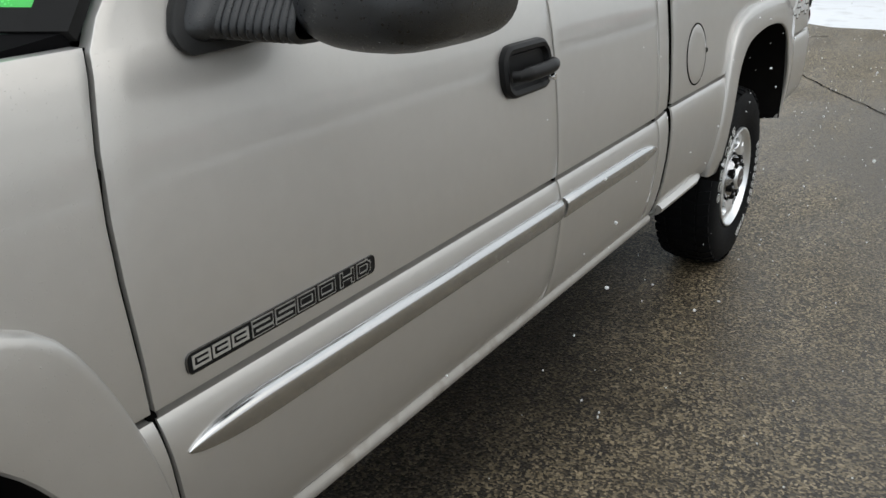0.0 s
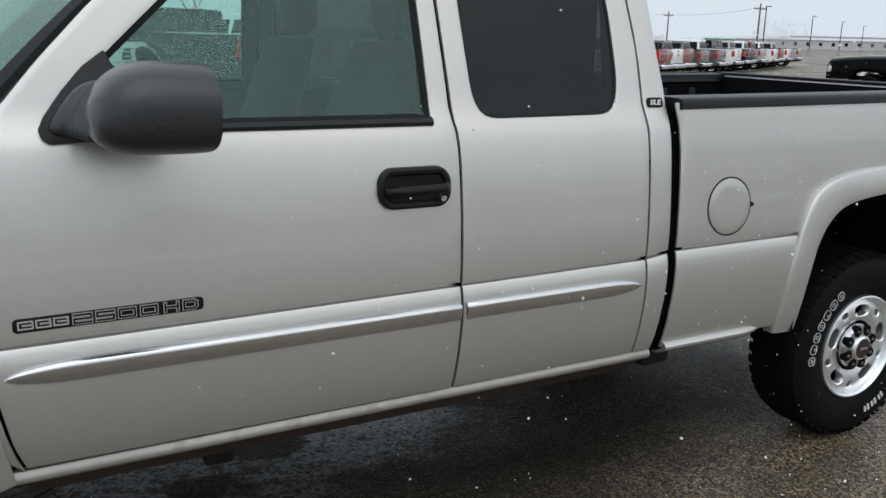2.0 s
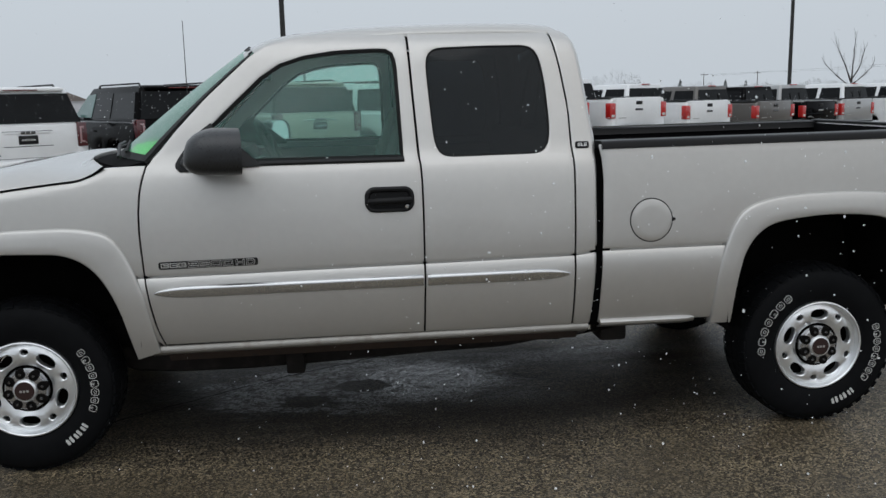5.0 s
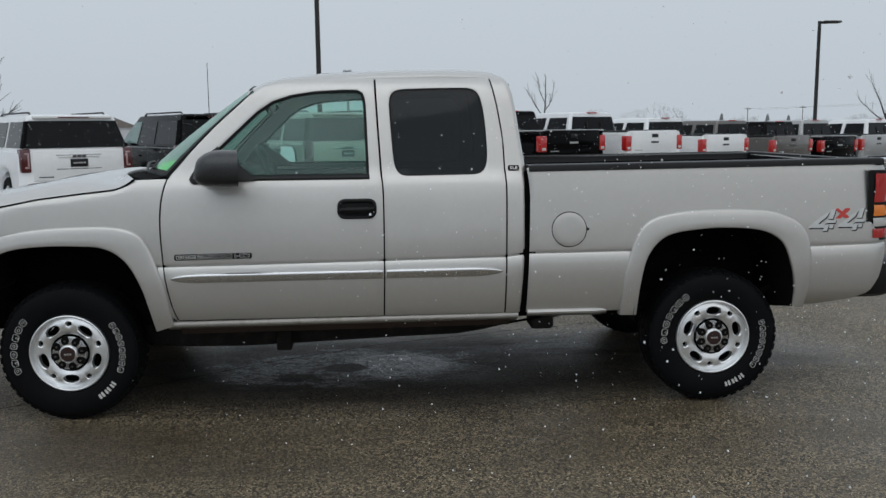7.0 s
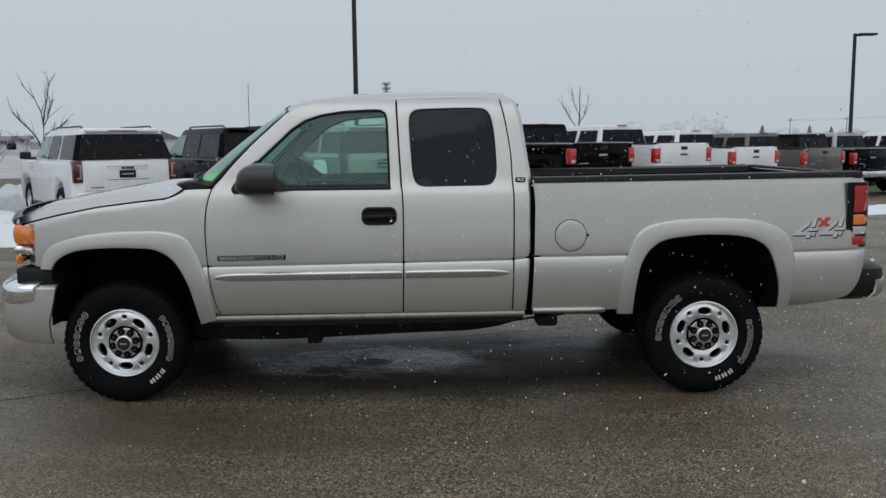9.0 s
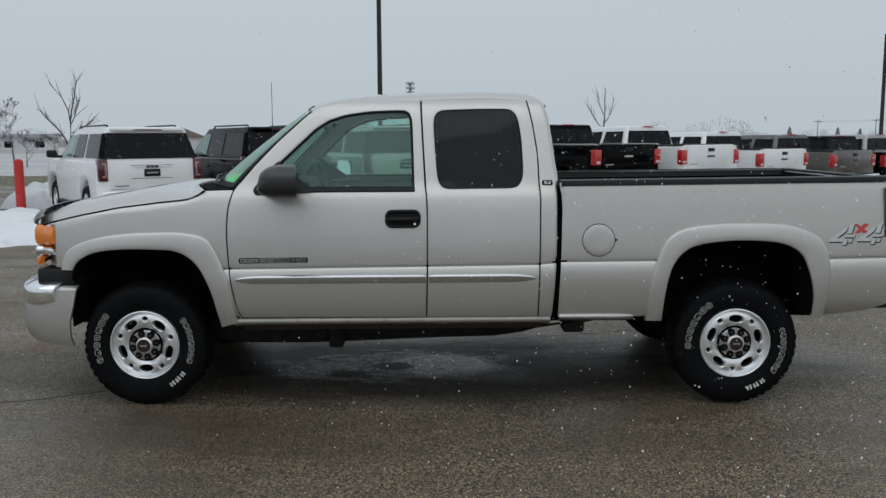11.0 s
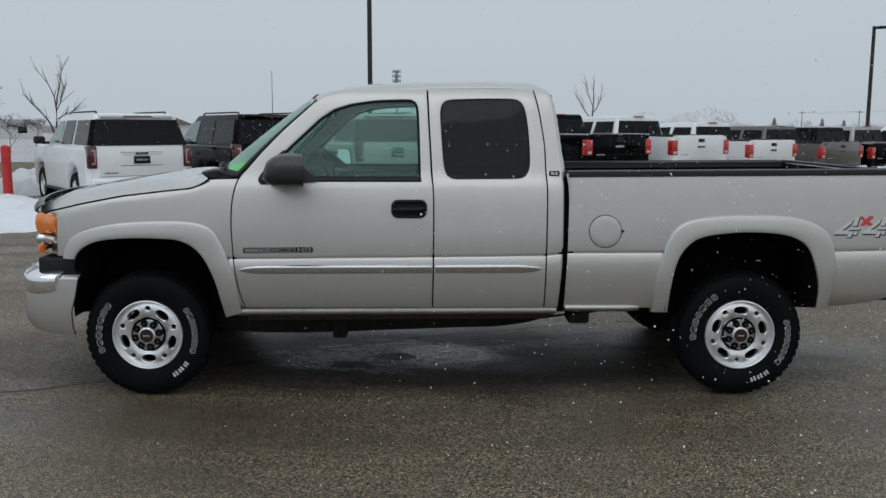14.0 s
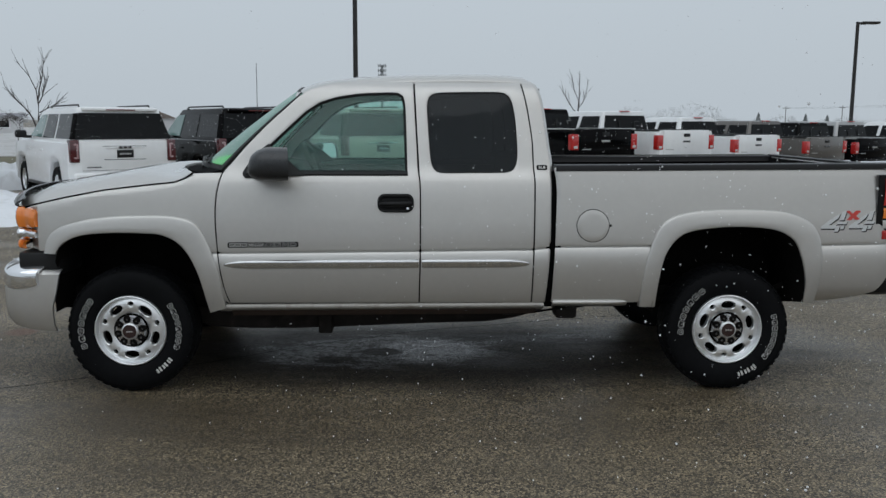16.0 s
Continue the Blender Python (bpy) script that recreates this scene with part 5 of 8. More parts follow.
def mirror_parts(door, flip):
    fix = (lambda b: mirrored(b, YC)) if flip else (lambda b: b)
    sail = [(0.710, 1.320), (0.725, 1.308), (0.80, 1.310), (0.90, 1.315), (1.060, 1.323), (1.062, 1.335), (0.970, 1.412), (0.90, 1.456), (0.872, 1.480), (0.858, 1.511), (0.808, 1.474), (0.758, 1.418), (0.718, 1.364), (0.705, 1.338)]
    base = part("door_mirror", fix(fill_bm(sail, -0.012, 0.03, 0.004, side_y)), BLACK_PLASTIC, truck, "black plastic door mirror on a ribbed arm")
    # moulded foot that swells out of the sail
    def slab(cx, y, cz, w, h, lean, n_=28):
        pts = []
        for a in np.linspace(0, 2 * math.pi, n_ + 1):
            u, v = math.copysign(abs(math.cos(a)) ** 0.55, math.cos(a)), math.copysign(abs(math.sin(a)) ** 0.55, math.sin(a))
            pts.append((cx + w * u + lean * v, y, cz + h * v))
        return pts
    rows = [slab(0.848, 0.075, 1.386, 0.098, 0.068, 0.050), slab(0.848, 0.050, 1.386, 0.096, 0.067, 0.050), slab(0.848, 0.040, 1.386, 0.088, 0.064, 0.048), slab(0.847, 0.032, 1.386, 0.078, 0.061, 0.046), slab(0.847, 0.024, 1.386, 0.040, 0.030, 0.02)]
    bm = grid_bm(rows)
    bmesh.ops.recalc_face_normals(bm, faces=bm.faces)
    part("mirror_foot", fix(bm), WET_BLACK, base, "smooth black moulded mirror foot")
    # ribbed bellows between foot and head
    rows = []
    for k in range(41):
        t = k / 40
        r = (0.93, 1.005, 1.02, 1.005)[k % 4]
        rows.append(slab(0.846 + 0.034 * t, 0.036 - 0.110 * t, 1.385 + 0.004 * t, (0.068 - 0.004 * t) * r, (0.061 + 0.008 * t) * r, 0.040))
    bm = grid_bm(rows)
    bmesh.ops.recalc_face_normals(bm, faces=bm.faces)
    part("bellows", fix(bm), WET_BLACK, base, "ribbed black bellows", smooth=60)
    if flip:
        far_mirror_head(base)
        return
    # head: a rounded shell, blunt at the back where the glass sits
    rows = []
    for k in range(19):
        t = k / 18
        xx = 0.785 + 0.218 * t
        lower = (1 - (1 - min(1, t / 0.55)) ** 2.6) ** 0.42 * (1 - 0.02 * max(0.0, (t - 0.8) / 0.2) ** 2)
        upper = (1 - (1 - min(1, t / 0.62)) ** 2.4) ** 0.45 * (1 - 0.02 * max(0.0, (t - 0.8) / 0.2) ** 2)
        ww = 0.122 * (0.08 + 0.92 * lower)
        ring_pts = []
        for a in np.linspace(0, 2 * math.pi, 41):
            ca, sa = math.cos(a), math.sin(a)
            hh = 0.096 * (0.06 + 0.94 * (upper if sa > 0 else lower))
            yy = -0.158 + ww * math.copysign(abs(ca) ** 0.80, ca)
            zz = 1.402 + 0.004 * (1 - t) ** 2 + hh * math.copysign(abs(sa) ** (0.80 if sa > 0 else 0.60), sa) * (0.98 if sa > 0 else 1.0)
            ring_pts.append((xx + 0.20 * (-0.158 - yy) * t + 0.24 * (zz - 1.402) * (1 - t), yy, zz))
        rows.append(ring_pts)
    last = [(x - 0.012, -0.158 + (y + 0.158) * 0.93, 1.402 + (z - 1.402) * 0.93) for x, y, z in rows[-1]]
    rows.append(last)
    bm = grid_bm(rows)
    bm.faces.new([bm.verts.new(p) for p in rows[0][:-1]])
    bmesh.ops.remove_doubles(bm, verts=bm.verts, dist=0.0004)
    bmesh.ops.recalc_face_normals(bm, faces=bm.faces)
    head = part("mirror_head", fix(bm), WET_BLACK, base, "rounded black mirror housing", smooth=50)
    bm = bmesh.new()
    face = last[:-1]
    bm.faces.new([bm.verts.new(p) for p in face])
    part("mirror_glass", fix(bm), MIRROR_GLASS, base, "silvered mirror glass", smooth=0)


mirror_parts(near_door, False)
mirror_parts(far_door, True)

# antenna on the far fender
part("antenna", tube_bm([(0.46, 1.885, 1.30), (0.46, 1.885, 1.37), (0.46, 1.905, 2.09)], [0.014, 0.004, 0.002], 6), BLACK_PLASTIC, truck, "thin black whip antenna")

# ---------------------------------------------------------------- cabin
part("cab_floor", box_bm(0.55, 2.50, 0.06, 2 * YC - 0.06, 0.50, 0.56, 0.01), DASH, truck)
for y0 in (0.075, 2 * YC - 0.125):
    part("inner_door_panel", box_bm(0.66, 1.74, y0, y0 + 0.05, 0.60, 1.30, 0.01), DASH, truck, "dark grey inner door panel")
    part("inner_rear_panel", box_bm(1.77, 2.44, y0, y0 + 0.05, 0.60, 1.30, 0.01), DASH, truck)
dash_rows = [[(0.52, y, 1.20), (0.56, y, 1.345), (0.72, y, 1.352), (0.86, y, 1.335), (0.90, y, 1.26), (0.86, y, 1.05), (0.80, y, 0.80)] for y in np.linspace(0.11, 2 * YC - 0.11, 6)]
bm = grid_bm(dash_rows)
bmesh.ops.recalc_face_normals(bm, faces=bm.faces)
part("dashboard", rim_edges(bm, (-0.01, 0, -0.01), 0), DASH, truck, "dark grey moulded dashboard")
part("back_wall", box_bm(2.47, 2.50, 0.10, 2 * YC - 0.10, 0.56, 1.36, 0.01), DASH, truck)
def cab_back():
    """The back of the cab, rounded round from the corner to the rear window."""
    rows = []
    for z in UP:
        x0 = interp(CAB_R, z) - GAP
        y0 = side_y(x0, z) + 0.010
        rows.append([(x0 + 0.030 * math.sin(radians(a)) - 0.004, y0 + 0.06 * (1 - math.cos(radians(a))), z) for a in (0, 20, 40, 60, 90)] + [(x0 + 0.026, YC if z < 1.37 else 0.43, z)])
    bm = grid_bm(rows)
    bmesh.ops.recalc_face_normals(bm, faces=bm.faces)
    if sum(f.normal.x for f in bm.faces) < 0:
        bmesh.ops.reverse_faces(bm, faces=bm.faces)
    return bm


both(cab_back, "cab_back", PEWTER)
part("rear_window", box_bm(2.500, 2.506, 0.42, 2 * YC - 0.42, 1.37, 1.85), GLASS_PRIVACY, truck, "dark cab rear window")
wheel_c = Vector((1.10, 0.52, 1.335))
tilt = Matrix.Rotation(radians(62), 4, "Y")
bm = bmesh.new()
ringp = []
for k in range(33):
    a = 2 * math.pi * k / 32
    ringp.append(wheel_c + tilt @ Vector((0.185 * math.cos(a), 0.185 * math.sin(a), 0)))
tube_bm(ringp, 0.014, 8, bm, cap=False)
for a in (0.0, 2.2, -2.2):
    tube_bm([wheel_c + tilt @ Vector((0, 0, -0.02)), wheel_c + tilt @ Vector((0.18 * math.cos(a), 0.18 * math.sin(a), 0))], 0.016, 6, bm)
tube_bm([wheel_c + Vector((-0.02, 0, -0.01)), wheel_c + Vector((-0.22, 0, -0.09))], 0.035, 8, bm)
part("steering_wheel", bm, BLACK_PLASTIC, truck, "dark steering wheel")


def seat(y):
    s = part("front_seat", box_bm(1.10, 1.62, y - 0.24, y + 0.24, 0.80, 0.98, 0.06, 4), SEAT_CLOTH, truck, "grey cloth front seat with a head restraint")
    rows = []
    for k in range(9):
        t = k / 8
        w = 0.235 - 0.05 * t ** 3
        cx, cz = 1.56 + 0.20 * t, 0.94 + 0.60 * t
        rows.append([(cx + dx * (1 - 0.3 * t), y + w * sy, cz) for dx, sy in ((-0.075, -0.8), (-0.05, -1.0), (0.05, -1.0), (0.07, -0.8), (0.07, 0.8), (0.05, 1.0), (-0.05, 1.0), (-0.075, 0.8), (-0.06, 0.0), (-0.075, -0.8))])
    bm = grid_bm(rows)
    bm.faces.new([bm.verts.new(p) for p in rows[-1][:-1]])
    bmesh.ops.remove_doubles(bm, verts=bm.verts, dist=0.0004)
    bmesh.ops.recalc_face_normals(bm, faces=bm.faces)
    part("seat_back", bm, SEAT_CLOTH, s)
    part("head_restraint", box_bm(1.745, 1.835, y - 0.13, y + 0.13, 1.56, 1.74, 0.04, 4), SEAT_CLOTH, s)


seat(0.52)
seat(2 * YC - 0.52)
part("rear_bench", box_bm(1.95, 2.40, 0.20, 2 * YC - 0.20, 0.75, 0.95, 0.05, 3), SEAT_CLOTH, truck, "grey cloth rear bench")
part("rear_bench_back", box_bm(2.34, 2.45, 0.20, 2 * YC - 0.20, 0.92, 1.42, 0.05, 3), SEAT_CLOTH, truck)
part("interior_mirror", box_bm(1.02, 1.05, YC - 0.13, YC + 0.13, 1.70, 1.77, 0.012), BLACK_PLASTIC, truck)


# ---------------------------------------------------------------- wheels
def wheel_well(arch, deep):
    o = smooth_line(arch, 36)
    rows = [[(x, y, z - (0.11 * max(0.0, y) / deep if x > 3.9 and z < 0.60 else 0.0)) for y in (0.045 if x < -0.40 and z < 0.80 else -0.012, 0.06, 0.12, deep)] for x, z in o]
    bm = grid_bm(rows)
    bm.faces.new([bm.verts.new((x, deep, z)) for x, z in o])
    bmesh.ops.recalc_face_normals(bm, faces=bm.faces)
    return bm


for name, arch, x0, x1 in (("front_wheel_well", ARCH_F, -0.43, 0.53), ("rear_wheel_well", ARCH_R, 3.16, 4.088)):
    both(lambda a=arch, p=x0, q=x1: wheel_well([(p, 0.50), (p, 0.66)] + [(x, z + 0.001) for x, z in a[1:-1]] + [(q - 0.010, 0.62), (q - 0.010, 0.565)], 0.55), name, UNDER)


def wheel_at(x, rim_turn, tyre_turn):
    w = new("wheel")
    w.parent = truck
    R = 0.386
    # tyre
    prof = [(0.214, 0.030), (0.222, 0.012), (0.245, 0.002), (0.290, -0.004), (0.325, -0.002), (0.352, 0.006), (0.368, 0.018), (0.377, 0.032), (0.3815, 0.06), (0.383, 0.12), (0.3815, 0.18), (0.377, 0.212), (0.352, 0.236), (0.29, 0.247), (0.222, 0.236), (0.214, 0.22)]
    tyre = part("tyre", lathe_bm(prof, 72), TYRE, w, "black all terrain tyre with white sidewall marks")
    bm = bmesh.new()
    for i in range(44):
        a0 = 2 * math.pi * i / 44
        for y0, y1, off, hgt in ((0.010, 0.052, 0.0, 0.010), (0.062, 0.110, 0.45, 0.009), (0.118, 0.168, 0.15, 0.009), (0.186, 0.234, 0.55, 0.010)):
            a = a0 + off * 2 * math.pi / 44
            wdt = 0.0175
            edge = y0 < 0.02 or y1 > 0.2
            vs = []
            for r in (0.366 if edge else 0.374, R):
                for da, yy in ((-1, y0), (1, y0), (1, y1), (-1, y1)):
                    rr = r - (0.012 if edge and r == R and yy in (0.010, 0.234) else 0)
                    skew = 0.18 * (yy - 0.122) / R * (1 if off < 0.3 else -1)
                    aa = a + da * wdt / R + skew
                    vs.append(bm.verts.new((rr * math.cos(aa), yy, rr * math.sin(aa))))
            for f in ((4, 5, 6, 7), (0, 1, 5, 4), (1, 2, 6, 5), (2, 3, 7, 6), (3, 0, 4, 7)):
                bm.faces.new([vs[k] for k in f])
    bmesh.ops.recalc_face_normals(bm, faces=bm.faces)
    part("tread", bm, TYRE, w, smooth=0)
    # white marks on the sidewall: plain outlined shapes
    def marks(a_from, a_to, count, h, solid):
        pitch = (a_to - a_from) / count
        for k in range(count):
            a = radians(a_from + pitch * (k + 0.5) + tyre_turn)
            wd = radians(pitch) * 0.292 * (0.84 if k % 3 else 0.74)
            bmm = bmesh.new()
            def put(p):
                r = 0.292 + p[1]
                return (r * math.sin(a + p[0] / 0.292), -0.0052, r * math.cos(a + p[0] / 0.292))
            def ring_of(w, hh, cx, cz, thin):
                o = rounded_rect(cx, cz, w, hh, min(w, hh) * 0.38, 3)
                grid_bm([[put(p), put(q)] for p, q in zip(o, inset_loop(o, thin))], close=True, bm=bmm)
            if solid:
                ring_of(wd * 0.34, h, -wd * 0.28, 0, wd * 0.165)
                ring_of(wd * 0.34, h * 0.9, wd * 0.25, 0.001, wd * 0.165)
            else:
                ring_of(wd, h, 0, 0, 0.0022)
                if k % 3 == 1:
                    ring_of(wd * 0.24, h * 0.42, 0, -h * 0.22, 0.0018)
                else:
                    ring_of(wd * 0.42, h * 0.36, 0, 0, 0.0018)
            bmesh.ops.recalc_face_normals(bmm, faces=bmm.faces)
            part("sidewall_mark", rim_edges(bmm, (0, 0.007, 0), 0), TYRE_WHITE, w)
    marks(-113, -47, 7, 0.036, False)
    marks(54, 113, 8, 0.034, False)
    marks(124, 150, 3, 0.030, True)
    # rim: barrel, lip and a face pierced by long and round holes
    def face_y(r):
        return interp([(0.085, 0.046), (0.10, 0.032), (0.125, 0.022), (0.155, 0.019), (0.180, 0.023), (0.190, 0.030), (0.196, 0.031)], r)
    bm = lathe_bm([(0.196, 0.031), (0.200, 0.020), (0.204, 0.008), (0.209, 0.004), (0.2145, 0.006), (0.2165, 0.014), (0.215, 0.03)], 72)
    # alloy barrel coloured near-black, painting the shade behind the rim holes
    part("rim_barrel", lathe_bm([(0.197, 0.045), (0.190, 0.12), (0.185, 0.20)], 48), UNDER, w)
    for s in range(5):
        for centre, half, rx, rz, rc in ((72 * s + 90 - rim_turn, 23.0, 0.043, 0.0235, 0.150), (72 * s + 126 - rim_turn, 13.0, 0.0155, 0.0125, 0.164)):
            n = 24
            rows = []
            for k in range(n):
                t = 2 * math.pi * k / n
                c, q = math.cos(t), math.sin(t)
                m_ = max(abs(c), abs(q))
                oa, orr = centre + half * c / m_, 0.1505 + 0.0455 * q / m_ + 0.001
                er = rc + rz * q
                ea = centre + math.degrees(rx * math.copysign(abs(c) ** 0.85, c) / rc)
                row = []
                for u in (0, 0.5, 0.85, 1.0):
                    aa, r = radians(oa + (ea - oa) * u), orr + (er - orr) * u
                    row.append((r * math.cos(aa), face_y(r) + (0.004 if u == 1 else 0), r * math.sin(aa)))
                aa = radians(ea)
                row.append((er * math.cos(aa), face_y(er) + 0.035, er * math.sin(aa)))
                rows.append(row)
            grid_bm(rows, close=True, bm=bm)
    bmesh.ops.remove_doubles(bm, verts=bm.verts, dist=0.0006)
    bmesh.ops.recalc_face_normals(bm, faces=bm.faces)
    rim = part("rim", bm, ALLOY, w, "polished alloy rim pierced by long and round holes")
    part("brake_disc", lathe_bm([(0.0, 0.10), (0.165, 0.10), (0.165, 0.125), (0.0, 0.125)], 32), UNDER, w)
    bm = lathe_bm([(0.100, 0.050), (0.096, 0.030), (0.091, 0.014), (0.084, 0.006), (0.060, 0.002), (0.050, 0.002)], 40)
    part("hub_cover", bm, HUB_CHROME, w, "chrome hub cover with dark lug nut pockets")
    part("hub_gap", lathe_bm([(0.1075, 0.040), (0.099, 0.046)], 40), UNDER, w)
    for k in range(8):
        a = radians(45 * k + 22.5 - rim_turn)
        cx, cz = 0.0735 * math.cos(a), 0.0735 * math.sin(a)
        pocket = lathe_bm([(0.0, -0.002), (0.0195, -0.0015), (0.0215, 0.001), (0.0215, 0.02)], 18)
        for v in pocket.verts:
            out = v.co.x * math.cos(a) + v.co.z * math.sin(a)
            v.co.x, v.co.z = v.co.x + 0.14 * out * math.cos(a), v.co.z + 0.14 * out * math.sin(a)
        part("lug_pocket", moved(pocket, cx, 0.002, cz), UNDER, w, "dark lug nut pocket")
        nut = lathe_bm([(0.0, -0.007), (0.006, -0.007), (0.0085, -0.004), (0.009, 0.01)], 6)
        part("lug_nut", moved(nut, cx, 0.002, cz), DARK_CHROME, w)
    cap = part("centre_cap", lathe_bm([(0.0, -0.012), (0.042, -0.011), (0.048, -0.008), (0.052, 0.000), (0.055, 0.05)], 32), ALLOY, w, "chrome centre cap")
    part("cap_emblem", lathe_bm([(0.0, -0.0145), (0.040, -0.0132), (0.043, -0.009)], 28), DARK_RED, w, "dark red round emblem")
    for k in (-1, 0, 1):
        bb = box_bm(-0.005 + 0.014 * k, 0.005 + 0.014 * k, -0.0165, -0.014, -0.005, 0.005, 0.001)
        part("emblem_bar", bb, SILVER, w)
    w.matrix_world = Matrix.Translation((x, 0.035, 0.384))
    return w


for xx, rim_turn, tyre_turn in ((0.006, -35, 0), (3.643, 2, 16)):
    near_wheel = wheel_at(xx, rim_turn, tyre_turn)
    copy_thing(near_wheel, Matrix.Translation((xx, 2 * YC - 0.035, 0.384)) @ Matrix.Rotation(math.pi, 4, "Z"))

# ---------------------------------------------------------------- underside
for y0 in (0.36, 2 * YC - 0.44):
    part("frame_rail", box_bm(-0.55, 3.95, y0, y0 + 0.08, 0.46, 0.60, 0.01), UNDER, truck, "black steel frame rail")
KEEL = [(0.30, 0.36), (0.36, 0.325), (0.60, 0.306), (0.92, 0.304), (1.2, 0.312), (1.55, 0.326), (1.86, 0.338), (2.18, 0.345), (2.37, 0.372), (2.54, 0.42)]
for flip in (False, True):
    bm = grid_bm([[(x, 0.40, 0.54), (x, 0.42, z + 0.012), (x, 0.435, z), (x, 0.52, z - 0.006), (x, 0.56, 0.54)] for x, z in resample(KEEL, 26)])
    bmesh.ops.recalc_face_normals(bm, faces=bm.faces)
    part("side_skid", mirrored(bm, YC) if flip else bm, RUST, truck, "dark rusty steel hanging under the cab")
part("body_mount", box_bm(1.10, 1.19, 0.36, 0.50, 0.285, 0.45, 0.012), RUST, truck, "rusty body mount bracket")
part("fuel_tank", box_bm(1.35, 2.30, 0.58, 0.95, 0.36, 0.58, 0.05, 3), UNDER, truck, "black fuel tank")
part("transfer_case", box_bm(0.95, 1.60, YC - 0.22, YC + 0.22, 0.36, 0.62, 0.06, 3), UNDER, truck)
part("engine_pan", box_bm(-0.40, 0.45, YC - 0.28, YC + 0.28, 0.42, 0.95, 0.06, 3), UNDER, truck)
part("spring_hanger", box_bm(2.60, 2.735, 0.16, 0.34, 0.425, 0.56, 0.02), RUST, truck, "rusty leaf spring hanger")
leaf = [(2.66, 0.30, 0.47), (3.0, 0.30, 0.52), (3.4, 0.30, 0.50), (3.645, 0.30, 0.45), (3.95, 0.30, 0.56), (4.10, 0.30, 0.62)]
part("leaf_spring", tube_bm(smooth_line(leaf, 20), 0.022, 6), UNDER, truck)
part("leaf_spring", tube_bm([(x, 2 * YC - y, z) for x, y, z in smooth_line(leaf, 20)], 0.022, 6), UNDER, truck)
part("rear_axle", tube_bm([(3.643, 0.2, 0.384), (3.643, 0.78, 0.384), (3.643, 0.86, 0.384), (3.643, 1.1, 0.384), (3.643, 1.18, 0.384), (3.643, 1.77, 0.384)], [0.05, 0.05, 0.15, 0.15, 0.05, 0.05], 14), UNDER, truck)
part("front_axle", tube_bm([(0.006, 0.2, 0.384), (0.006, 1.77, 0.384)], 0.045, 10), UNDER, truck)
part("brake_cable", tube_bm(smooth_line([(2.28, 0.16, 0.468), (2.36, 0.15, 0.463), (2.44, 0.15, 0.470), (2.66, 0.16, 0.500)], 12), 0.007, 6), UNDER, truck)
part("cable_sleeve", tube_bm([(2.27, 0.16, 0.468), (2.40, 0.15, 0.465)], 0.014, 8), RUBBER, truck)
part("tail_pipe", tube_bm(smooth_line([(2.3, 1.5, 0.48), (3.2, 1.55, 0.47), (3.9, 1.6, 0.56), (4.4, 1.75, 0.52)], 16), 0.04, 10), RUST, truck)
part("spare_tyre", moved(lathe_bm([(0.20, -0.08), (0.30, -0.11), (0.36, -0.08), (0.37, 0.0), (0.36, 0.08), (0.30, 0.11), (0.20, 0.08)], 32, axis="z"), 4.02, YC + 0.1, 0.72), TYRE, truck, "spare tyre slung under the bed")
# black sheet added behind the cab gap in place of its shade
bm = grid_bm([[(x, max(side_y(2.52, z) + 0.006, bed_y(2.60, z)) + 0.010, z) for x in (2.512, 2.55, 2.60)] for z in np.linspace(0.545, 1.350, 18)])
part("gap_filler", rim_edges(bm, (0, 0.25, 0), 0), GAP_BLACK, truck, "black sheet painting the shade between cab and bed")
for y0, y1 in ((0.03, 0.06), (2 * YC - 0.06, 2 * YC - 0.03)):
    for x0, x1 in ((0.53, 0.66), (1.70, 1.80), (2.38, 2.46)):
        part("door_jamb", box_bm(x0, x1, y0, y1, 0.56, 1.20, 0.004), UNDER, truck)

# ---------------------------------------------------------------- ground
def ground_z(x, y):
    """The lot falls away gently behind the parked pickups."""
    return -0.028 * min(10.0, max(0.0, x - 7.0)) * min(1.0, max(0.0, (y - 12.0) / 3.5))


def ground_bm():
    """One sheet, fine near the truck and coarse far off, falling a little beyond the parked rows."""
    def steps():
        near = [k * 0.5 for k in range(-16, 25)]
        far = [30, 45, 70, 110, 180, 320, 600, 1200, 2500]
        return sorted([-f for f in far] + [-22, -15, -10.5] + near + [12.5, 13, 13.5, 14, 14.5, 15, 15.5, 16, 17, 20, 24] + far)
    xs = steps()
    rows = [[(x, y, ground_z(x, y)) for y in xs] for x in xs]
    bm = grid_bm(rows)
    if sum(f.normal.z for f in bm.faces) < 0:
        bmesh.ops.reverse_faces(bm, faces=bm.faces)
    bm.normal_update()
    if sum(f.normal.z for f in bm.faces) < 0:
        bmesh.ops.reverse_faces(bm, faces=bm.faces)
    return bm


tagged(part("ground", ground_bm(), ASPHALT, None, smooth=0), "wet stained brown-grey asphalt parking lot, under-truck shade and sheen painted in", "parking lot", kind="structure")

# ---------------------------------------------------------------- parked vehicles
ROW = Vector((0.855, 0.519, 0))          # along the parking row
HEAD = Vector((-0.519, 0.855, 0))        # the way the parked vehicles face
TURN = math.atan2(HEAD.y, HEAD.x)

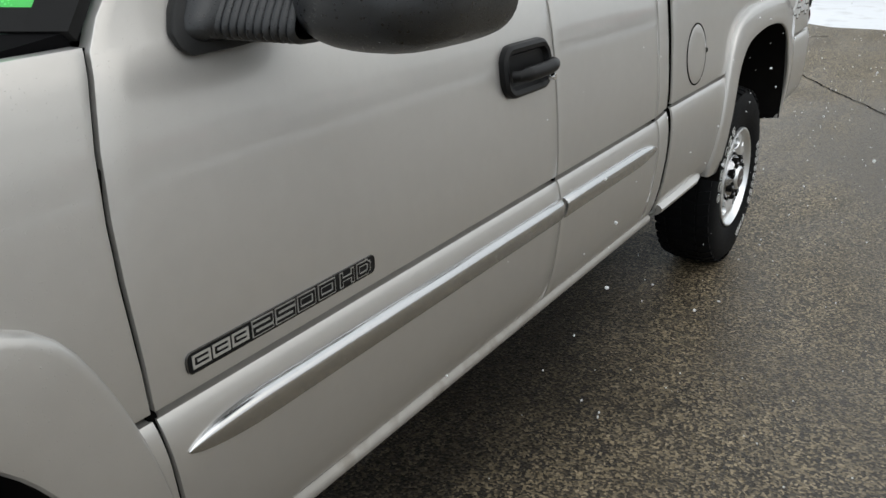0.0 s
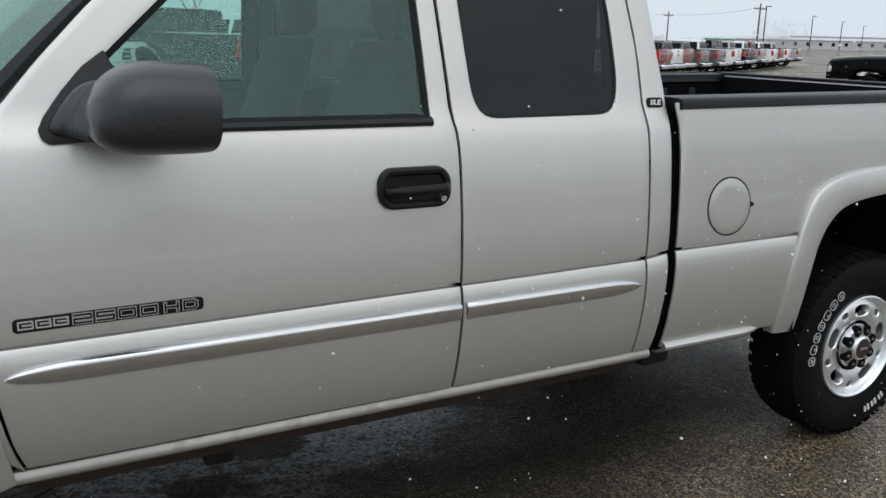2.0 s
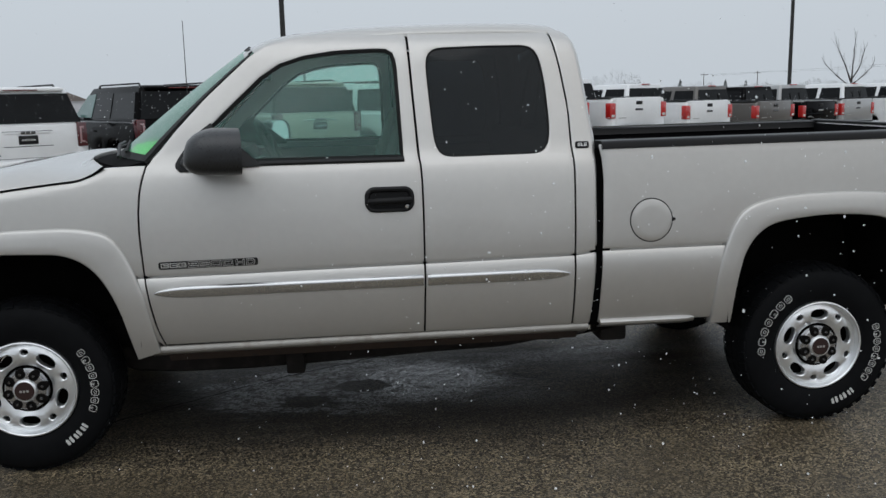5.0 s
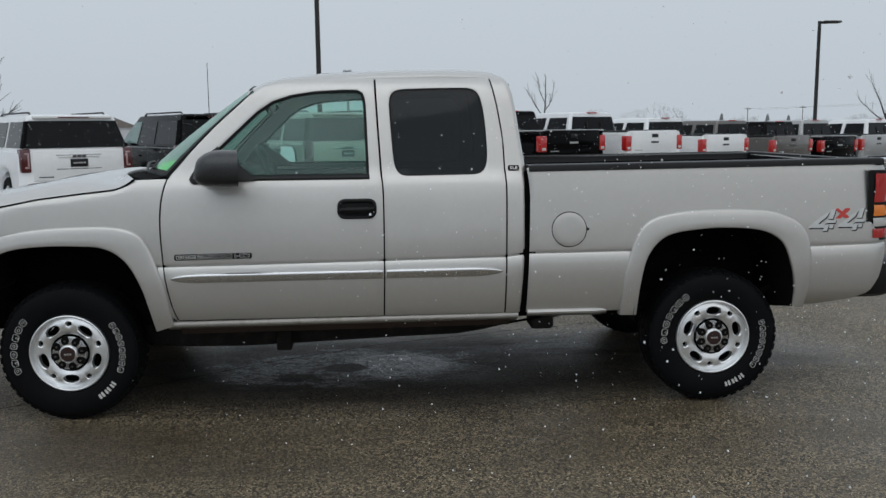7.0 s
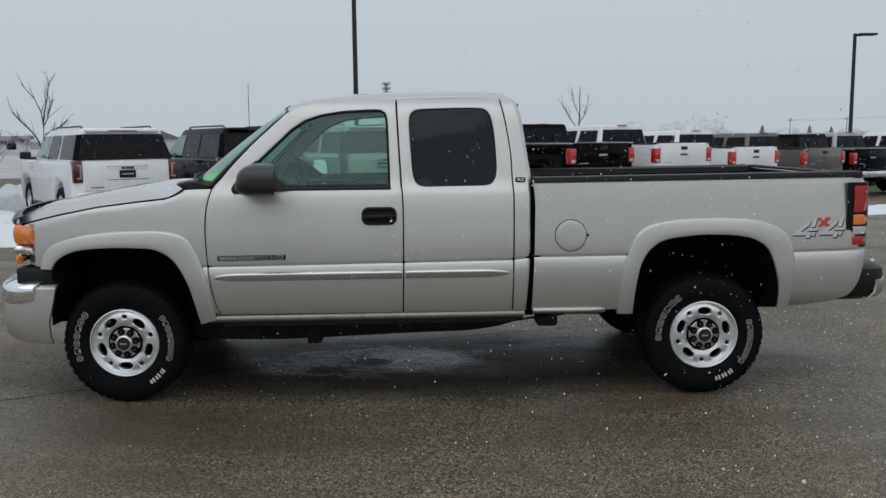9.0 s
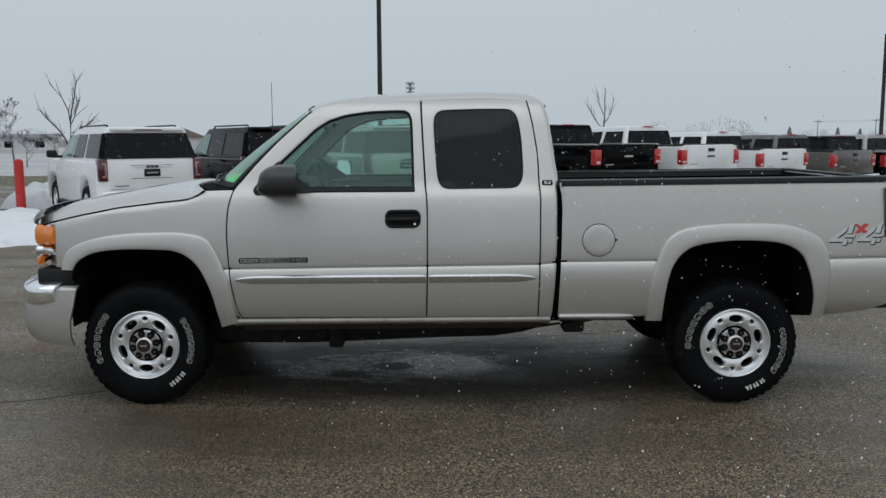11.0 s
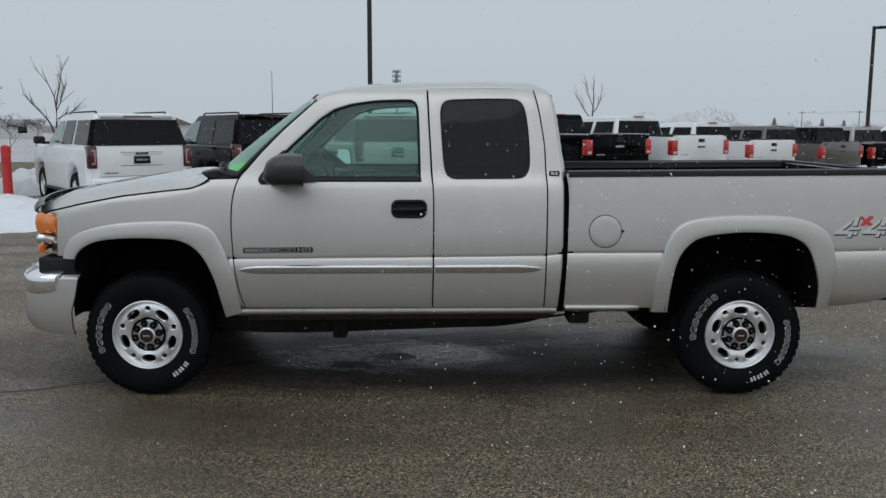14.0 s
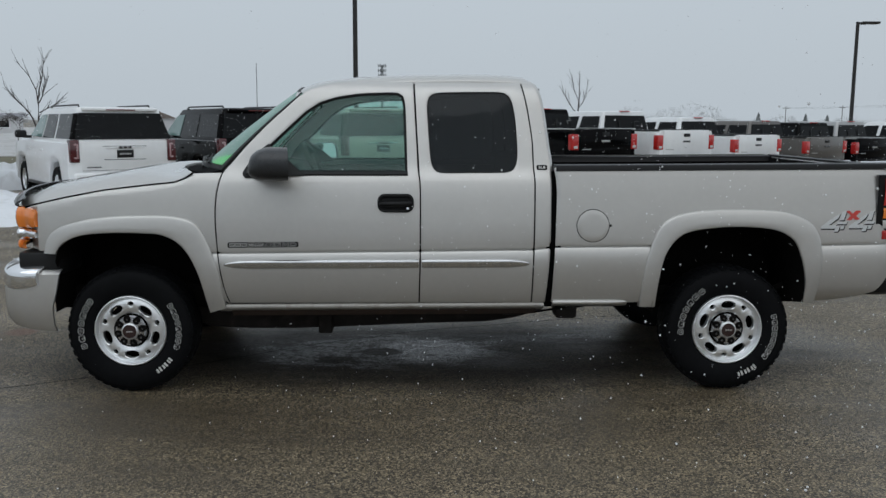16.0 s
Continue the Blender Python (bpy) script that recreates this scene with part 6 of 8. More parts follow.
WHITE_PAINT = mat("white_car_paint", (0.87, 0.88, 0.885), 0.3, 0.0, coat=0.6, vary=0.04, grain=6)
BLACK_PAINT = mat("black_car_paint", (0.003, 0.0031, 0.0035), 0.08, 0.0, spec=0.07, vary=0.3, grain=6)
GREY_PAINT = mat("brown_grey_car_paint", (0.13, 0.12, 0.11), 0.32, 0.3, coat=0.7, vary=0.08, grain=6)
SILVER_PAINT = mat("silver_car_paint", (0.42, 0.42, 0.42), 0.32, 0.4, coat=0.7, vary=0.05, grain=6)
RED_CAR = mat("dark_red_car_paint", (0.20, 0.018, 0.02), 0.3, 0.1, coat=0.7, vary=0.08, grain=6)
BEIGE_PAINT = mat("beige_car_paint", (0.46, 0.43, 0.37), 0.34, 0.3, coat=0.7, vary=0.05, grain=6)
DARK_GLASS = mat("tinted_car_window", (0.008, 0.009, 0.010), 0.08, spec=0.12, vary=0.2, grain=3)
LIT_GLASS = mat("green_car_window", (0.16, 0.26, 0.24), 0.08, spec=0.6, vary=0.2, grain=3)
SUV_LAMP = mat("dark_red_tail_lamp", (0.075, 0.010, 0.014), 0.15, coat=0.8, vary=0.12, grain=30)
SUV_CORE = mat("smoked_pink_lens", (0.42, 0.26, 0.27), 0.15, coat=0.8, vary=0.1, grain=30)
RED_LAMP = mat("red_tail_lamp", (0.50, 0.022, 0.02), 0.18, coat=0.8, vary=0.12, grain=30)


def loft_body(sections, name, material, root, label="", cap=True):
    """sections: (x, half-outline [(y, z), ...]) mirrored across the middle and skinned."""
    rows = []
    for x, half in sections:
        rows.append([(x + (p[2] if len(p) > 2 else 0), p[0], p[1]) for p in half] + [(x + (p[2] if len(p) > 2 else 0), -p[0], p[1]) for p in reversed(half)])
    bm = grid_bm(rows)
    if cap:
        for r in (rows[0], rows[-1]):
            bm.faces.new([bm.verts.new(p) for p in r])
    under = [[r[0], r[-1]] for r in rows]
    grid_bm(under, bm=bm)
    bmesh.ops.remove_doubles(bm, verts=bm.verts, dist=0.0008)
    bmesh.ops.recalc_face_normals(bm, faces=bm.faces)
    return part(name, bm, material, root, label, smooth=32)


def side_panel(pts, y0, z0, y1, z1, lift, name, material, parent, label=""):
    """A pane on a leaning side: (x, z) corners, both sides of the car."""
    made = []
    for s in (1, -1):
        bm = bmesh.new()
        vs = []
        for d in (lift, lift - 0.02):
            vs.append([bm.verts.new((x, s * (y0 + (y1 - y0) * (z - z0) / (z1 - z0) + d), z)) for x, z in pts])
        n = len(pts)
        bm.faces.new(vs[0])
        for i in range(n):
            bm.faces.new((vs[0][i], vs[0][(i + 1) % n], vs[1][(i + 1) % n], vs[1][i]))
        bmesh.ops.recalc_face_normals(bm, faces=bm.faces)
        made.append(part(name, bm, material, parent, label, smooth=0))
    return made


def simple_wheel(root, x, y, r, rim_mat):
    s = 1 if y > 0 else -1
    prof = [(r * 0.60, 0.0), (r * 0.66, 0.012), (r * 0.9, 0.016), (r * 0.98, -0.01), (r, -0.05), (r, -0.20), (r * 0.95, -0.24), (r * 0.6, -0.24)]
    bm = lathe_bm([(a, -s * h if False else s * h) for a, h in prof], 28)
    bmesh.ops.recalc_face_normals(bm, faces=bm.faces)
    w = part("wheel", moved(bm, x, y, r), TYRE, root, "black tyre")
    bm = lathe_bm([(0.0, s * -0.01), (r * 0.20, s * -0.005), (r * 0.24, s * -0.03), (r * 0.5, s * -0.035), (r * 0.58, s * 0.0), (r * 0.62, s * -0.01)], 28)
    part("rim", moved(bm, x, y, r), rim_mat, w)
    for k in range(5):
        a = 2 * math.pi * k / 5 + 0.3
        part("spoke_gap", box_bm(x + r * 0.38 * math.cos(a) - 0.04, x + r * 0.38 * math.cos(a) + 0.04, y - 0.04 if s > 0 else y + 0.032, y - 0.032 if s > 0 else y + 0.04, r + r * 0.38 * math.sin(a) - 0.04, r + r * 0.38 * math.sin(a) + 0.04, 0.003), UNDER, w)


def bars(root, xf, y, z, count, w, h, gap, material, name="emblem_bar"):
    for k in range(count):
        yy = y + (k - (count - 1) / 2) * (w + gap)
        part(name, box_bm(xf - 0.012, xf, yy - w / 2, yy + w / 2, z - h / 2, z + h / 2, 0.003), material, root)


def arch_z(x, sill, wheels, r):
    z = sill
    for wx in wheels:
        d = abs(x - wx)
        if d < r + 0.12:
            z = max(z, sill + (r * 2 + 0.10 - sill) * max(0.0, 1 - (d / (r + 0.12)) ** 3.2) ** 0.5)
    return z


def build_suv(material, label, long=0.0, glass_mat=None):
    """A large sport utility vehicle; x forward from the rear bumper, z up."""
    glass_mat = glass_mat or DARK_GLASS
    root = thing("sport_utility_vehicle", label, "suv", "vehicles parked in the lot")
    L, r = 5.18 + long, 0.39
    wheels = (1.12, 4.07 + long)
    xs = sorted(set([0.0, 0.04, 0.12, 0.3] + [round(v, 3) for w in wheels for v in np.linspace(w - r - 0.12, w + r + 0.12, 17)] + list(np.linspace(1.8, L - 1.75, 6)) + [L - 0.35, L - 0.18, L - 0.08, L]))
    secs = []
    for x in xs:
        end = min(1.0, 0.86 + 0.14 * min(1, x / 0.12) ** 0.5) * min(1.0, 0.80 + 0.20 * min(1, max(0, L - x) / 0.45) ** 0.5)
        w = 1.02 * end
        zb = arch_z(x, 0.34 if 0.2 < x < L - 0.2 else 0.42, wheels, r)
        hood = L - 1.55
        belt = 1.29 if x < hood else 1.29 - 0.12 * ((x - hood) / 1.55) ** 2.0 - (0.10 if x >= L - 0.02 else 0)
        secs.append((x, [(w * 0.93, zb), (w * 0.985, zb + 0.05), (w, max(zb + 0.10, 0.72)), (w * 0.995, max(zb + 0.14, 0.98)), (w * 0.975, max(zb + 0.16, belt - 0.05)), (w * 0.90, max(zb + 0.17, belt)), (w * 0.3, max(zb + 0.18, belt + (0.05 if x > hood else 0.0)))]))
    body = loft_body(secs, "body", material, root)
    zr = 1.86
    def ring(t, z):
        w = 0.935 + (0.76 - 0.935) * t
        x0, x1 = 0.05 + 0.20 * t, L - 1.50 - 0.85 * t
        return [(x0, w * 0.90), (x0 + 0.06, w), (x0 + 0.5, w), (x1 - 0.5, w), (x1 - 0.12, w * 0.97), (x1, w * 0.80)], z
    rows = []
    for t, z in ((0, 1.27), (0.5, 1.58), (0.85, 1.82), (0.95, 1.875), (1.0, 1.895)):
        pts, zz = ring(t, z)
        rows.append([(x, y, zz) for x, y in pts] + [(x, -y, zz) for x, y in reversed(pts)] + [(pts[0][0], pts[0][1], zz)])
    bm = grid_bm(rows)
    top, _ = ring(1.15, 1.86)
    top_row = [(x, y * 0.93, 1.918) for x, y in top] + [(x, -y * 0.93, 1.918) for x, y in reversed(top)]
    grid_bm([rows[-1], top_row + [top_row[0]]], bm=bm)
    bm.faces.new([bm.verts.new(p) for p in top_row])
    bmesh.ops.remove_doubles(bm, verts=bm.verts, dist=0.0008)
    bmesh.ops.recalc_face_normals(bm, faces=bm.faces)
    part("cabin", bm, material, root)
    side = (0.935, 1.27, 0.786, 1.82)
    side_panel([(0.26, 1.32), (0.40, 1.79), (1.36, 1.79), (1.30, 1.32)], *side, 0.008, "quarter_window", glass_mat, root)
    for sd in (1, -1):
        bm = bmesh.new()
        def at(t, z, out):
            w_, x0_ = 0.935 - 0.175 * t, 0.05 + 0.20 * t
            return [bm.verts.new((px - out, sd * (py + out), z)) for px, py in ((x0_ - 0.004, w_ * 0.87), (x0_, w_ * 0.90), (x0_ + 0.06, w_), (x0_ + 0.20, w_))]
        low, top = at(0.09, 1.315, 0.008), at(0.86, 1.80, 0.008)
        back_low, back_top = at(0.09, 1.315, -0.02), at(0.86, 1.80, -0.02)
        for i in range(3):
            bm.faces.new((low[i], low[i + 1], top[i + 1], top[i]))
            bm.faces.new((top[i], top[i + 1], back_top[i + 1], back_top[i]))
            bm.faces.new((low[i + 1], low[i], back_low[i], back_low[i + 1]))
        bm.faces.new((low[0], top[0], back_top[0], back_low[0]))
        bm.faces.new((low[3], back_low[3], back_top[3], top[3]))
        bmesh.ops.recalc_face_normals(bm, faces=bm.faces)
        part("pillar_trim", bm, LINER, root, "dark glossy rear pillar trim", smooth=0)
    side_panel([(1.46, 1.32), (1.50, 1.79), (2.28, 1.79), (2.36, 1.32)], *side, 0.008, "rear_side_window", glass_mat, root)
    side_panel([(2.48, 1.32), (2.42, 1.79), (2.86 + long, 1.77), (3.48 + long, 1.34)], *side, 0.008, "front_side_window", LIT_GLASS, root)
    def end_panel(name, x_low, x_top, w_low, w_top, z_low, z_top, m_, lb="", out=-1):
        bm = bmesh.new()
        a = [(x_low, -w_low, z_low), (x_low, w_low, z_low), (x_top, w_top, z_top), (x_top, -w_top, z_top)]
        v0 = [bm.verts.new(p) for p in a]
        v1 = [bm.verts.new((p[0] - out * 0.025, p[1], p[2])) for p in a]
        bm.faces.new(v0)
        for i in range(4):
            bm.faces.new((v0[i], v0[(i + 1) % 4], v1[(i + 1) % 4], v1[i]))
        bmesh.ops.recalc_face_normals(bm, faces=bm.faces)
        return part(name, bm, m_, root, lb, smooth=0)
    rw = end_panel("rear_window", 0.046, 0.195, 0.885, 0.765, 1.315, 1.805, glass_mat, "dark rear window")
    end_panel("windshield", L - 1.53, L - 2.20, 0.72, 0.66, 1.34, 1.82, glass_mat, out=1)
    part("spoiler", box_bm(0.16, 0.44, -0.70, 0.70, 1.84, 1.90, 0.02), material, root)
    part("brake_strip", box_bm(0.148, 0.165, -0.27, 0.27, 1.855, 1.875, 0.004), mat_once("dark_red_strip"), root)
    for s in (1, -1):
        part("roof_rail", tube_bm([(0.50, 0.66 * s, 1.912), (0.56, 0.66 * s, 1.955), (L - 2.65, 0.66 * s, 1.955), (L - 2.55, 0.66 * s, 1.918)], 0.018, 6), BLACK_PLASTIC, root)
        lamp = part("tail_lamp", box_bm(-0.020, 0.20, s * 0.90 - 0.075, s * 0.90 + 0.075 + 0.02, 0.89, 1.31, 0.02), SUV_LAMP, root, "red tail lamp")
        part("lamp_core", box_bm(-0.030, 0.0, s * 0.865 - 0.016, s * 0.865 + 0.016, 0.96, 1.24, 0.008), SUV_CORE, lamp)
        part("lamp_hook", box_bm(-0.029, 0.0, s * 0.905 - 0.024, s * 0.905 + 0.024, 0.96, 0.995, 0.008), SUV_CORE, lamp)
        part("lamp_hook", box_bm(-0.029, 0.0, s * 0.905 - 0.024, s * 0.905 + 0.024, 1.205, 1.24, 0.008), SUV_CORE, lamp)
        m = part("door_mirror", box_bm(L - 1.82, L - 1.66, s * 1.13 - 0.11, s * 1.13 + 0.11, 1.30, 1.46, 0.04, 3), BLACK_PLASTIC, root)
        part("mirror_arm", box_bm(L - 1.78, L - 1.70, s * 1.0 - 0.08, s * 1.0 + 0.08, 1.29, 1.35, 0.01), BLACK_PLASTIC, m)
        for hx in (2.15, 3.20 + long * 0.6):
            part("door_handle", box_bm(hx - 0.10, hx + 0.10, s * 1.018 - 0.015, s * 1.018 + 0.015, 1.06, 1.09, 0.008), material, root)
        part("side_step", box_bm(1.65, L - 1.75, s * 0.97 - 0.09, s * 0.97 + 0.09, 0.36, 0.42, 0.015), BLACK_PLASTIC, root)
        part("headlamp", box_bm(L - 0.30, L - 0.02, s * 0.78 - 0.14, s * 0.78 + 0.14, 0.84, 1.02, 0.03), CLEAR_LENS, root)
        for wx in wheels:
            simple_wheel(root, wx, s * 0.985, r, ALLOY)
    gate = part("tailgate", box_bm(-0.008, 0.03, -0.80, 0.80, 0.72, 1.285, 0.02), material, root)
    part("chrome_strip", box_bm(-0.024, -0.006, -0.36, 0.36, 1.145, 1.175, 0.006), CHROME if material is not WHITE_PAINT else WHITE_PAINT, gate)
    bars(gate, -0.022, 0, 1.165, 3, 0.07, 0.05, 0.012, DARK_CHROME)
    for z0, z1 in ((0.930, 0.942), (1.182, 1.192)):
        part("gate_fold", box_bm(-0.0125, 0.0, -0.40, 0.40, z0, z1, 0.003), DARK_CHROME if material is WHITE_PAINT else material, gate)
    part("gate_seam", box_bm(-0.0105, 0.0, -0.79, 0.79, 0.735, 0.742), GAP_BLACK, gate)
    plate_ = part("number_plate", box_bm(-0.020, -0.006, -0.155, 0.155, 0.97, 1.115, 0.004), BLACK_PLASTIC, gate, "dark dealer plate with pale bars")
    bars(root, -0.020, 0, 1.04, 5, 0.035, 0.03, 0.01, SILVER, "plate_bar")
    bars(root, -0.010, 0.58, 0.80, 6, 0.035, 0.02, 0.008, DARK_CHROME, "badge_bar")
    bump = part("rear_bumper", box_bm(-0.10, 0.20, -0.95, 0.95, 0.42, 0.70, 0.05, 3), material, root)
    part("bumper_step", box_bm(-0.105, 0.0, -0.70, 0.70, 0.46, 0.56, 0.02), BLACK_PLASTIC, bump)
    part("grille", box_bm(L - 0.04, L + 0.015, -0.62, 0.62, 0.72, 1.02, 0.02), DARK_CHROME, root)
    part("front_bumper", box_bm(L - 0.25, L + 0.06, -0.88, 0.88, 0.38, 0.66, 0.05, 3), material, root)
    part("chassis", box_bm(0.3, L - 0.3, -0.70, 0.70, 0.30, 0.72, 0.03), UNDER, root)
    return root


ONCE = {}


def mat_once(name):
    if name not in ONCE:
        ONCE[name] = mat(name, (0.12, 0.012, 0.012), 0.25, coat=0.5)
    return ONCE[name]


def build_pickup(material, label, dark_top=False):
    """A crew cab pickup; x forward from the tailgate, z up."""
    root = thing("parked_pickup", label, "pickup truck", "vehicles parked in the lot")
    L, r = 5.85, 0.41
    wheels = (1.25, 4.90)
    xs = sorted(set([0.0, 0.03, 0.1, 0.3] + [round(v, 3) for w in wheels for v in np.linspace(w - r - 0.12, w + r + 0.12, 17)] + [1.98, 2.0, 2.02, 2.04, 2.6, 3.2, 3.8, 4.1, L - 0.35, L - 0.15, L - 0.05, L]))
    secs = []
    for x in xs:
        end = min(1.0, 0.93 + 0.07 * min(1, x / 0.1) ** 0.5) * min(1.0, 0.82 + 0.18 * min(1, max(0, L - x) / 0.45) ** 0.5)
        w = 1.00 * end
        zb = arch_z(x, 0.52 if 0.2 < x < L - 0.2 else 0.60, wheels, r)
        hood = L - 1.50
        belt = 1.465 if x < 2.01 else (1.34 if x < hood else 1.34 - 0.09 * ((x - hood) / 1.5) ** 2.0 - (0.08 if x >= L - 0.02 else 0))
        secs.append((x, [(w * 0.95, zb), (w * 0.99, zb + 0.05), (w, max(zb + 0.10, 0.85)), (w * 0.995, max(zb + 0.14, 1.10)), (w * 0.98, max(zb + 0.16, belt - 0.05)), (w * 0.94, max(zb + 0.17, belt)), (w * 0.3, max(zb + 0.18, belt - (0.06 if x < 2.01 else -0.04)))]))
    loft_body(secs, "body", material, root)
    rows = []
    for t, z in ((0, 1.33), (0.5, 1.62), (0.85, 1.86), (0.95, 1.915), (1.0, 1.935)):
        w = 0.93 + (0.73 - 0.93) * t
        x0, x1 = 2.06 + 0.10 * t, 4.45 - 0.85 * t
        pts = [(x0, w * 0.93), (x0 + 0.05, w), (x0 + 0.5, w), (x1 - 0.4, w), (x1 - 0.1, w * 0.97), (x1, w * 0.8)]
        rows.append([(x, y, z) for x, y in pts] + [(x, -y, z) for x, y in reversed(pts)] + [(pts[0][0], pts[0][1], z)])
    bm = grid_bm(rows)
    top_row = [(x + (0.05 if x < 3 else -0.08), y * 0.92, 1.955) for x, y, z in rows[-1][:-1]]
    grid_bm([rows[-1], top_row + [top_row[0]]], bm=bm)
    bm.faces.new([bm.verts.new(p) for p in top_row])
    bmesh.ops.remove_doubles(bm, verts=bm.verts, dist=0.0008)
    bmesh.ops.recalc_face_normals(bm, faces=bm.faces)
    part("cab", bm, material, root)
    side = (0.93, 1.33, 0.76, 1.86)
    side_panel([(2.20, 1.40), (2.26, 1.82), (2.92, 1.82), (2.96, 1.40)], *side, 0.008, "rear_side_window", DARK_GLASS, root)
    side_panel([(3.08, 1.40), (3.06, 1.82), (3.52, 1.81), (4.10, 1.42)], *side, 0.008, "front_side_window", DARK_GLASS, root)
    bm = bmesh.new()
    a = [(2.052, -0.80, 1.41), (2.052, 0.80, 1.41), (2.132, 0.70, 1.84), (2.132, -0.70, 1.84)]
    v0 = [bm.verts.new(p) for p in a]
    v1 = [bm.verts.new((p[0] + 0.03, p[1], p[2])) for p in a]
    bm.faces.new(v0)
    for i in range(4):
        bm.faces.new((v0[i], v0[(i + 1) % 4], v1[(i + 1) % 4], v1[i]))
    bmesh.ops.recalc_face_normals(bm, faces=bm.faces)
    rw = part("rear_window", bm, DARK_GLASS, root, "dark sliding rear window", smooth=0)
    for yy in (-0.26, 0.26):
        part("slider_bar", box_bm(2.055, 2.075, yy - 0.012, yy + 0.012, 1.43, 1.70, 0.003), BLACK_PLASTIC, rw)
    part("windshield", box_bm(4.30, 4.34, -0.74, 0.74, 1.36, 1.50, 0.01), DARK_GLASS, root)
    part("cab_brake_lamp", box_bm(2.12, 2.20, -0.16, 0.16, 1.935, 1.962, 0.01), RED_LAMP, root, "red high brake lamp")
    part("bed_liner", box_bm(0.08, 1.96, -0.84, 0.84, 1.42, 1.437, 0.004), BLACK_PLASTIC, root, "dark bed cover" if dark_top else "dark bed opening")
    for s in (1, -1):
        part("bed_rail", box_bm(0.03, 1.98, s * 0.93 - 0.05, s * 0.93 + 0.05, 1.457, 1.490, 0.01), BLACK_PLASTIC if material is not BLACK_PAINT else SILVER, root)
        lamp = part("tail_lamp", box_bm(-0.018, 0.14, s * 0.905 - 0.095, s * 0.905 + 0.095, 1.01, 1.365, 0.02), RED_LAMP, root, "red tail lamp")
        part("reverse_lens", box_bm(-0.024, 0.0, s * 0.905 - 0.055, s * 0.905 + 0.055, 1.04, 1.10, 0.008), CLEAR_LENS, lamp)
        m = part("door_mirror", box_bm(4.02, 4.16, s * 1.14 - 0.11, s * 1.14 + 0.11, 1.34, 1.54, 0.04, 3), BLACK_PLASTIC, root)
        part("mirror_arm", box_bm(4.05, 4.12, s * 1.0 - 0.08, s * 1.0 + 0.08, 1.36, 1.40, 0.01), BLACK_PLASTIC, m)
        for hx in (2.75, 3.65):
            part("door_handle", box_bm(hx - 0.10, hx + 0.10, s * 1.0 - 0.015, s * 1.0 + 0.015, 1.18, 1.21, 0.008), material, root)
        part("headlamp", box_bm(L - 0.25, L - 0.02, s * 0.78 - 0.14, s * 0.78 + 0.14, 0.95, 1.18, 0.03), CLEAR_LENS, root)
        part("splash_flap", box_bm(0.74, 0.76, s * 0.86 - 0.12, s * 0.86 + 0.12, 0.28, 0.58, 0.005), BLACK_PLASTIC, root)
        for wx in wheels:
            simple_wheel(root, wx, s * 0.965, r, ALLOY)
    gate = part("tailgate", box_bm(-0.014, 0.05, -0.80, 0.80, 0.86, 1.480, 0.018), material, root)
    part("gate_handle", box_bm(-0.024, -0.008, -0.11, 0.11, 1.315, 1.400, 0.008), BLACK_PLASTIC, gate)
    part("emblem", box_bm(-0.024, -0.008, -0.13, 0.13, 1.18, 1.225, 0.012), SILVER if material is BLACK_PAINT else DARK_CHROME, gate, "plain oblong emblem")
    part("gate_step", box_bm(-0.010, 0.03, -0.79, 0.79, 0.885, 0.90, 0.003), BLACK_PLASTIC, gate)
    bars(gate, -0.014, 0.58, 1.02, 6, 0.035, 0.022, 0.008, SILVER, "badge_bar")
    bump = part("rear_bumper", box_bm(-0.22, 0.06, -0.94, 0.94, 0.60, 0.80, 0.035, 3), CHROME, root, "chrome rear bumper")
    part("bumper_pad", box_bm(-0.225, 0.02, -0.55, 0.55, 0.80, 0.822, 0.006), BLACK_PLASTIC, bump)
    part("hitch", box_bm(-0.20, 0.10, -0.05, 0.05, 0.48, 0.58, 0.01), UNDER, root)
    part("grille", box_bm(L - 0.04, L + 0.015, -0.62, 0.62, 0.85, 1.18, 0.02), DARK_CHROME, root)
    part("front_bumper", box_bm(L - 0.25, L + 0.08, -0.90, 0.90, 0.48, 0.76, 0.05, 3), CHROME, root)
    part("chassis", box_bm(0.1, L - 0.3, -0.60, 0.60, 0.42, 0.80, 0.03), UNDER, root)
    part("axle", tube_bm([(1.25, -0.9, 0.41), (1.25, 0.9, 0.41)], 0.07, 8), UNDER, root)
    return root


def park(ob, rear_left, half=0.90, swing=0.0, size=1.0):
    """Stands a vehicle with its left tail lamp over this spot."""
    p = Vector((*rear_left, 0)) + ROW * half
    p.z = ground_z(p.x, p.y)
    ob.matrix_world = Matrix.Translation(p) @ Matrix.Rotation(TURN + radians(swing), 4, "Z") @ Matrix.Scale(size, 4)
    return ob


def along(start, k, step=2.737):
    return (start[0] + ROW.x * step * k, start[1] + ROW.y * step * k)


SUV_ROW, TRUCK_ROW = (-4.52, 10.75), (7.50, 15.6)
white_suv = park(build_suv(WHITE_PAINT, "white sport utility vehicle, dark windows, parked by a snow pile"), along(SUV_ROW, 0), swing=4.2, size=0.98)
black_suv = park(build_suv(BLACK_PAINT, "black sport utility vehicle with glossy paint and dark windows"), along(SUV_ROW, 1), swing=3.0, size=0.985)
beige_suv = park(build_suv(BEIGE_PAINT, "beige sport utility vehicle with tinted windows and roof rails"), along(SUV_ROW, 2))


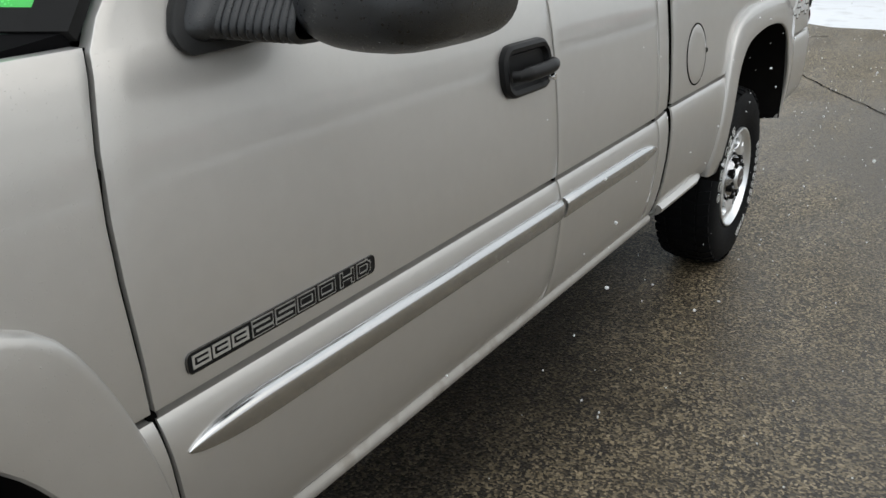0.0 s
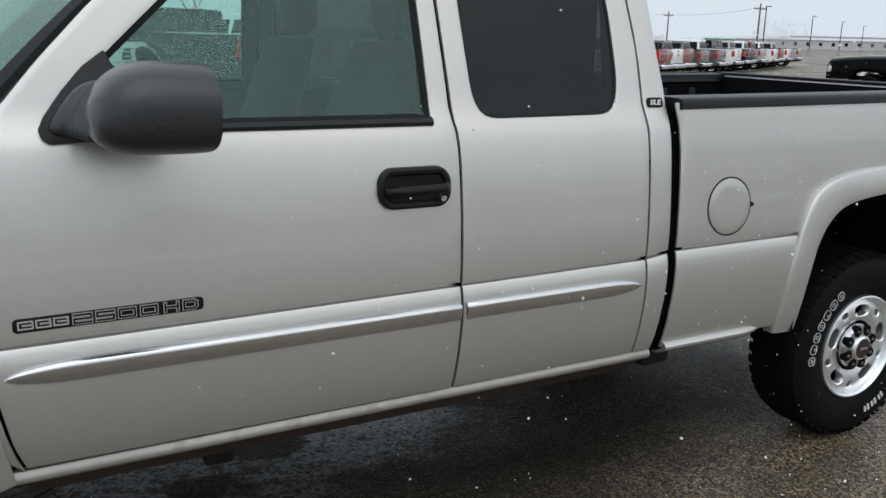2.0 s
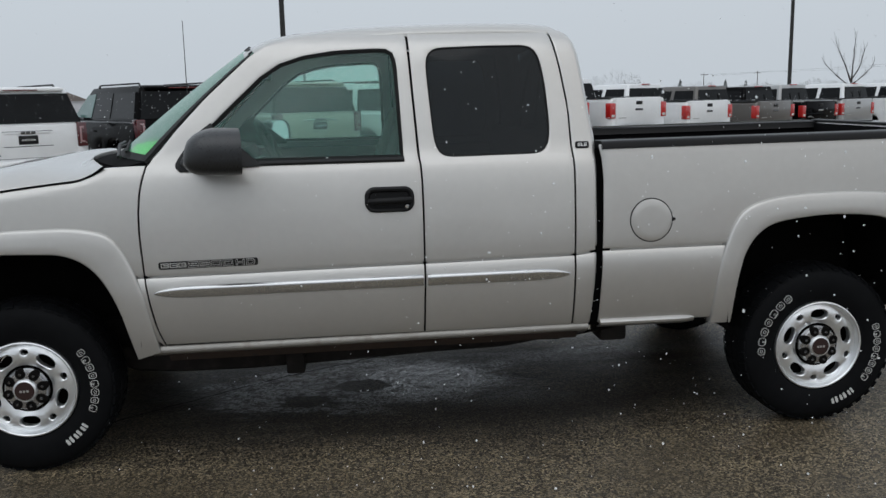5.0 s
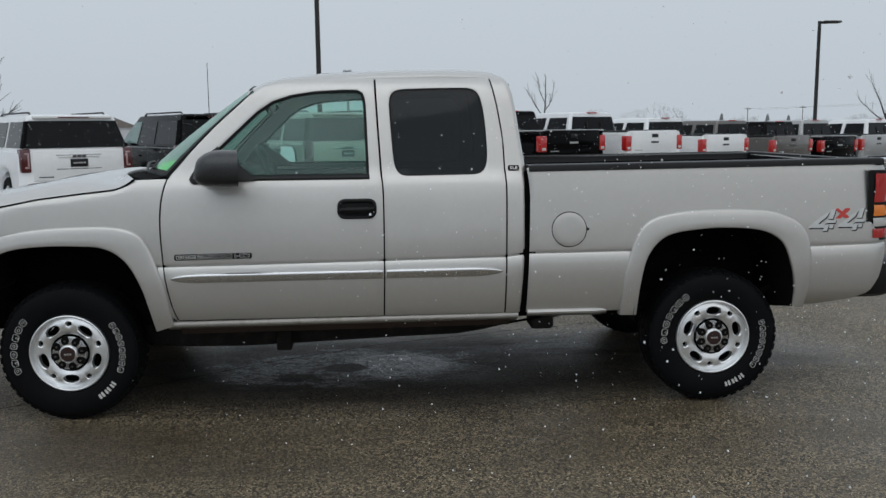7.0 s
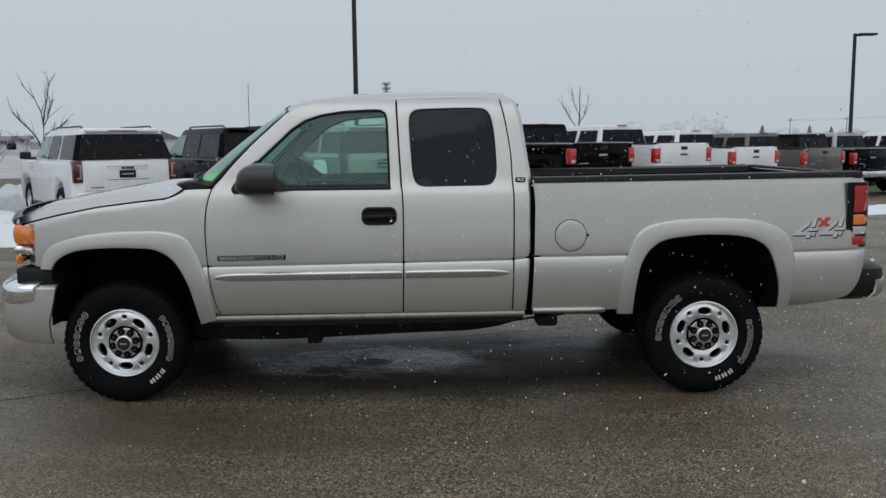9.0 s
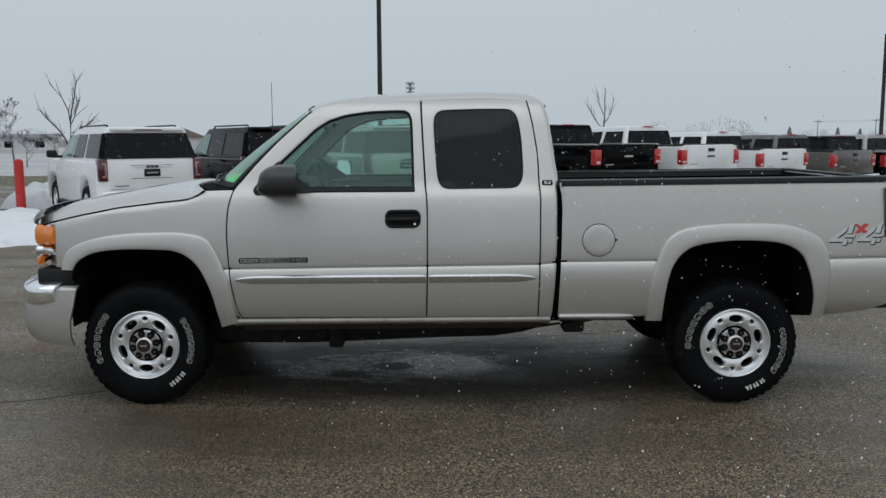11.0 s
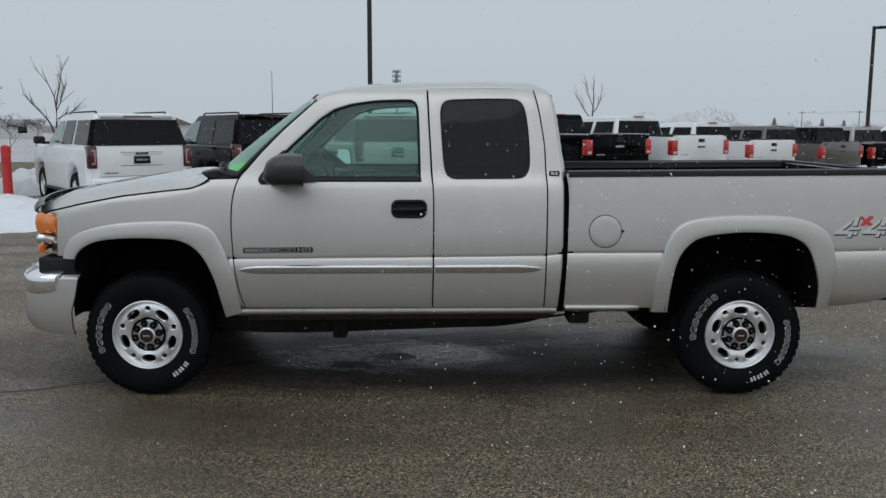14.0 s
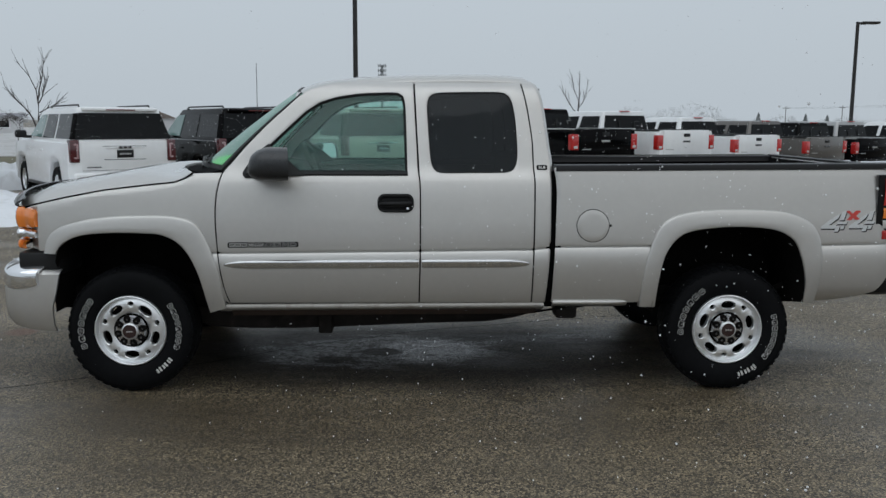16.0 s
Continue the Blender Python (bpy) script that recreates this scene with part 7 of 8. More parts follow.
def stand(source, spot, half=0.90, swing=0.0, label="", size=1.0):
    """Another vehicle of the same make and colour at a spot of its own."""
    p = Vector((*spot, 0)) + ROW * half
    p.z = ground_z(p.x, p.y)
    made = copy_thing(source, Matrix.Translation(p) @ Matrix.Rotation(TURN + radians(swing), 4, "Z") @ Matrix.Scale(size, 4))
    if label:
        made["label"] = label
    return made


stand(white_suv, along(SUV_ROW, 3), swing=20, label="white sport utility vehicle between a beige one and a black pickup")
trucks = {
    "black": park(build_pickup(BLACK_PAINT, "black crew cab pickup with bright bed rails"), along(TRUCK_ROW, -0.98)),
    "white": park(build_pickup(WHITE_PAINT, "white crew cab pickup with a chrome rear bumper"), along(TRUCK_ROW, 0)),
    "grey": park(build_pickup(GREY_PAINT, "brown-grey crew cab pickup with red tail lamps"), along(TRUCK_ROW, 2.09), size=0.95),
    "silver": park(build_pickup(SILVER_PAINT, "silver crew cab pickup with red tail lamps"), along(TRUCK_ROW, 3.74)),
    "red": park(build_pickup(RED_CAR, "dark red crew cab pickup in the parking row"), along(TRUCK_ROW, 8.66)),
}
rng = random.Random(4)
for k, colour in ((1, "white"), (2.95, "black"), (5.17, "white"), (6.72, "white"), (7.71, "silver"), (9.4, "white"), (10.4, "red"), (11.5, "grey"), (12.7, "grey"), (13.9, "white"), (15.0, "black"), (16.05, "black"), (17.36, "silver"), (18.6, "white"), (20.0, "red"), (21.3, "white"), (23.0, "silver")):
    spot = along(TRUCK_ROW, k)
    back = 0.0 if k < 10 else rng.uniform(-0.25, 0.25)
    stand(trucks[colour], (spot[0] + HEAD.x * back, spot[1] + HEAD.y * back), swing=rng.uniform(-1, 1), size=0.955 if k < 3 else 1.0)
# the row on the near side of the aisle, farther along
NEAR_ROW = (24.6, 10.3)
stand(black_suv, NEAR_ROW, label="black sport utility vehicle facing across the aisle, seen broadside")
stand(white_suv, along(NEAR_ROW, 1.3))
stand(beige_suv, along(NEAR_ROW, 2.4))
stand(black_suv, (18.9, -2.6), label="black sport utility vehicle standing behind a strip of snow")

# the row across the lane, which the wet paint mirrors
for k, (source, tint) in enumerate((("white", "white"), ("silver", "silver"), ("white", "white"), ("grey", "brown-grey"), ("white", "white"), ("red", "dark red"), ("white", "white")) * 2):
    made = copy_thing(trucks[source], pose(-7.0 + 3.7 * k, -13.6 - 0.4 * (k % 2), 0, 0, 0, 270))
    made["label"] = tint + " crew cab pickup parked across the lane"

# ---------------------------------------------------------------- lamp posts, utility poles, trees and distance
POLE = mat("dark_bronze_pole", (0.022, 0.021, 0.02), 0.5, 0.2, vary=0.2, grain=10)
CONCRETE = mat("grey_concrete", (0.32, 0.31, 0.30), 0.85, vary=0.15, grain=14, bump=0.3, bump_scale=60)
BARK = mat("grey_brown_bark", (0.055, 0.046, 0.042), 0.9, vary=0.25, grain=20)
# far bark is paled in its colour to stand for distance haze
HAZED_BARK = mat("haze_paled_twigs", (0.44, 0.445, 0.455), 0.95, vary=0.15, grain=2)
SNOW = mat("snow", (0.80, 0.82, 0.85), 0.75, vary=0.06, grain=3, bump=0.8, bump_scale=9, dirt=(0.66, 0.67, 0.68))
WOOD_POLE = mat("weathered_pole_wood", (0.17, 0.155, 0.145), 0.9, vary=0.2, grain=8)


def lamp_post(x, y, h, arm, turn=0.0):
    root = thing("street_lamp", "dark bronze parking lot lamp post with a flat lamp head", "lamp post", "lamp posts")
    root.matrix_world = pose(x, y, 0, 0, 0, turn)
    part("footing", lathe_bm([(0.0, 0.75), (0.26, 0.75), (0.28, 0.72), (0.28, -0.60)], 20, axis="z"), CONCRETE, root, "round concrete footing")
    part("pole", tube_bm([(0, 0, 0.7), (0, 0, h)], [0.075, 0.062], 10), POLE, root)
    for s in ((1,) if arm == 1 else (1, -1)):
        part("arm", box_bm(min(0, 0.3 * s), max(0, 0.3 * s), -0.03, 0.03, h - 0.10, h - 0.03, 0.01), POLE, root)
        head = box_bm(min(0.12 * s, 0.78 * s), max(0.12 * s, 0.78 * s), -0.17, 0.17, h - 0.075, h + 0.005, 0.02)
        part("lamp_head", head, POLE, root, "flat dark lamp head")
    return root


lamp_post(-0.10, 20.0, 7.6, 2)
lamp_post(1.9 + 36.5 * math.sin(radians(26.25)), -5.2 + 36.5 * math.cos(radians(26.25)), 5.35, 1)
lamp_post(0.78 + 59 * math.sin(radians(40.5)), -2.5 + 59 * math.cos(radians(40.5)), 5.6, 1)
for d, a in ((116, 48.28), (154, 50.93), (188, 52.56), (226, 53.73)):
    lamp_post(0.6 + d * math.sin(radians(a)), -2.0 + d * math.cos(radians(a)), 6.0, 1)


def utility_pole(x, y, h):
    root = thing("utility_pole", "weathered wooden utility pole with a crossarm", "utility pole", "utility poles")
    root.location = (x, y, 0)
    part("mast", tube_bm([(0, 0, -0.2), (0, 0, h)], [0.20, 0.13], 8), WOOD_POLE, root)
    part("crossarm", box_bm(-1.5, 1.5, -0.08, 0.08, h - 1.0, h - 0.8, 0.01), WOOD_POLE, root)
    for k in (-1.3, -0.5, 0.5, 1.3):
        part("insulator", moved(lathe_bm([(0.0, 0.2), (0.07, 0.18), (0.09, 0.0)], 8, axis="z"), k, 0, h - 0.8), WOOD_POLE, root)
    return root


utility_poles = [(170, 47.1, 8.4), (400, 22.95, 8.4), (400, 26.1, 8.6), (300, 36.0, 8.6), (230, 42.0, 8.6)]
tops = []
for d, a, h in utility_poles:
    px, py = 1.5 + d * math.sin(radians(a)), -4.5 + d * math.cos(radians(a))
    utility_pole(px, py, h)
    tops.append((px, py, h - 0.7))
tops.sort()
for (x0, y0, z0), (x1, y1, z1) in zip(tops, tops[1:]):
    pts = [(x0 + (x1 - x0) * t, y0 + (y1 - y0) * t, z0 + (z1 - z0) * t - 2.2 * t * (1 - t)) for t in np.linspace(0, 1, 12)]
    tagged(part("overhead_cable", tube_bm(pts, 0.020, 4), POLE), "thin sagging overhead cable between utility poles", "cable", "overhead cables")


def bare_tree(x, y, h, seed, material=BARK, spread=0.55, depth=5, name_label="small bare tree with upright leafless twigs"):
    r = random.Random(seed)
    root = thing("tree", name_label, "tree", "bare trees")
    root.location = (x, y, ground_z(x, y))
    trunk, twigs = bmesh.new(), bmesh.new()
    def grow(p, d, length, rad, level, bm):
        pts, rr = [p], [rad]
        steps = 4
        for k in range(steps):
            d = (d + Vector((r.uniform(-1, 1), r.uniform(-1, 1), r.uniform(-0.3, 0.6))) * 0.10).normalized()
            p = p + d * (length / steps)
            pts.append(p)
            rr.append(max(0.008, rad * (1 - 0.55 * (k + 1) / steps)))
        tube_bm(pts, rr, 6 if level < 2 else 4, bm, cap=False)
        if level >= depth:
            return
        count = 3 if level == 0 else r.choice((2, 2, 3))
        for k in range(count + (1 if level == 0 else 0)):
            at = r.choice((2, 3, 4)) if k else 4
            side = Vector((r.uniform(-1, 1), r.uniform(-1, 1), r.uniform(0.0, 0.5))).normalized()
            nd = (d * (1 - spread * 0.55) + side * spread).normalized()
            grow(pts[at], nd, length * r.uniform(0.55, 0.8), rr[at] * 0.75, level + 1, twigs)
    grow(Vector((0, 0, -0.05)), Vector((0, 0, 1)), h * 0.36, h * 0.016, 0, trunk)
    part("trunk", trunk, material, root)
    part("crown", twigs, material, root)
    return root


def limbed_tree(x, y, limbs, seed, label, twig=0.9):
    """A sparse young tree: limbs as (across, up) runs seen from the lot, each with side twigs."""
    r = random.Random(seed)
    root = thing("tree", label, "tree", "bare trees")
    root.location = (x, y, ground_z(x, y))
    trunk, crown = bmesh.new(), bmesh.new()
    for n_, (rad, run) in enumerate(limbs):
        drift, pts = r.uniform(-0.25, 0.25), []
        for k, (px, pz) in enumerate(smooth_line(run, 9)):
            pts.append(Vector((px + r.uniform(-0.02, 0.02), drift * k / 8 * (n_ > 0), pz)))
        tube_bm(pts, [max(0.006, rad * (1 - 0.8 * k / 8)) for k in range(9)], 6, trunk if n_ == 0 else crown, cap=False)
        for k in range(3, 9):
            for _ in range(1 if n_ == 0 and k < 6 else 2):
                d = ((pts[k] - pts[k - 1]).normalized() + Vector((r.uniform(-1, 1), r.uniform(-0.6, 0.6), r.uniform(0.0, 0.5))) * 0.75).normalized()
                p, line = pts[k], [pts[k]]
                size = twig * r.uniform(0.35, 1.0)
                for _step in range(4):
                    d = (d + Vector((r.uniform(-1, 1), r.uniform(-1, 1), r.uniform(-0.2, 0.6))) * 0.16).normalized()
                    p = p + d * size / 4
                    line.append(p)
                tube_bm(line, [0.009, 0.008, 0.007, 0.005, 0.004], 4, crown, cap=False)
    part("trunk", trunk, BARK, root)
    part("crown", crown, BARK, root)
    return root


limbed_tree(-10.15, 22.3, [(rad_, [(px_ * 0.88, pz_ * 0.93) for px_, pz_ in run_]) for rad_, run_ in [(0.042, [(0.0, -0.05), (0.0, 1.3), (0.10, 2.05), (0.05, 2.55), (-0.12, 3.1), (-0.48, 3.55)]),
                           (0.026, [(0.05, 2.4), (0.17, 3.0), (0.30, 3.75)]), (0.030, [(0.0, 1.4), (-0.30, 2.0), (-0.68, 2.35), (-1.15, 2.85)]),
                           (0.018, [(0.08, 2.0), (0.35, 2.15), (0.62, 2.32)]), (0.020, [(0.07, 2.3), (0.3, 2.6), (0.44, 3.0)])]], 3,
            "small bare tree with sparse crooked limbs", 0.62)
limbed_tree(8.85, 34.2, [(0.06, [(0.0, -0.05), (0.0, 1.6), (0.04, 2.6), (0.06, 3.75)]), (0.026, [(0.0, 2.0), (-0.4, 2.5), (-0.68, 3.05)]),
                         (0.026, [(0.02, 2.3), (0.28, 2.7), (0.42, 3.3)]), (0.02, [(0.03, 2.6), (-0.15, 3.1), (-0.25, 3.6)])], 7,
            "small bare tree with upright leafless limbs", 0.5)
limbed_tree(31.55, 45.6, [(0.085, [(0.0, -0.05), (0.0, 1.2), (0.02, 2.0), (0.02, 2.5)]), (0.05, [(0.0, 2.0), (-0.45, 3.0), (-1.1, 4.3)]),
                          (0.05, [(0.0, 2.1), (0.1, 3.2), (0.25, 4.8)]), (0.045, [(0.02, 2.3), (0.55, 3.0), (0.9, 4.1)]),
                          (0.04, [(0.0, 1.9), (0.7, 2.4), (1.35, 3.0)]), (0.04, [(0.0, 1.8), (-0.7, 2.3), (-1.6, 3.1)])], 12,
            "bare tree with fanning leafless limbs", 0.8)
MID_BARK = mat("grey_mid_twigs", (0.15, 0.14, 0.14), 0.95, vary=0.15, grain=2)
bare_tree(1.8 - 75 * math.sin(radians(26.7)), -5.2 + 75 * math.cos(radians(26.7)), 5.0, 21, MID_BARK, 0.62, 7, "wide bare tree by the road")
for far, aim, h, seed in ((62, 29.2, 2.9, 31), (66, 27.6, 3.3, 32), (58, 26.0, 2.1, 33), (70, 24.6, 2.2, 34)):
    bare_tree(1.8 - far * math.sin(radians(aim)), -5.2 + far * math.cos(radians(aim)), h * 1.1, seed, BARK, 0.75, 6, "bushy bare tree beside the road")
bare_tree(1.8 - 90 * math.sin(radians(28.5)), -5.2 + 90 * math.cos(radians(28.5)), 4.6, 22, HAZED_BARK, 0.6, 6, "wide bare tree by the road")


def far_woods():
    """A line of leafless woods on the horizon, its haze painted in as pale grey."""
    r = random.Random(9)
    bm = bmesh.new()
    def clump(a, d, w, h):
        cx, cy = d * math.sin(radians(a)), d * math.cos(radians(a))
        for k in range(int(34 * w / 10)):
            ox, oy = r.uniform(-0.62, 0.62) * w, r.uniform(-3, 3)
            hh = h * 0.82 * max(0.2, 1 - (ox / w / 0.64) ** 2) ** 0.5 * r.uniform(0.8, 1.0)
            for j in range(18):
                zz = hh * r.uniform(0.10, 1.0)
                s = r.uniform(0.15, 0.50)
                q = Vector((cx + ox + r.uniform(-1, 1), cy + oy, zz))
                dv = Vector((r.uniform(-1, 1), r.uniform(-0.3, 0.3), r.uniform(0.2, 1.2))).normalized() * s * 2.2
                e = Vector((0.10, 0.0, 0.03)) * s
                vs = [bm.verts.new(q - e), bm.verts.new(q + e), bm.verts.new(q + dv)]
                bm.faces.new(vs)
    for a in np.arange(-180, 180, 1.1):
        clump(a, 330 + 40 * math.sin(a), 9, 3.5 + 1.5 * math.sin(a * 1.7))
    for a, w, h in ((14.2, 12, 8.5), (16.5, 9, 8.0), (18.0, 10, 10.5), (19.2, 8, 8.5), (57.0, 12, 9), (49.0, 14, 13), (50.5, 14, 11), (-26, 12, 7), (-9, 14, 5.5), (-29, 12, 9)):
        clump(a, 300, w, h)
    return bm


tagged(part("far_woods", far_woods(), HAZED_BARK, None, smooth=0), "line of leafless woods on the horizon, haze painted in as pale grey", "woods", kind="stuff")
# conifer colour is lightened to paint in the haze of distance
CONIFER = mat("hazed_conifer", (0.24, 0.255, 0.26), 0.95, vary=0.2, grain=2)
for d, a, h in ((180, 21.3, 3.4), (185, 24.0, 3.2), (190, 25.2, 3.0)):
    root = thing("conifer", "small far conifer, haze painted into its grey", "tree", "far conifers")
    root.location = (1.9 + d * math.sin(radians(a)), -5 + d * math.cos(radians(a)), 0)
    rr_ = random.Random(int(a * 10))
    bm = bmesh.new()
    for k in range(60):
        z = 0.6 + (h - 0.6) * (k / 60)
        w = (h - z) * 0.32 + 0.1
        for j in range(4):
            q = rr_.uniform(0, 6.28)
            tip = Vector((w * math.cos(q), w * math.sin(q), z - 0.25))
            o = Vector((-math.sin(q), math.cos(q), 0)) * 0.22
            bm.faces.new((bm.verts.new((0, 0, z + 0.2)), bm.verts.new(tip - o), bm.verts.new(tip + o)))
    part("crown", bm, CONIFER, root, smooth=0)
    part("trunk", tube_bm([(0, 0, -0.1), (0, 0, h * 0.8)], [0.14, 0.03], 6), BARK, root)

# radio tower beyond the cab
TOWER = mat("pale_far_steel", (0.36, 0.38, 0.40), 0.6, 0.2, vary=0.1, grain=3)
tower = thing("radio_tower", "pale far radio tower with a ring of antenna panels", "tower")
tower.location = (1.9 - 0.0446 * 300, 295, 0)
part("mast", tube_bm([(0, 0, -0.5), (0, 0, 20.5)], [0.6, 0.35], 8), TOWER, tower)
for k in range(3):
    ring_h = 20.2 - k * 1.6
    for j in range(6):
        q = j * math.pi / 3
        part("antenna_panel", box_bm(1.25 * math.cos(q) - 0.16, 1.25 * math.cos(q) + 0.16, 1.25 * math.sin(q) - 0.16, 1.25 * math.sin(q) + 0.16, ring_h - 0.55, ring_h + 0.55, 0.03), TOWER, tower)
    part("platform", moved(lathe_bm([(0.3, 0.0), (1.3, 0.0), (1.3, 0.12), (0.3, 0.12)], 12, axis="z"), 0, 0, ring_h - 0.1), TOWER, tower)


# far buildings
def far_house(x, y, w, d, h, roof_h, wall, roof_m, label, turn=0.0):
    root = thing("house", label, "house", "far buildings")
    root.matrix_world = pose(x, y, 0, 0, 0, turn)
    part("wall", box_bm(-w / 2, w / 2, -d / 2, d / 2, -0.1, h), wall, root)
    bm = bmesh.new()
    e = 0.4
    a = [bm.verts.new(p) for p in ((-w / 2 - e, -d / 2 - e, h), (w / 2 + e, -d / 2 - e, h), (w / 2 + e, d / 2 + e, h), (-w / 2 - e, d / 2 + e, h), (-w / 2 - e, 0, h + roof_h), (w / 2 + e, 0, h + roof_h))]
    for f in ((0, 1, 5, 4), (2, 3, 4, 5), (0, 4, 3), (1, 2, 5), (3, 2, 1, 0)):
        bm.faces.new([a[k] for k in f])
    bmesh.ops.recalc_face_normals(bm, faces=bm.faces)
    part("roof", bm, roof_m, root, smooth=0)
    for k in range(max(2, int(w / 4))):
        xx = -w / 2 + (k + 0.5) * w / max(2, int(w / 4))
        win = part("window", box_bm(xx - 0.5, xx + 0.5, -d / 2 - 0.04, -d / 2 + 0.02, h * 0.35, h * 0.75, 0.01), DARK_GLASS, root)
        part("window_frame", box_bm(xx - 0.6, xx + 0.6, -d / 2 - 0.03, -d / 2 + 0.01, h * 0.31, h * 0.35), WHITE_PAINT, win)
    return root


PALE_WALL = mat("pale_far_siding", (0.55, 0.55, 0.56), 0.8, vary=0.06, grain=2)
GREY_ROOF = mat("grey_far_shingles", (0.22, 0.22, 0.24), 0.9, vary=0.1, grain=3)
GREEN_WALL = mat("pale_green_far_sheet", (0.42, 0.60, 0.54), 0.7, vary=0.06, grain=2)
BROWN_ROOF = mat("brown_far_shingles", (0.17, 0.145, 0.13), 0.9, vary=0.1, grain=3)
far_house(-42.4, 138.0, 10, 7.6, 1.85, 1.75, PALE_WALL, BROWN_ROOF, "far house with a brown gable roof", 107)
far_house(-51.0, 103.0, 7, 4, 2.0, 0.4, PALE_WALL, GREY_ROOF, "long low white house beyond the road", 20)
far_house(-61.0, 110.0, 8, 4, 1.9, 0.4, GREY_ROOF, GREY_ROOF, "low grey shed beyond the road", 20)
far_house(262, 206, 60, 14, 3.0, 0.8, PALE_WALL, PALE_WALL, "long pale far building", -50)
far_house(0.7 + 170 * math.sin(radians(45.6)), -2.3 + 170 * math.cos(radians(45.6)), 5, 5, 2.2, 0.3, GREEN_WALL, GREEN_WALL, "pale green far shed", -45)
far_house(330, 230, 70, 16, 4.0, 1.0, PALE_WALL, GREY_ROOF, "long pale far building", -55)
# unseen building, added to give the door paint a horizon to mirror
far_house(-30, -75, 60, 14, 5.5, 1.0, PALE_WALL, GREY_ROOF, "long pale unseen building, added for the paint to mirror", 8)

# entrance canopy column at the edge of the lot, bollard and snow
PANEL = mat("light_grey_cladding", (0.50, 0.51, 0.52), 0.45, 0.2, vary=0.05, grain=6)
canopy = thing("canopy", "light grey clad entrance canopy on a square column", "canopy")
canopy.matrix_world = pose(-8.58, 13.6, 0, 0, 0, 31.3)
part("column", box_bm(-0.40, 0.40, -0.40, 0.40, -0.02, 4.6, 0.012), PANEL, canopy)
part("column_base", box_bm(-0.50, 0.50, -0.50, 0.50, -0.02, 0.30, 0.03), CONCRETE, canopy)
part("fascia", box_bm(-6.0, 0.75, -0.8, 3.2, 4.55, 5.5, 0.02), PANEL, canopy)
for k in range(3):
    part("seam", box_bm(-0.405, 0.405, -0.406, 0.406, 1.3 + 1.05 * k, 1.315 + 1.05 * k), DARK_GLASS, canopy)

bollard = thing("bollard", "red painted steel bollard standing in a snow pile", "bollard")
bollard.location = (-6.83, 12.3, 0)
part("post", lathe_bm([(0.0, 1.27), (0.05, 1.262), (0.088, 1.23), (0.092, 1.19), (0.092, -0.05)], 20, axis="z"), mat("red_bollard_paint", (0.50, 0.025, 0.022), 0.45, vary=0.12, grain=12), bollard)


def snow_heap(outline, h, seed, label, cell=0.16):
    """A lumpy heap over an outline on the ground."""
    n_ = len(outline)
    cx, cy = sum(p[0] for p in outline) / n_, sum(p[1] for p in outline) / n_
    loop = smooth_line(list(outline) + [outline[0]], 60)[:-1]
    rows = []
    for x, y in loop:
        row = []
        for k in range(13):
            t = k / 12
            px, py = cx + (x - cx) * t, cy + (y - cy) * t
            lump = noise.noise(Vector((px * 1.3 + seed, py * 1.3, 0.3))) * 0.35 + noise.noise(Vector((px * 4.1, py * 4.1 + seed, 1.7))) * 0.14
            edge = 1 - t ** 4
            wob = 1 + 0.10 * noise.noise(Vector((px * 2.0, py * 2.0, seed))) * t
            row.append((cx + (px - cx) * wob, cy + (py - cy) * wob, max(-0.02, h * (edge * (0.75 + lump) + (0 if t < 1 else -0.05)))))
        rows.append(row)
    bm = grid_bm(rows, close=True)
    bmesh.ops.recalc_face_normals(bm, faces=bm.faces)
    if sum(f.normal.z for f in bm.faces) < 0:
        bmesh.ops.reverse_faces(bm, faces=bm.faces)
    return tagged(part("snow_bank", bm, SNOW, None, smooth=60), label, "snow", "snow piles")


snow_heap([(-9.5, 9.3), (-7.0, 8.2), (-5.0, 8.0), (-4.3, 9.0), (-4.6, 10.6), (-6.2, 12.6), (-8.0, 12.8), (-9.8, 11.0)], 0.42, 1.0, "white ploughed snow pile round a red bollard")
snow_heap([(-9.0, 15.6), (-7.9, 15.3), (-7.3, 16.4), (-7.8, 17.8), (-9.0, 17.6)], 0.75, 5.0, "white ploughed snow pile beside a parked vehicle")
snow_heap([(12.0, 0.2), (13.0, -1.2), (18.0, -0.8), (22.0, 2.0), (21.0, 5.0), (15.0, 3.6), (12.6, 2.4)], 0.10, 9.0, "thin trodden strip of snow on asphalt")
snow_heap([(22.0, 15.5), (23.5, 14.0), (26.0, 16.5), (30.0, 21.0), (28.5, 22.0), (24.0, 18.0)], 0.20, 13.0, "low snow bank beside the parked row")
snow_heap([(8.6, 11.2), (11.5, 12.2), (14.5, 14.4), (14.2, 15.2), (11.0, 13.4), (8.4, 12.0)], 0.07, 17.0, "thin strip of snow behind the parked pickups")


snow_heap([(-14.0, -10.8), (0.0, -10.4), (20.0, -10.6), (50.0, -10.0), (50.5, -11.2), (20.0, -11.8), (0.0, -11.6), (-14.0, -12.0)], 0.25, 21.0, "low ploughed snow bank along the lane")


def flat_patch(pts, z, material, name, label, category):
    bm = bmesh.new()
    f = bm.faces.new([bm.verts.new((x, y, z)) for x, y in pts])
    bmesh.ops.recalc_face_normals(bm, faces=[f])
    if f.normal.z < 0:
        bmesh.ops.reverse_faces(bm, faces=[f])
    return tagged(part(name, bm, material, None, smooth=0), label, category, kind="structure")


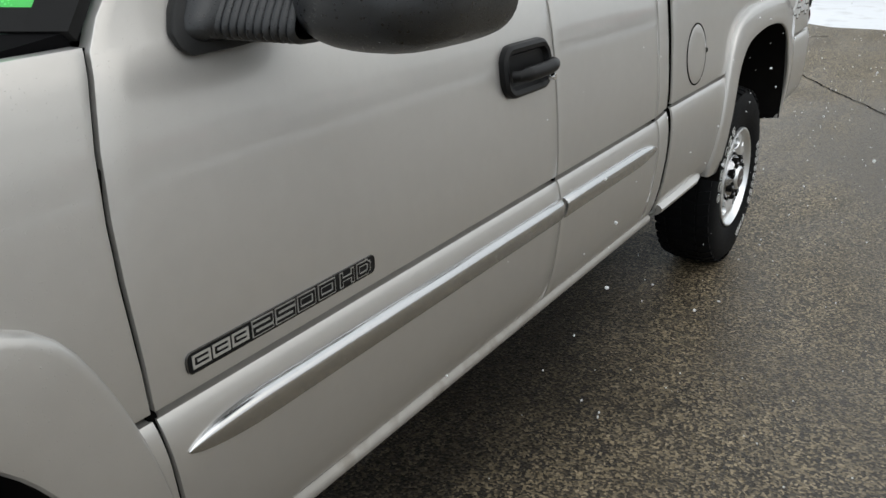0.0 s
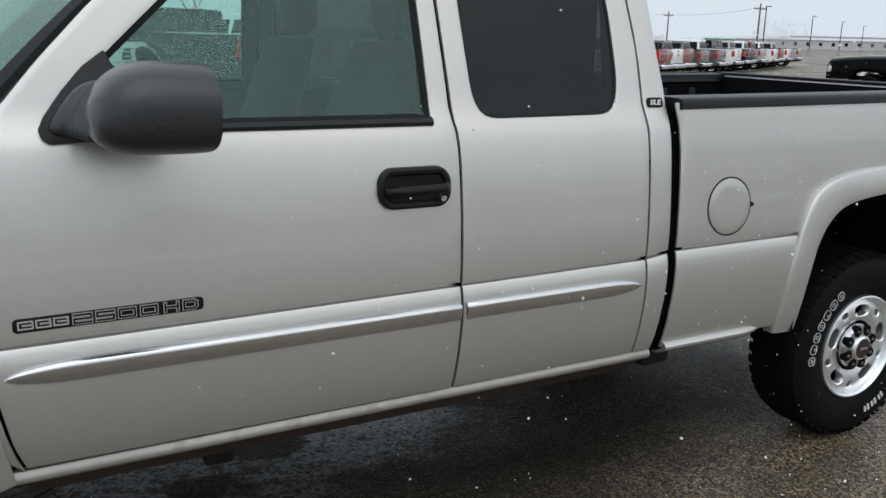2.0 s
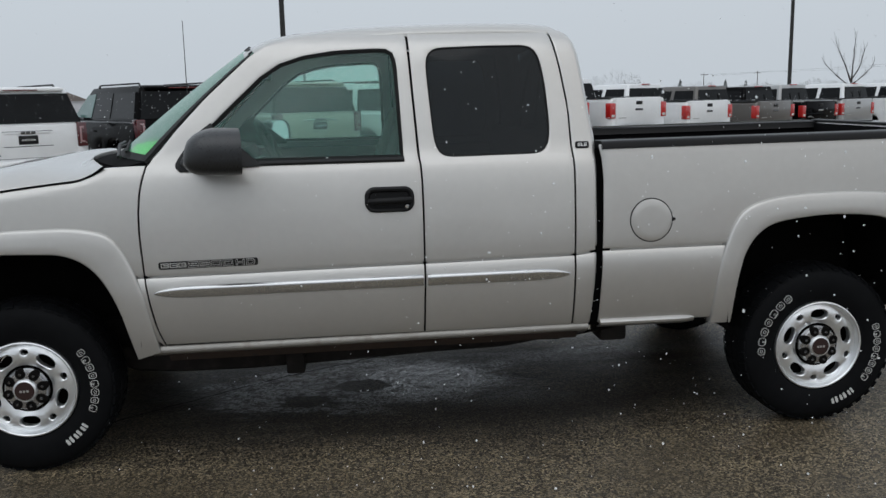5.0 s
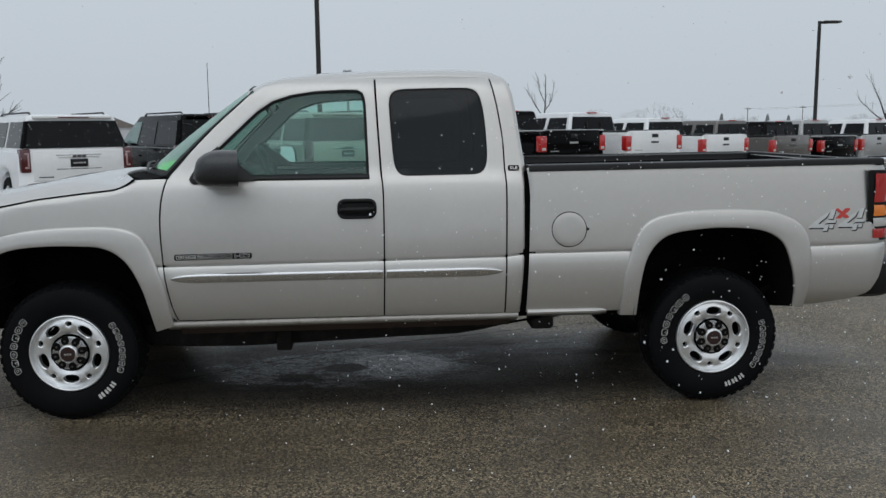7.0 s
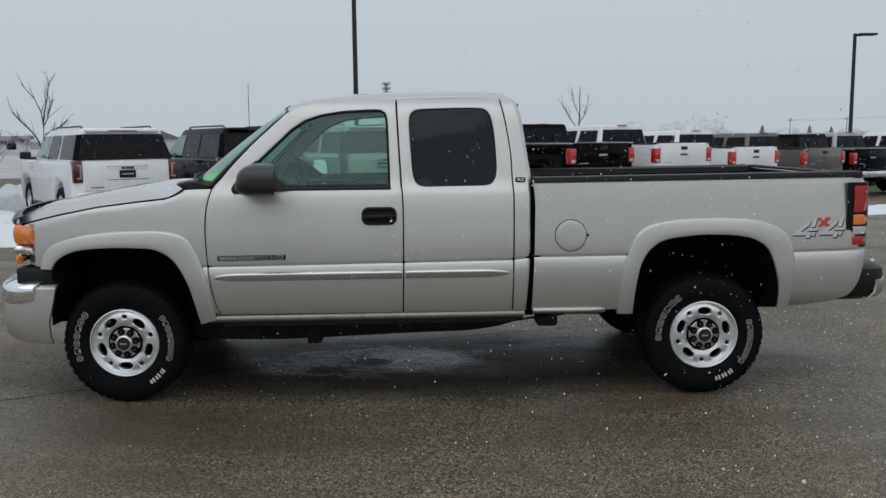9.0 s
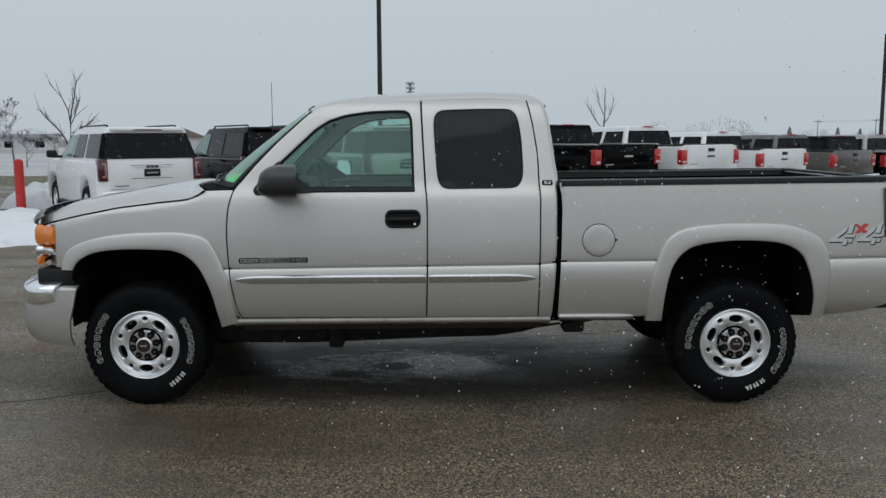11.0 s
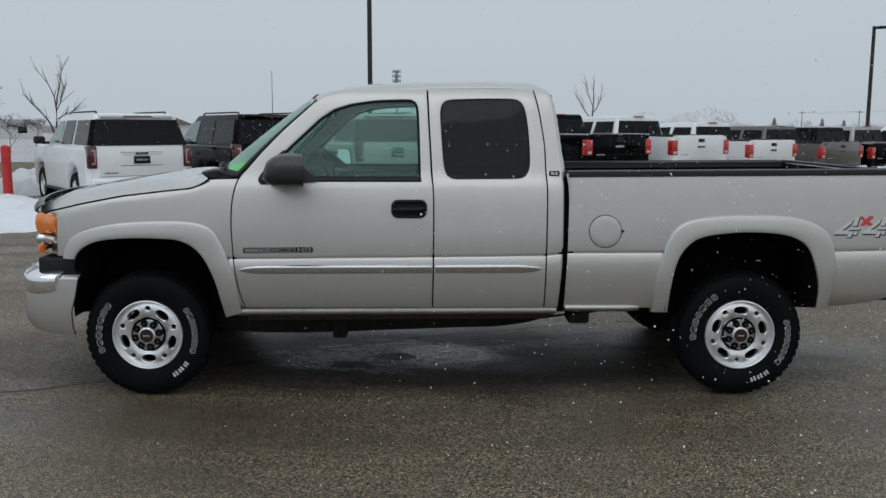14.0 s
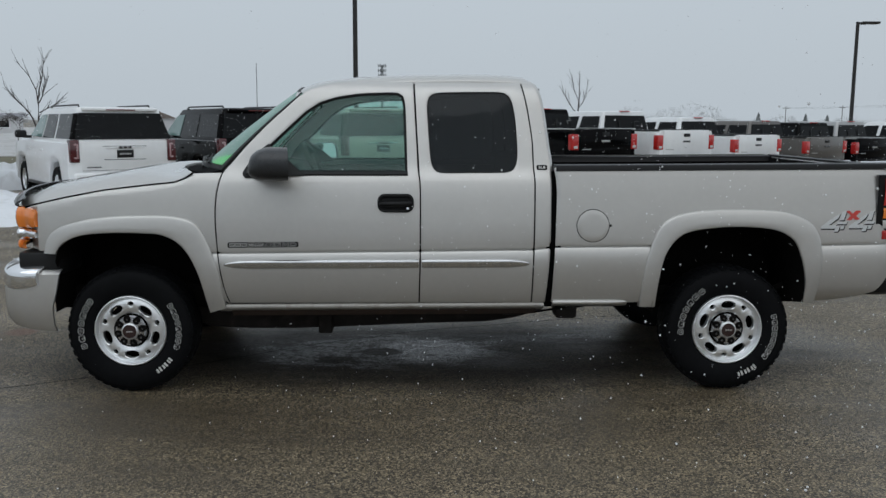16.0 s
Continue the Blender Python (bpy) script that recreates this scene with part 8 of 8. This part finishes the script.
GRASS = mat("dormant_grass", (0.13, 0.12, 0.075), 0.95, vary=0.3, grain=5, bump=0.6, bump_scale=30)
flat_patch([(-80, 33), (-9, 26), (-5, 31), (-75, 46)], 0.012, GRASS, "verge", "strip of dormant brown grass beside the road", "grass")
THIN_SNOW = mat("thin_snow_over_grass", (0.50, 0.50, 0.50), 0.85, vary=0.2, grain=1.2, dirt=(0.26, 0.24, 0.20))
flat_patch([(-110, 50), (-5, 32), (8, 70), (-60, 190), (-150, 150)], 0.016, THIN_SNOW, "snow_field", "thin snow cover on the field", "snow")

# ---------------------------------------------------------------- cracks in the asphalt, snow in the air
CRACK = mat("dark_crack", (0.006, 0.0055, 0.005), 0.9, spec=0.1, vary=0.3, grain=20)


def crack(points, width, seed):
    r = random.Random(seed)
    pts = resample(points, max(12, int(len(points) * 14)))
    rows = []
    for i, (x, y) in enumerate(pts):
        a, b = pts[max(i - 1, 0)], pts[min(i + 1, len(pts) - 1)]
        d = Vector((b[0] - a[0], b[1] - a[1])).normalized()
        nrm = Vector((-d.y, d.x))
        j = r.uniform(-1, 1) * width * 1.6
        w = width * r.uniform(0.45, 1.2)
        rows.append([(x + nrm.x * (j - w), y + nrm.y * (j - w), 0.0040), (x + nrm.x * (j + w), y + nrm.y * (j + w), 0.0040)])
    bm = grid_bm(rows)
    bmesh.ops.recalc_face_normals(bm, faces=bm.faces)
    if sum(f.normal.z for f in bm.faces) < 0:
        bmesh.ops.reverse_faces(bm, faces=bm.faces)
    return tagged(part("asphalt_crack", bm, CRACK, None, smooth=0), "thin dark crack running through the asphalt", "crack", kind="structure")


crack([(-4.2, -0.55), (-2.4, -0.2), (-0.83, 0.12), (-0.53, 0.27), (0.2, 0.62), (0.95, 1.15), (1.7, 1.55), (2.6, 1.85), (4.2, 2.3)], 0.006, 1)
crack([(9.1, 1.1), (8.7, 0.85), (8.0, 0.45), (7.1, -0.15), (6.2, -0.9), (5.0, -1.6)], 0.009, 2)
crack([(11.2, 1.0), (10.9, 1.7), (11.1, 2.6)], 0.02, 3)


# snowflakes in the air over the lot, thinner close by the open lane beside the truck
ball_bm = bmesh.new()
bmesh.ops.create_icosphere(ball_bm, subdivisions=1, radius=1.0)
ball_bm.verts.index_update()
BALL, BALL_FACES = [tuple(v.co) for v in ball_bm.verts], [tuple(v.index for v in f.verts) for f in ball_bm.faces]
ball_bm.free()


def snow_in_air(count, seed):
    r = random.Random(seed)
    a, b = Vector((-0.05, -0.85, 1.5)), Vector((1.9, -5.3, 1.62))
    verts, faces = [], []
    while len(verts) < count * len(BALL):
        p = Vector((r.uniform(-3.8, 7.6), r.uniform(-4.4, 7.0), r.uniform(0.02, 1.75) if r.random() < 0.9 else r.uniform(1.75, 3.2)))
        k = max(0.0, min(1.0, (p - a).dot(b - a) / (b - a).length_squared))
        if (p - a.lerp(b, k)).length < 1.35:
            continue
        if -0.7 < p.x < 4.8 and -0.03 < p.y < 2.0 and p.z < 2.0:
            continue
        s = r.choice((0.0011, 0.0013, 0.0016, 0.0020, 0.0026, 0.0036))
        i = len(verts)
        stretch = (r.uniform(0.7, 1.3), r.uniform(0.7, 1.3), r.uniform(0.7, 1.4))
        for d in BALL:
            verts.append(tuple(p[c] + d[c] * s * stretch[c] * r.uniform(0.75, 1.15) for c in range(3)))
        faces.extend(tuple(i + v for v in f) for f in BALL_FACES)
    me = bpy.data.meshes.new("falling_snow")
    me.from_pydata(verts, [], faces)
    me.materials.append(FLAKE)
    return tagged(new("falling_snow", me), "small white snowflakes falling through the air", "snow", kind="stuff")


FLAKE = mat("fresh_snowflake", (0.88, 0.89, 0.90), 0.9, vary=0.05, grain=30, spec=0.2)
fl_n, fl_l = FLAKE.node_tree.nodes, FLAKE.node_tree.links
fl_t, fl_m = fl_n.new("ShaderNodeBsdfTranslucent"), fl_n.new("ShaderNodeMixShader")
fl_t.inputs["Color"].default_value = (0.95, 0.96, 0.97, 1)
fl_m.inputs[0].default_value = 0.65
fl_l.new(fl_n["Principled BSDF"].outputs[0], fl_m.inputs[1])
fl_l.new(fl_t.outputs[0], fl_m.inputs[2])
fl_l.new(fl_m.outputs[0], fl_n["Material Output"].inputs["Surface"])
snow_in_air(15000, 5)
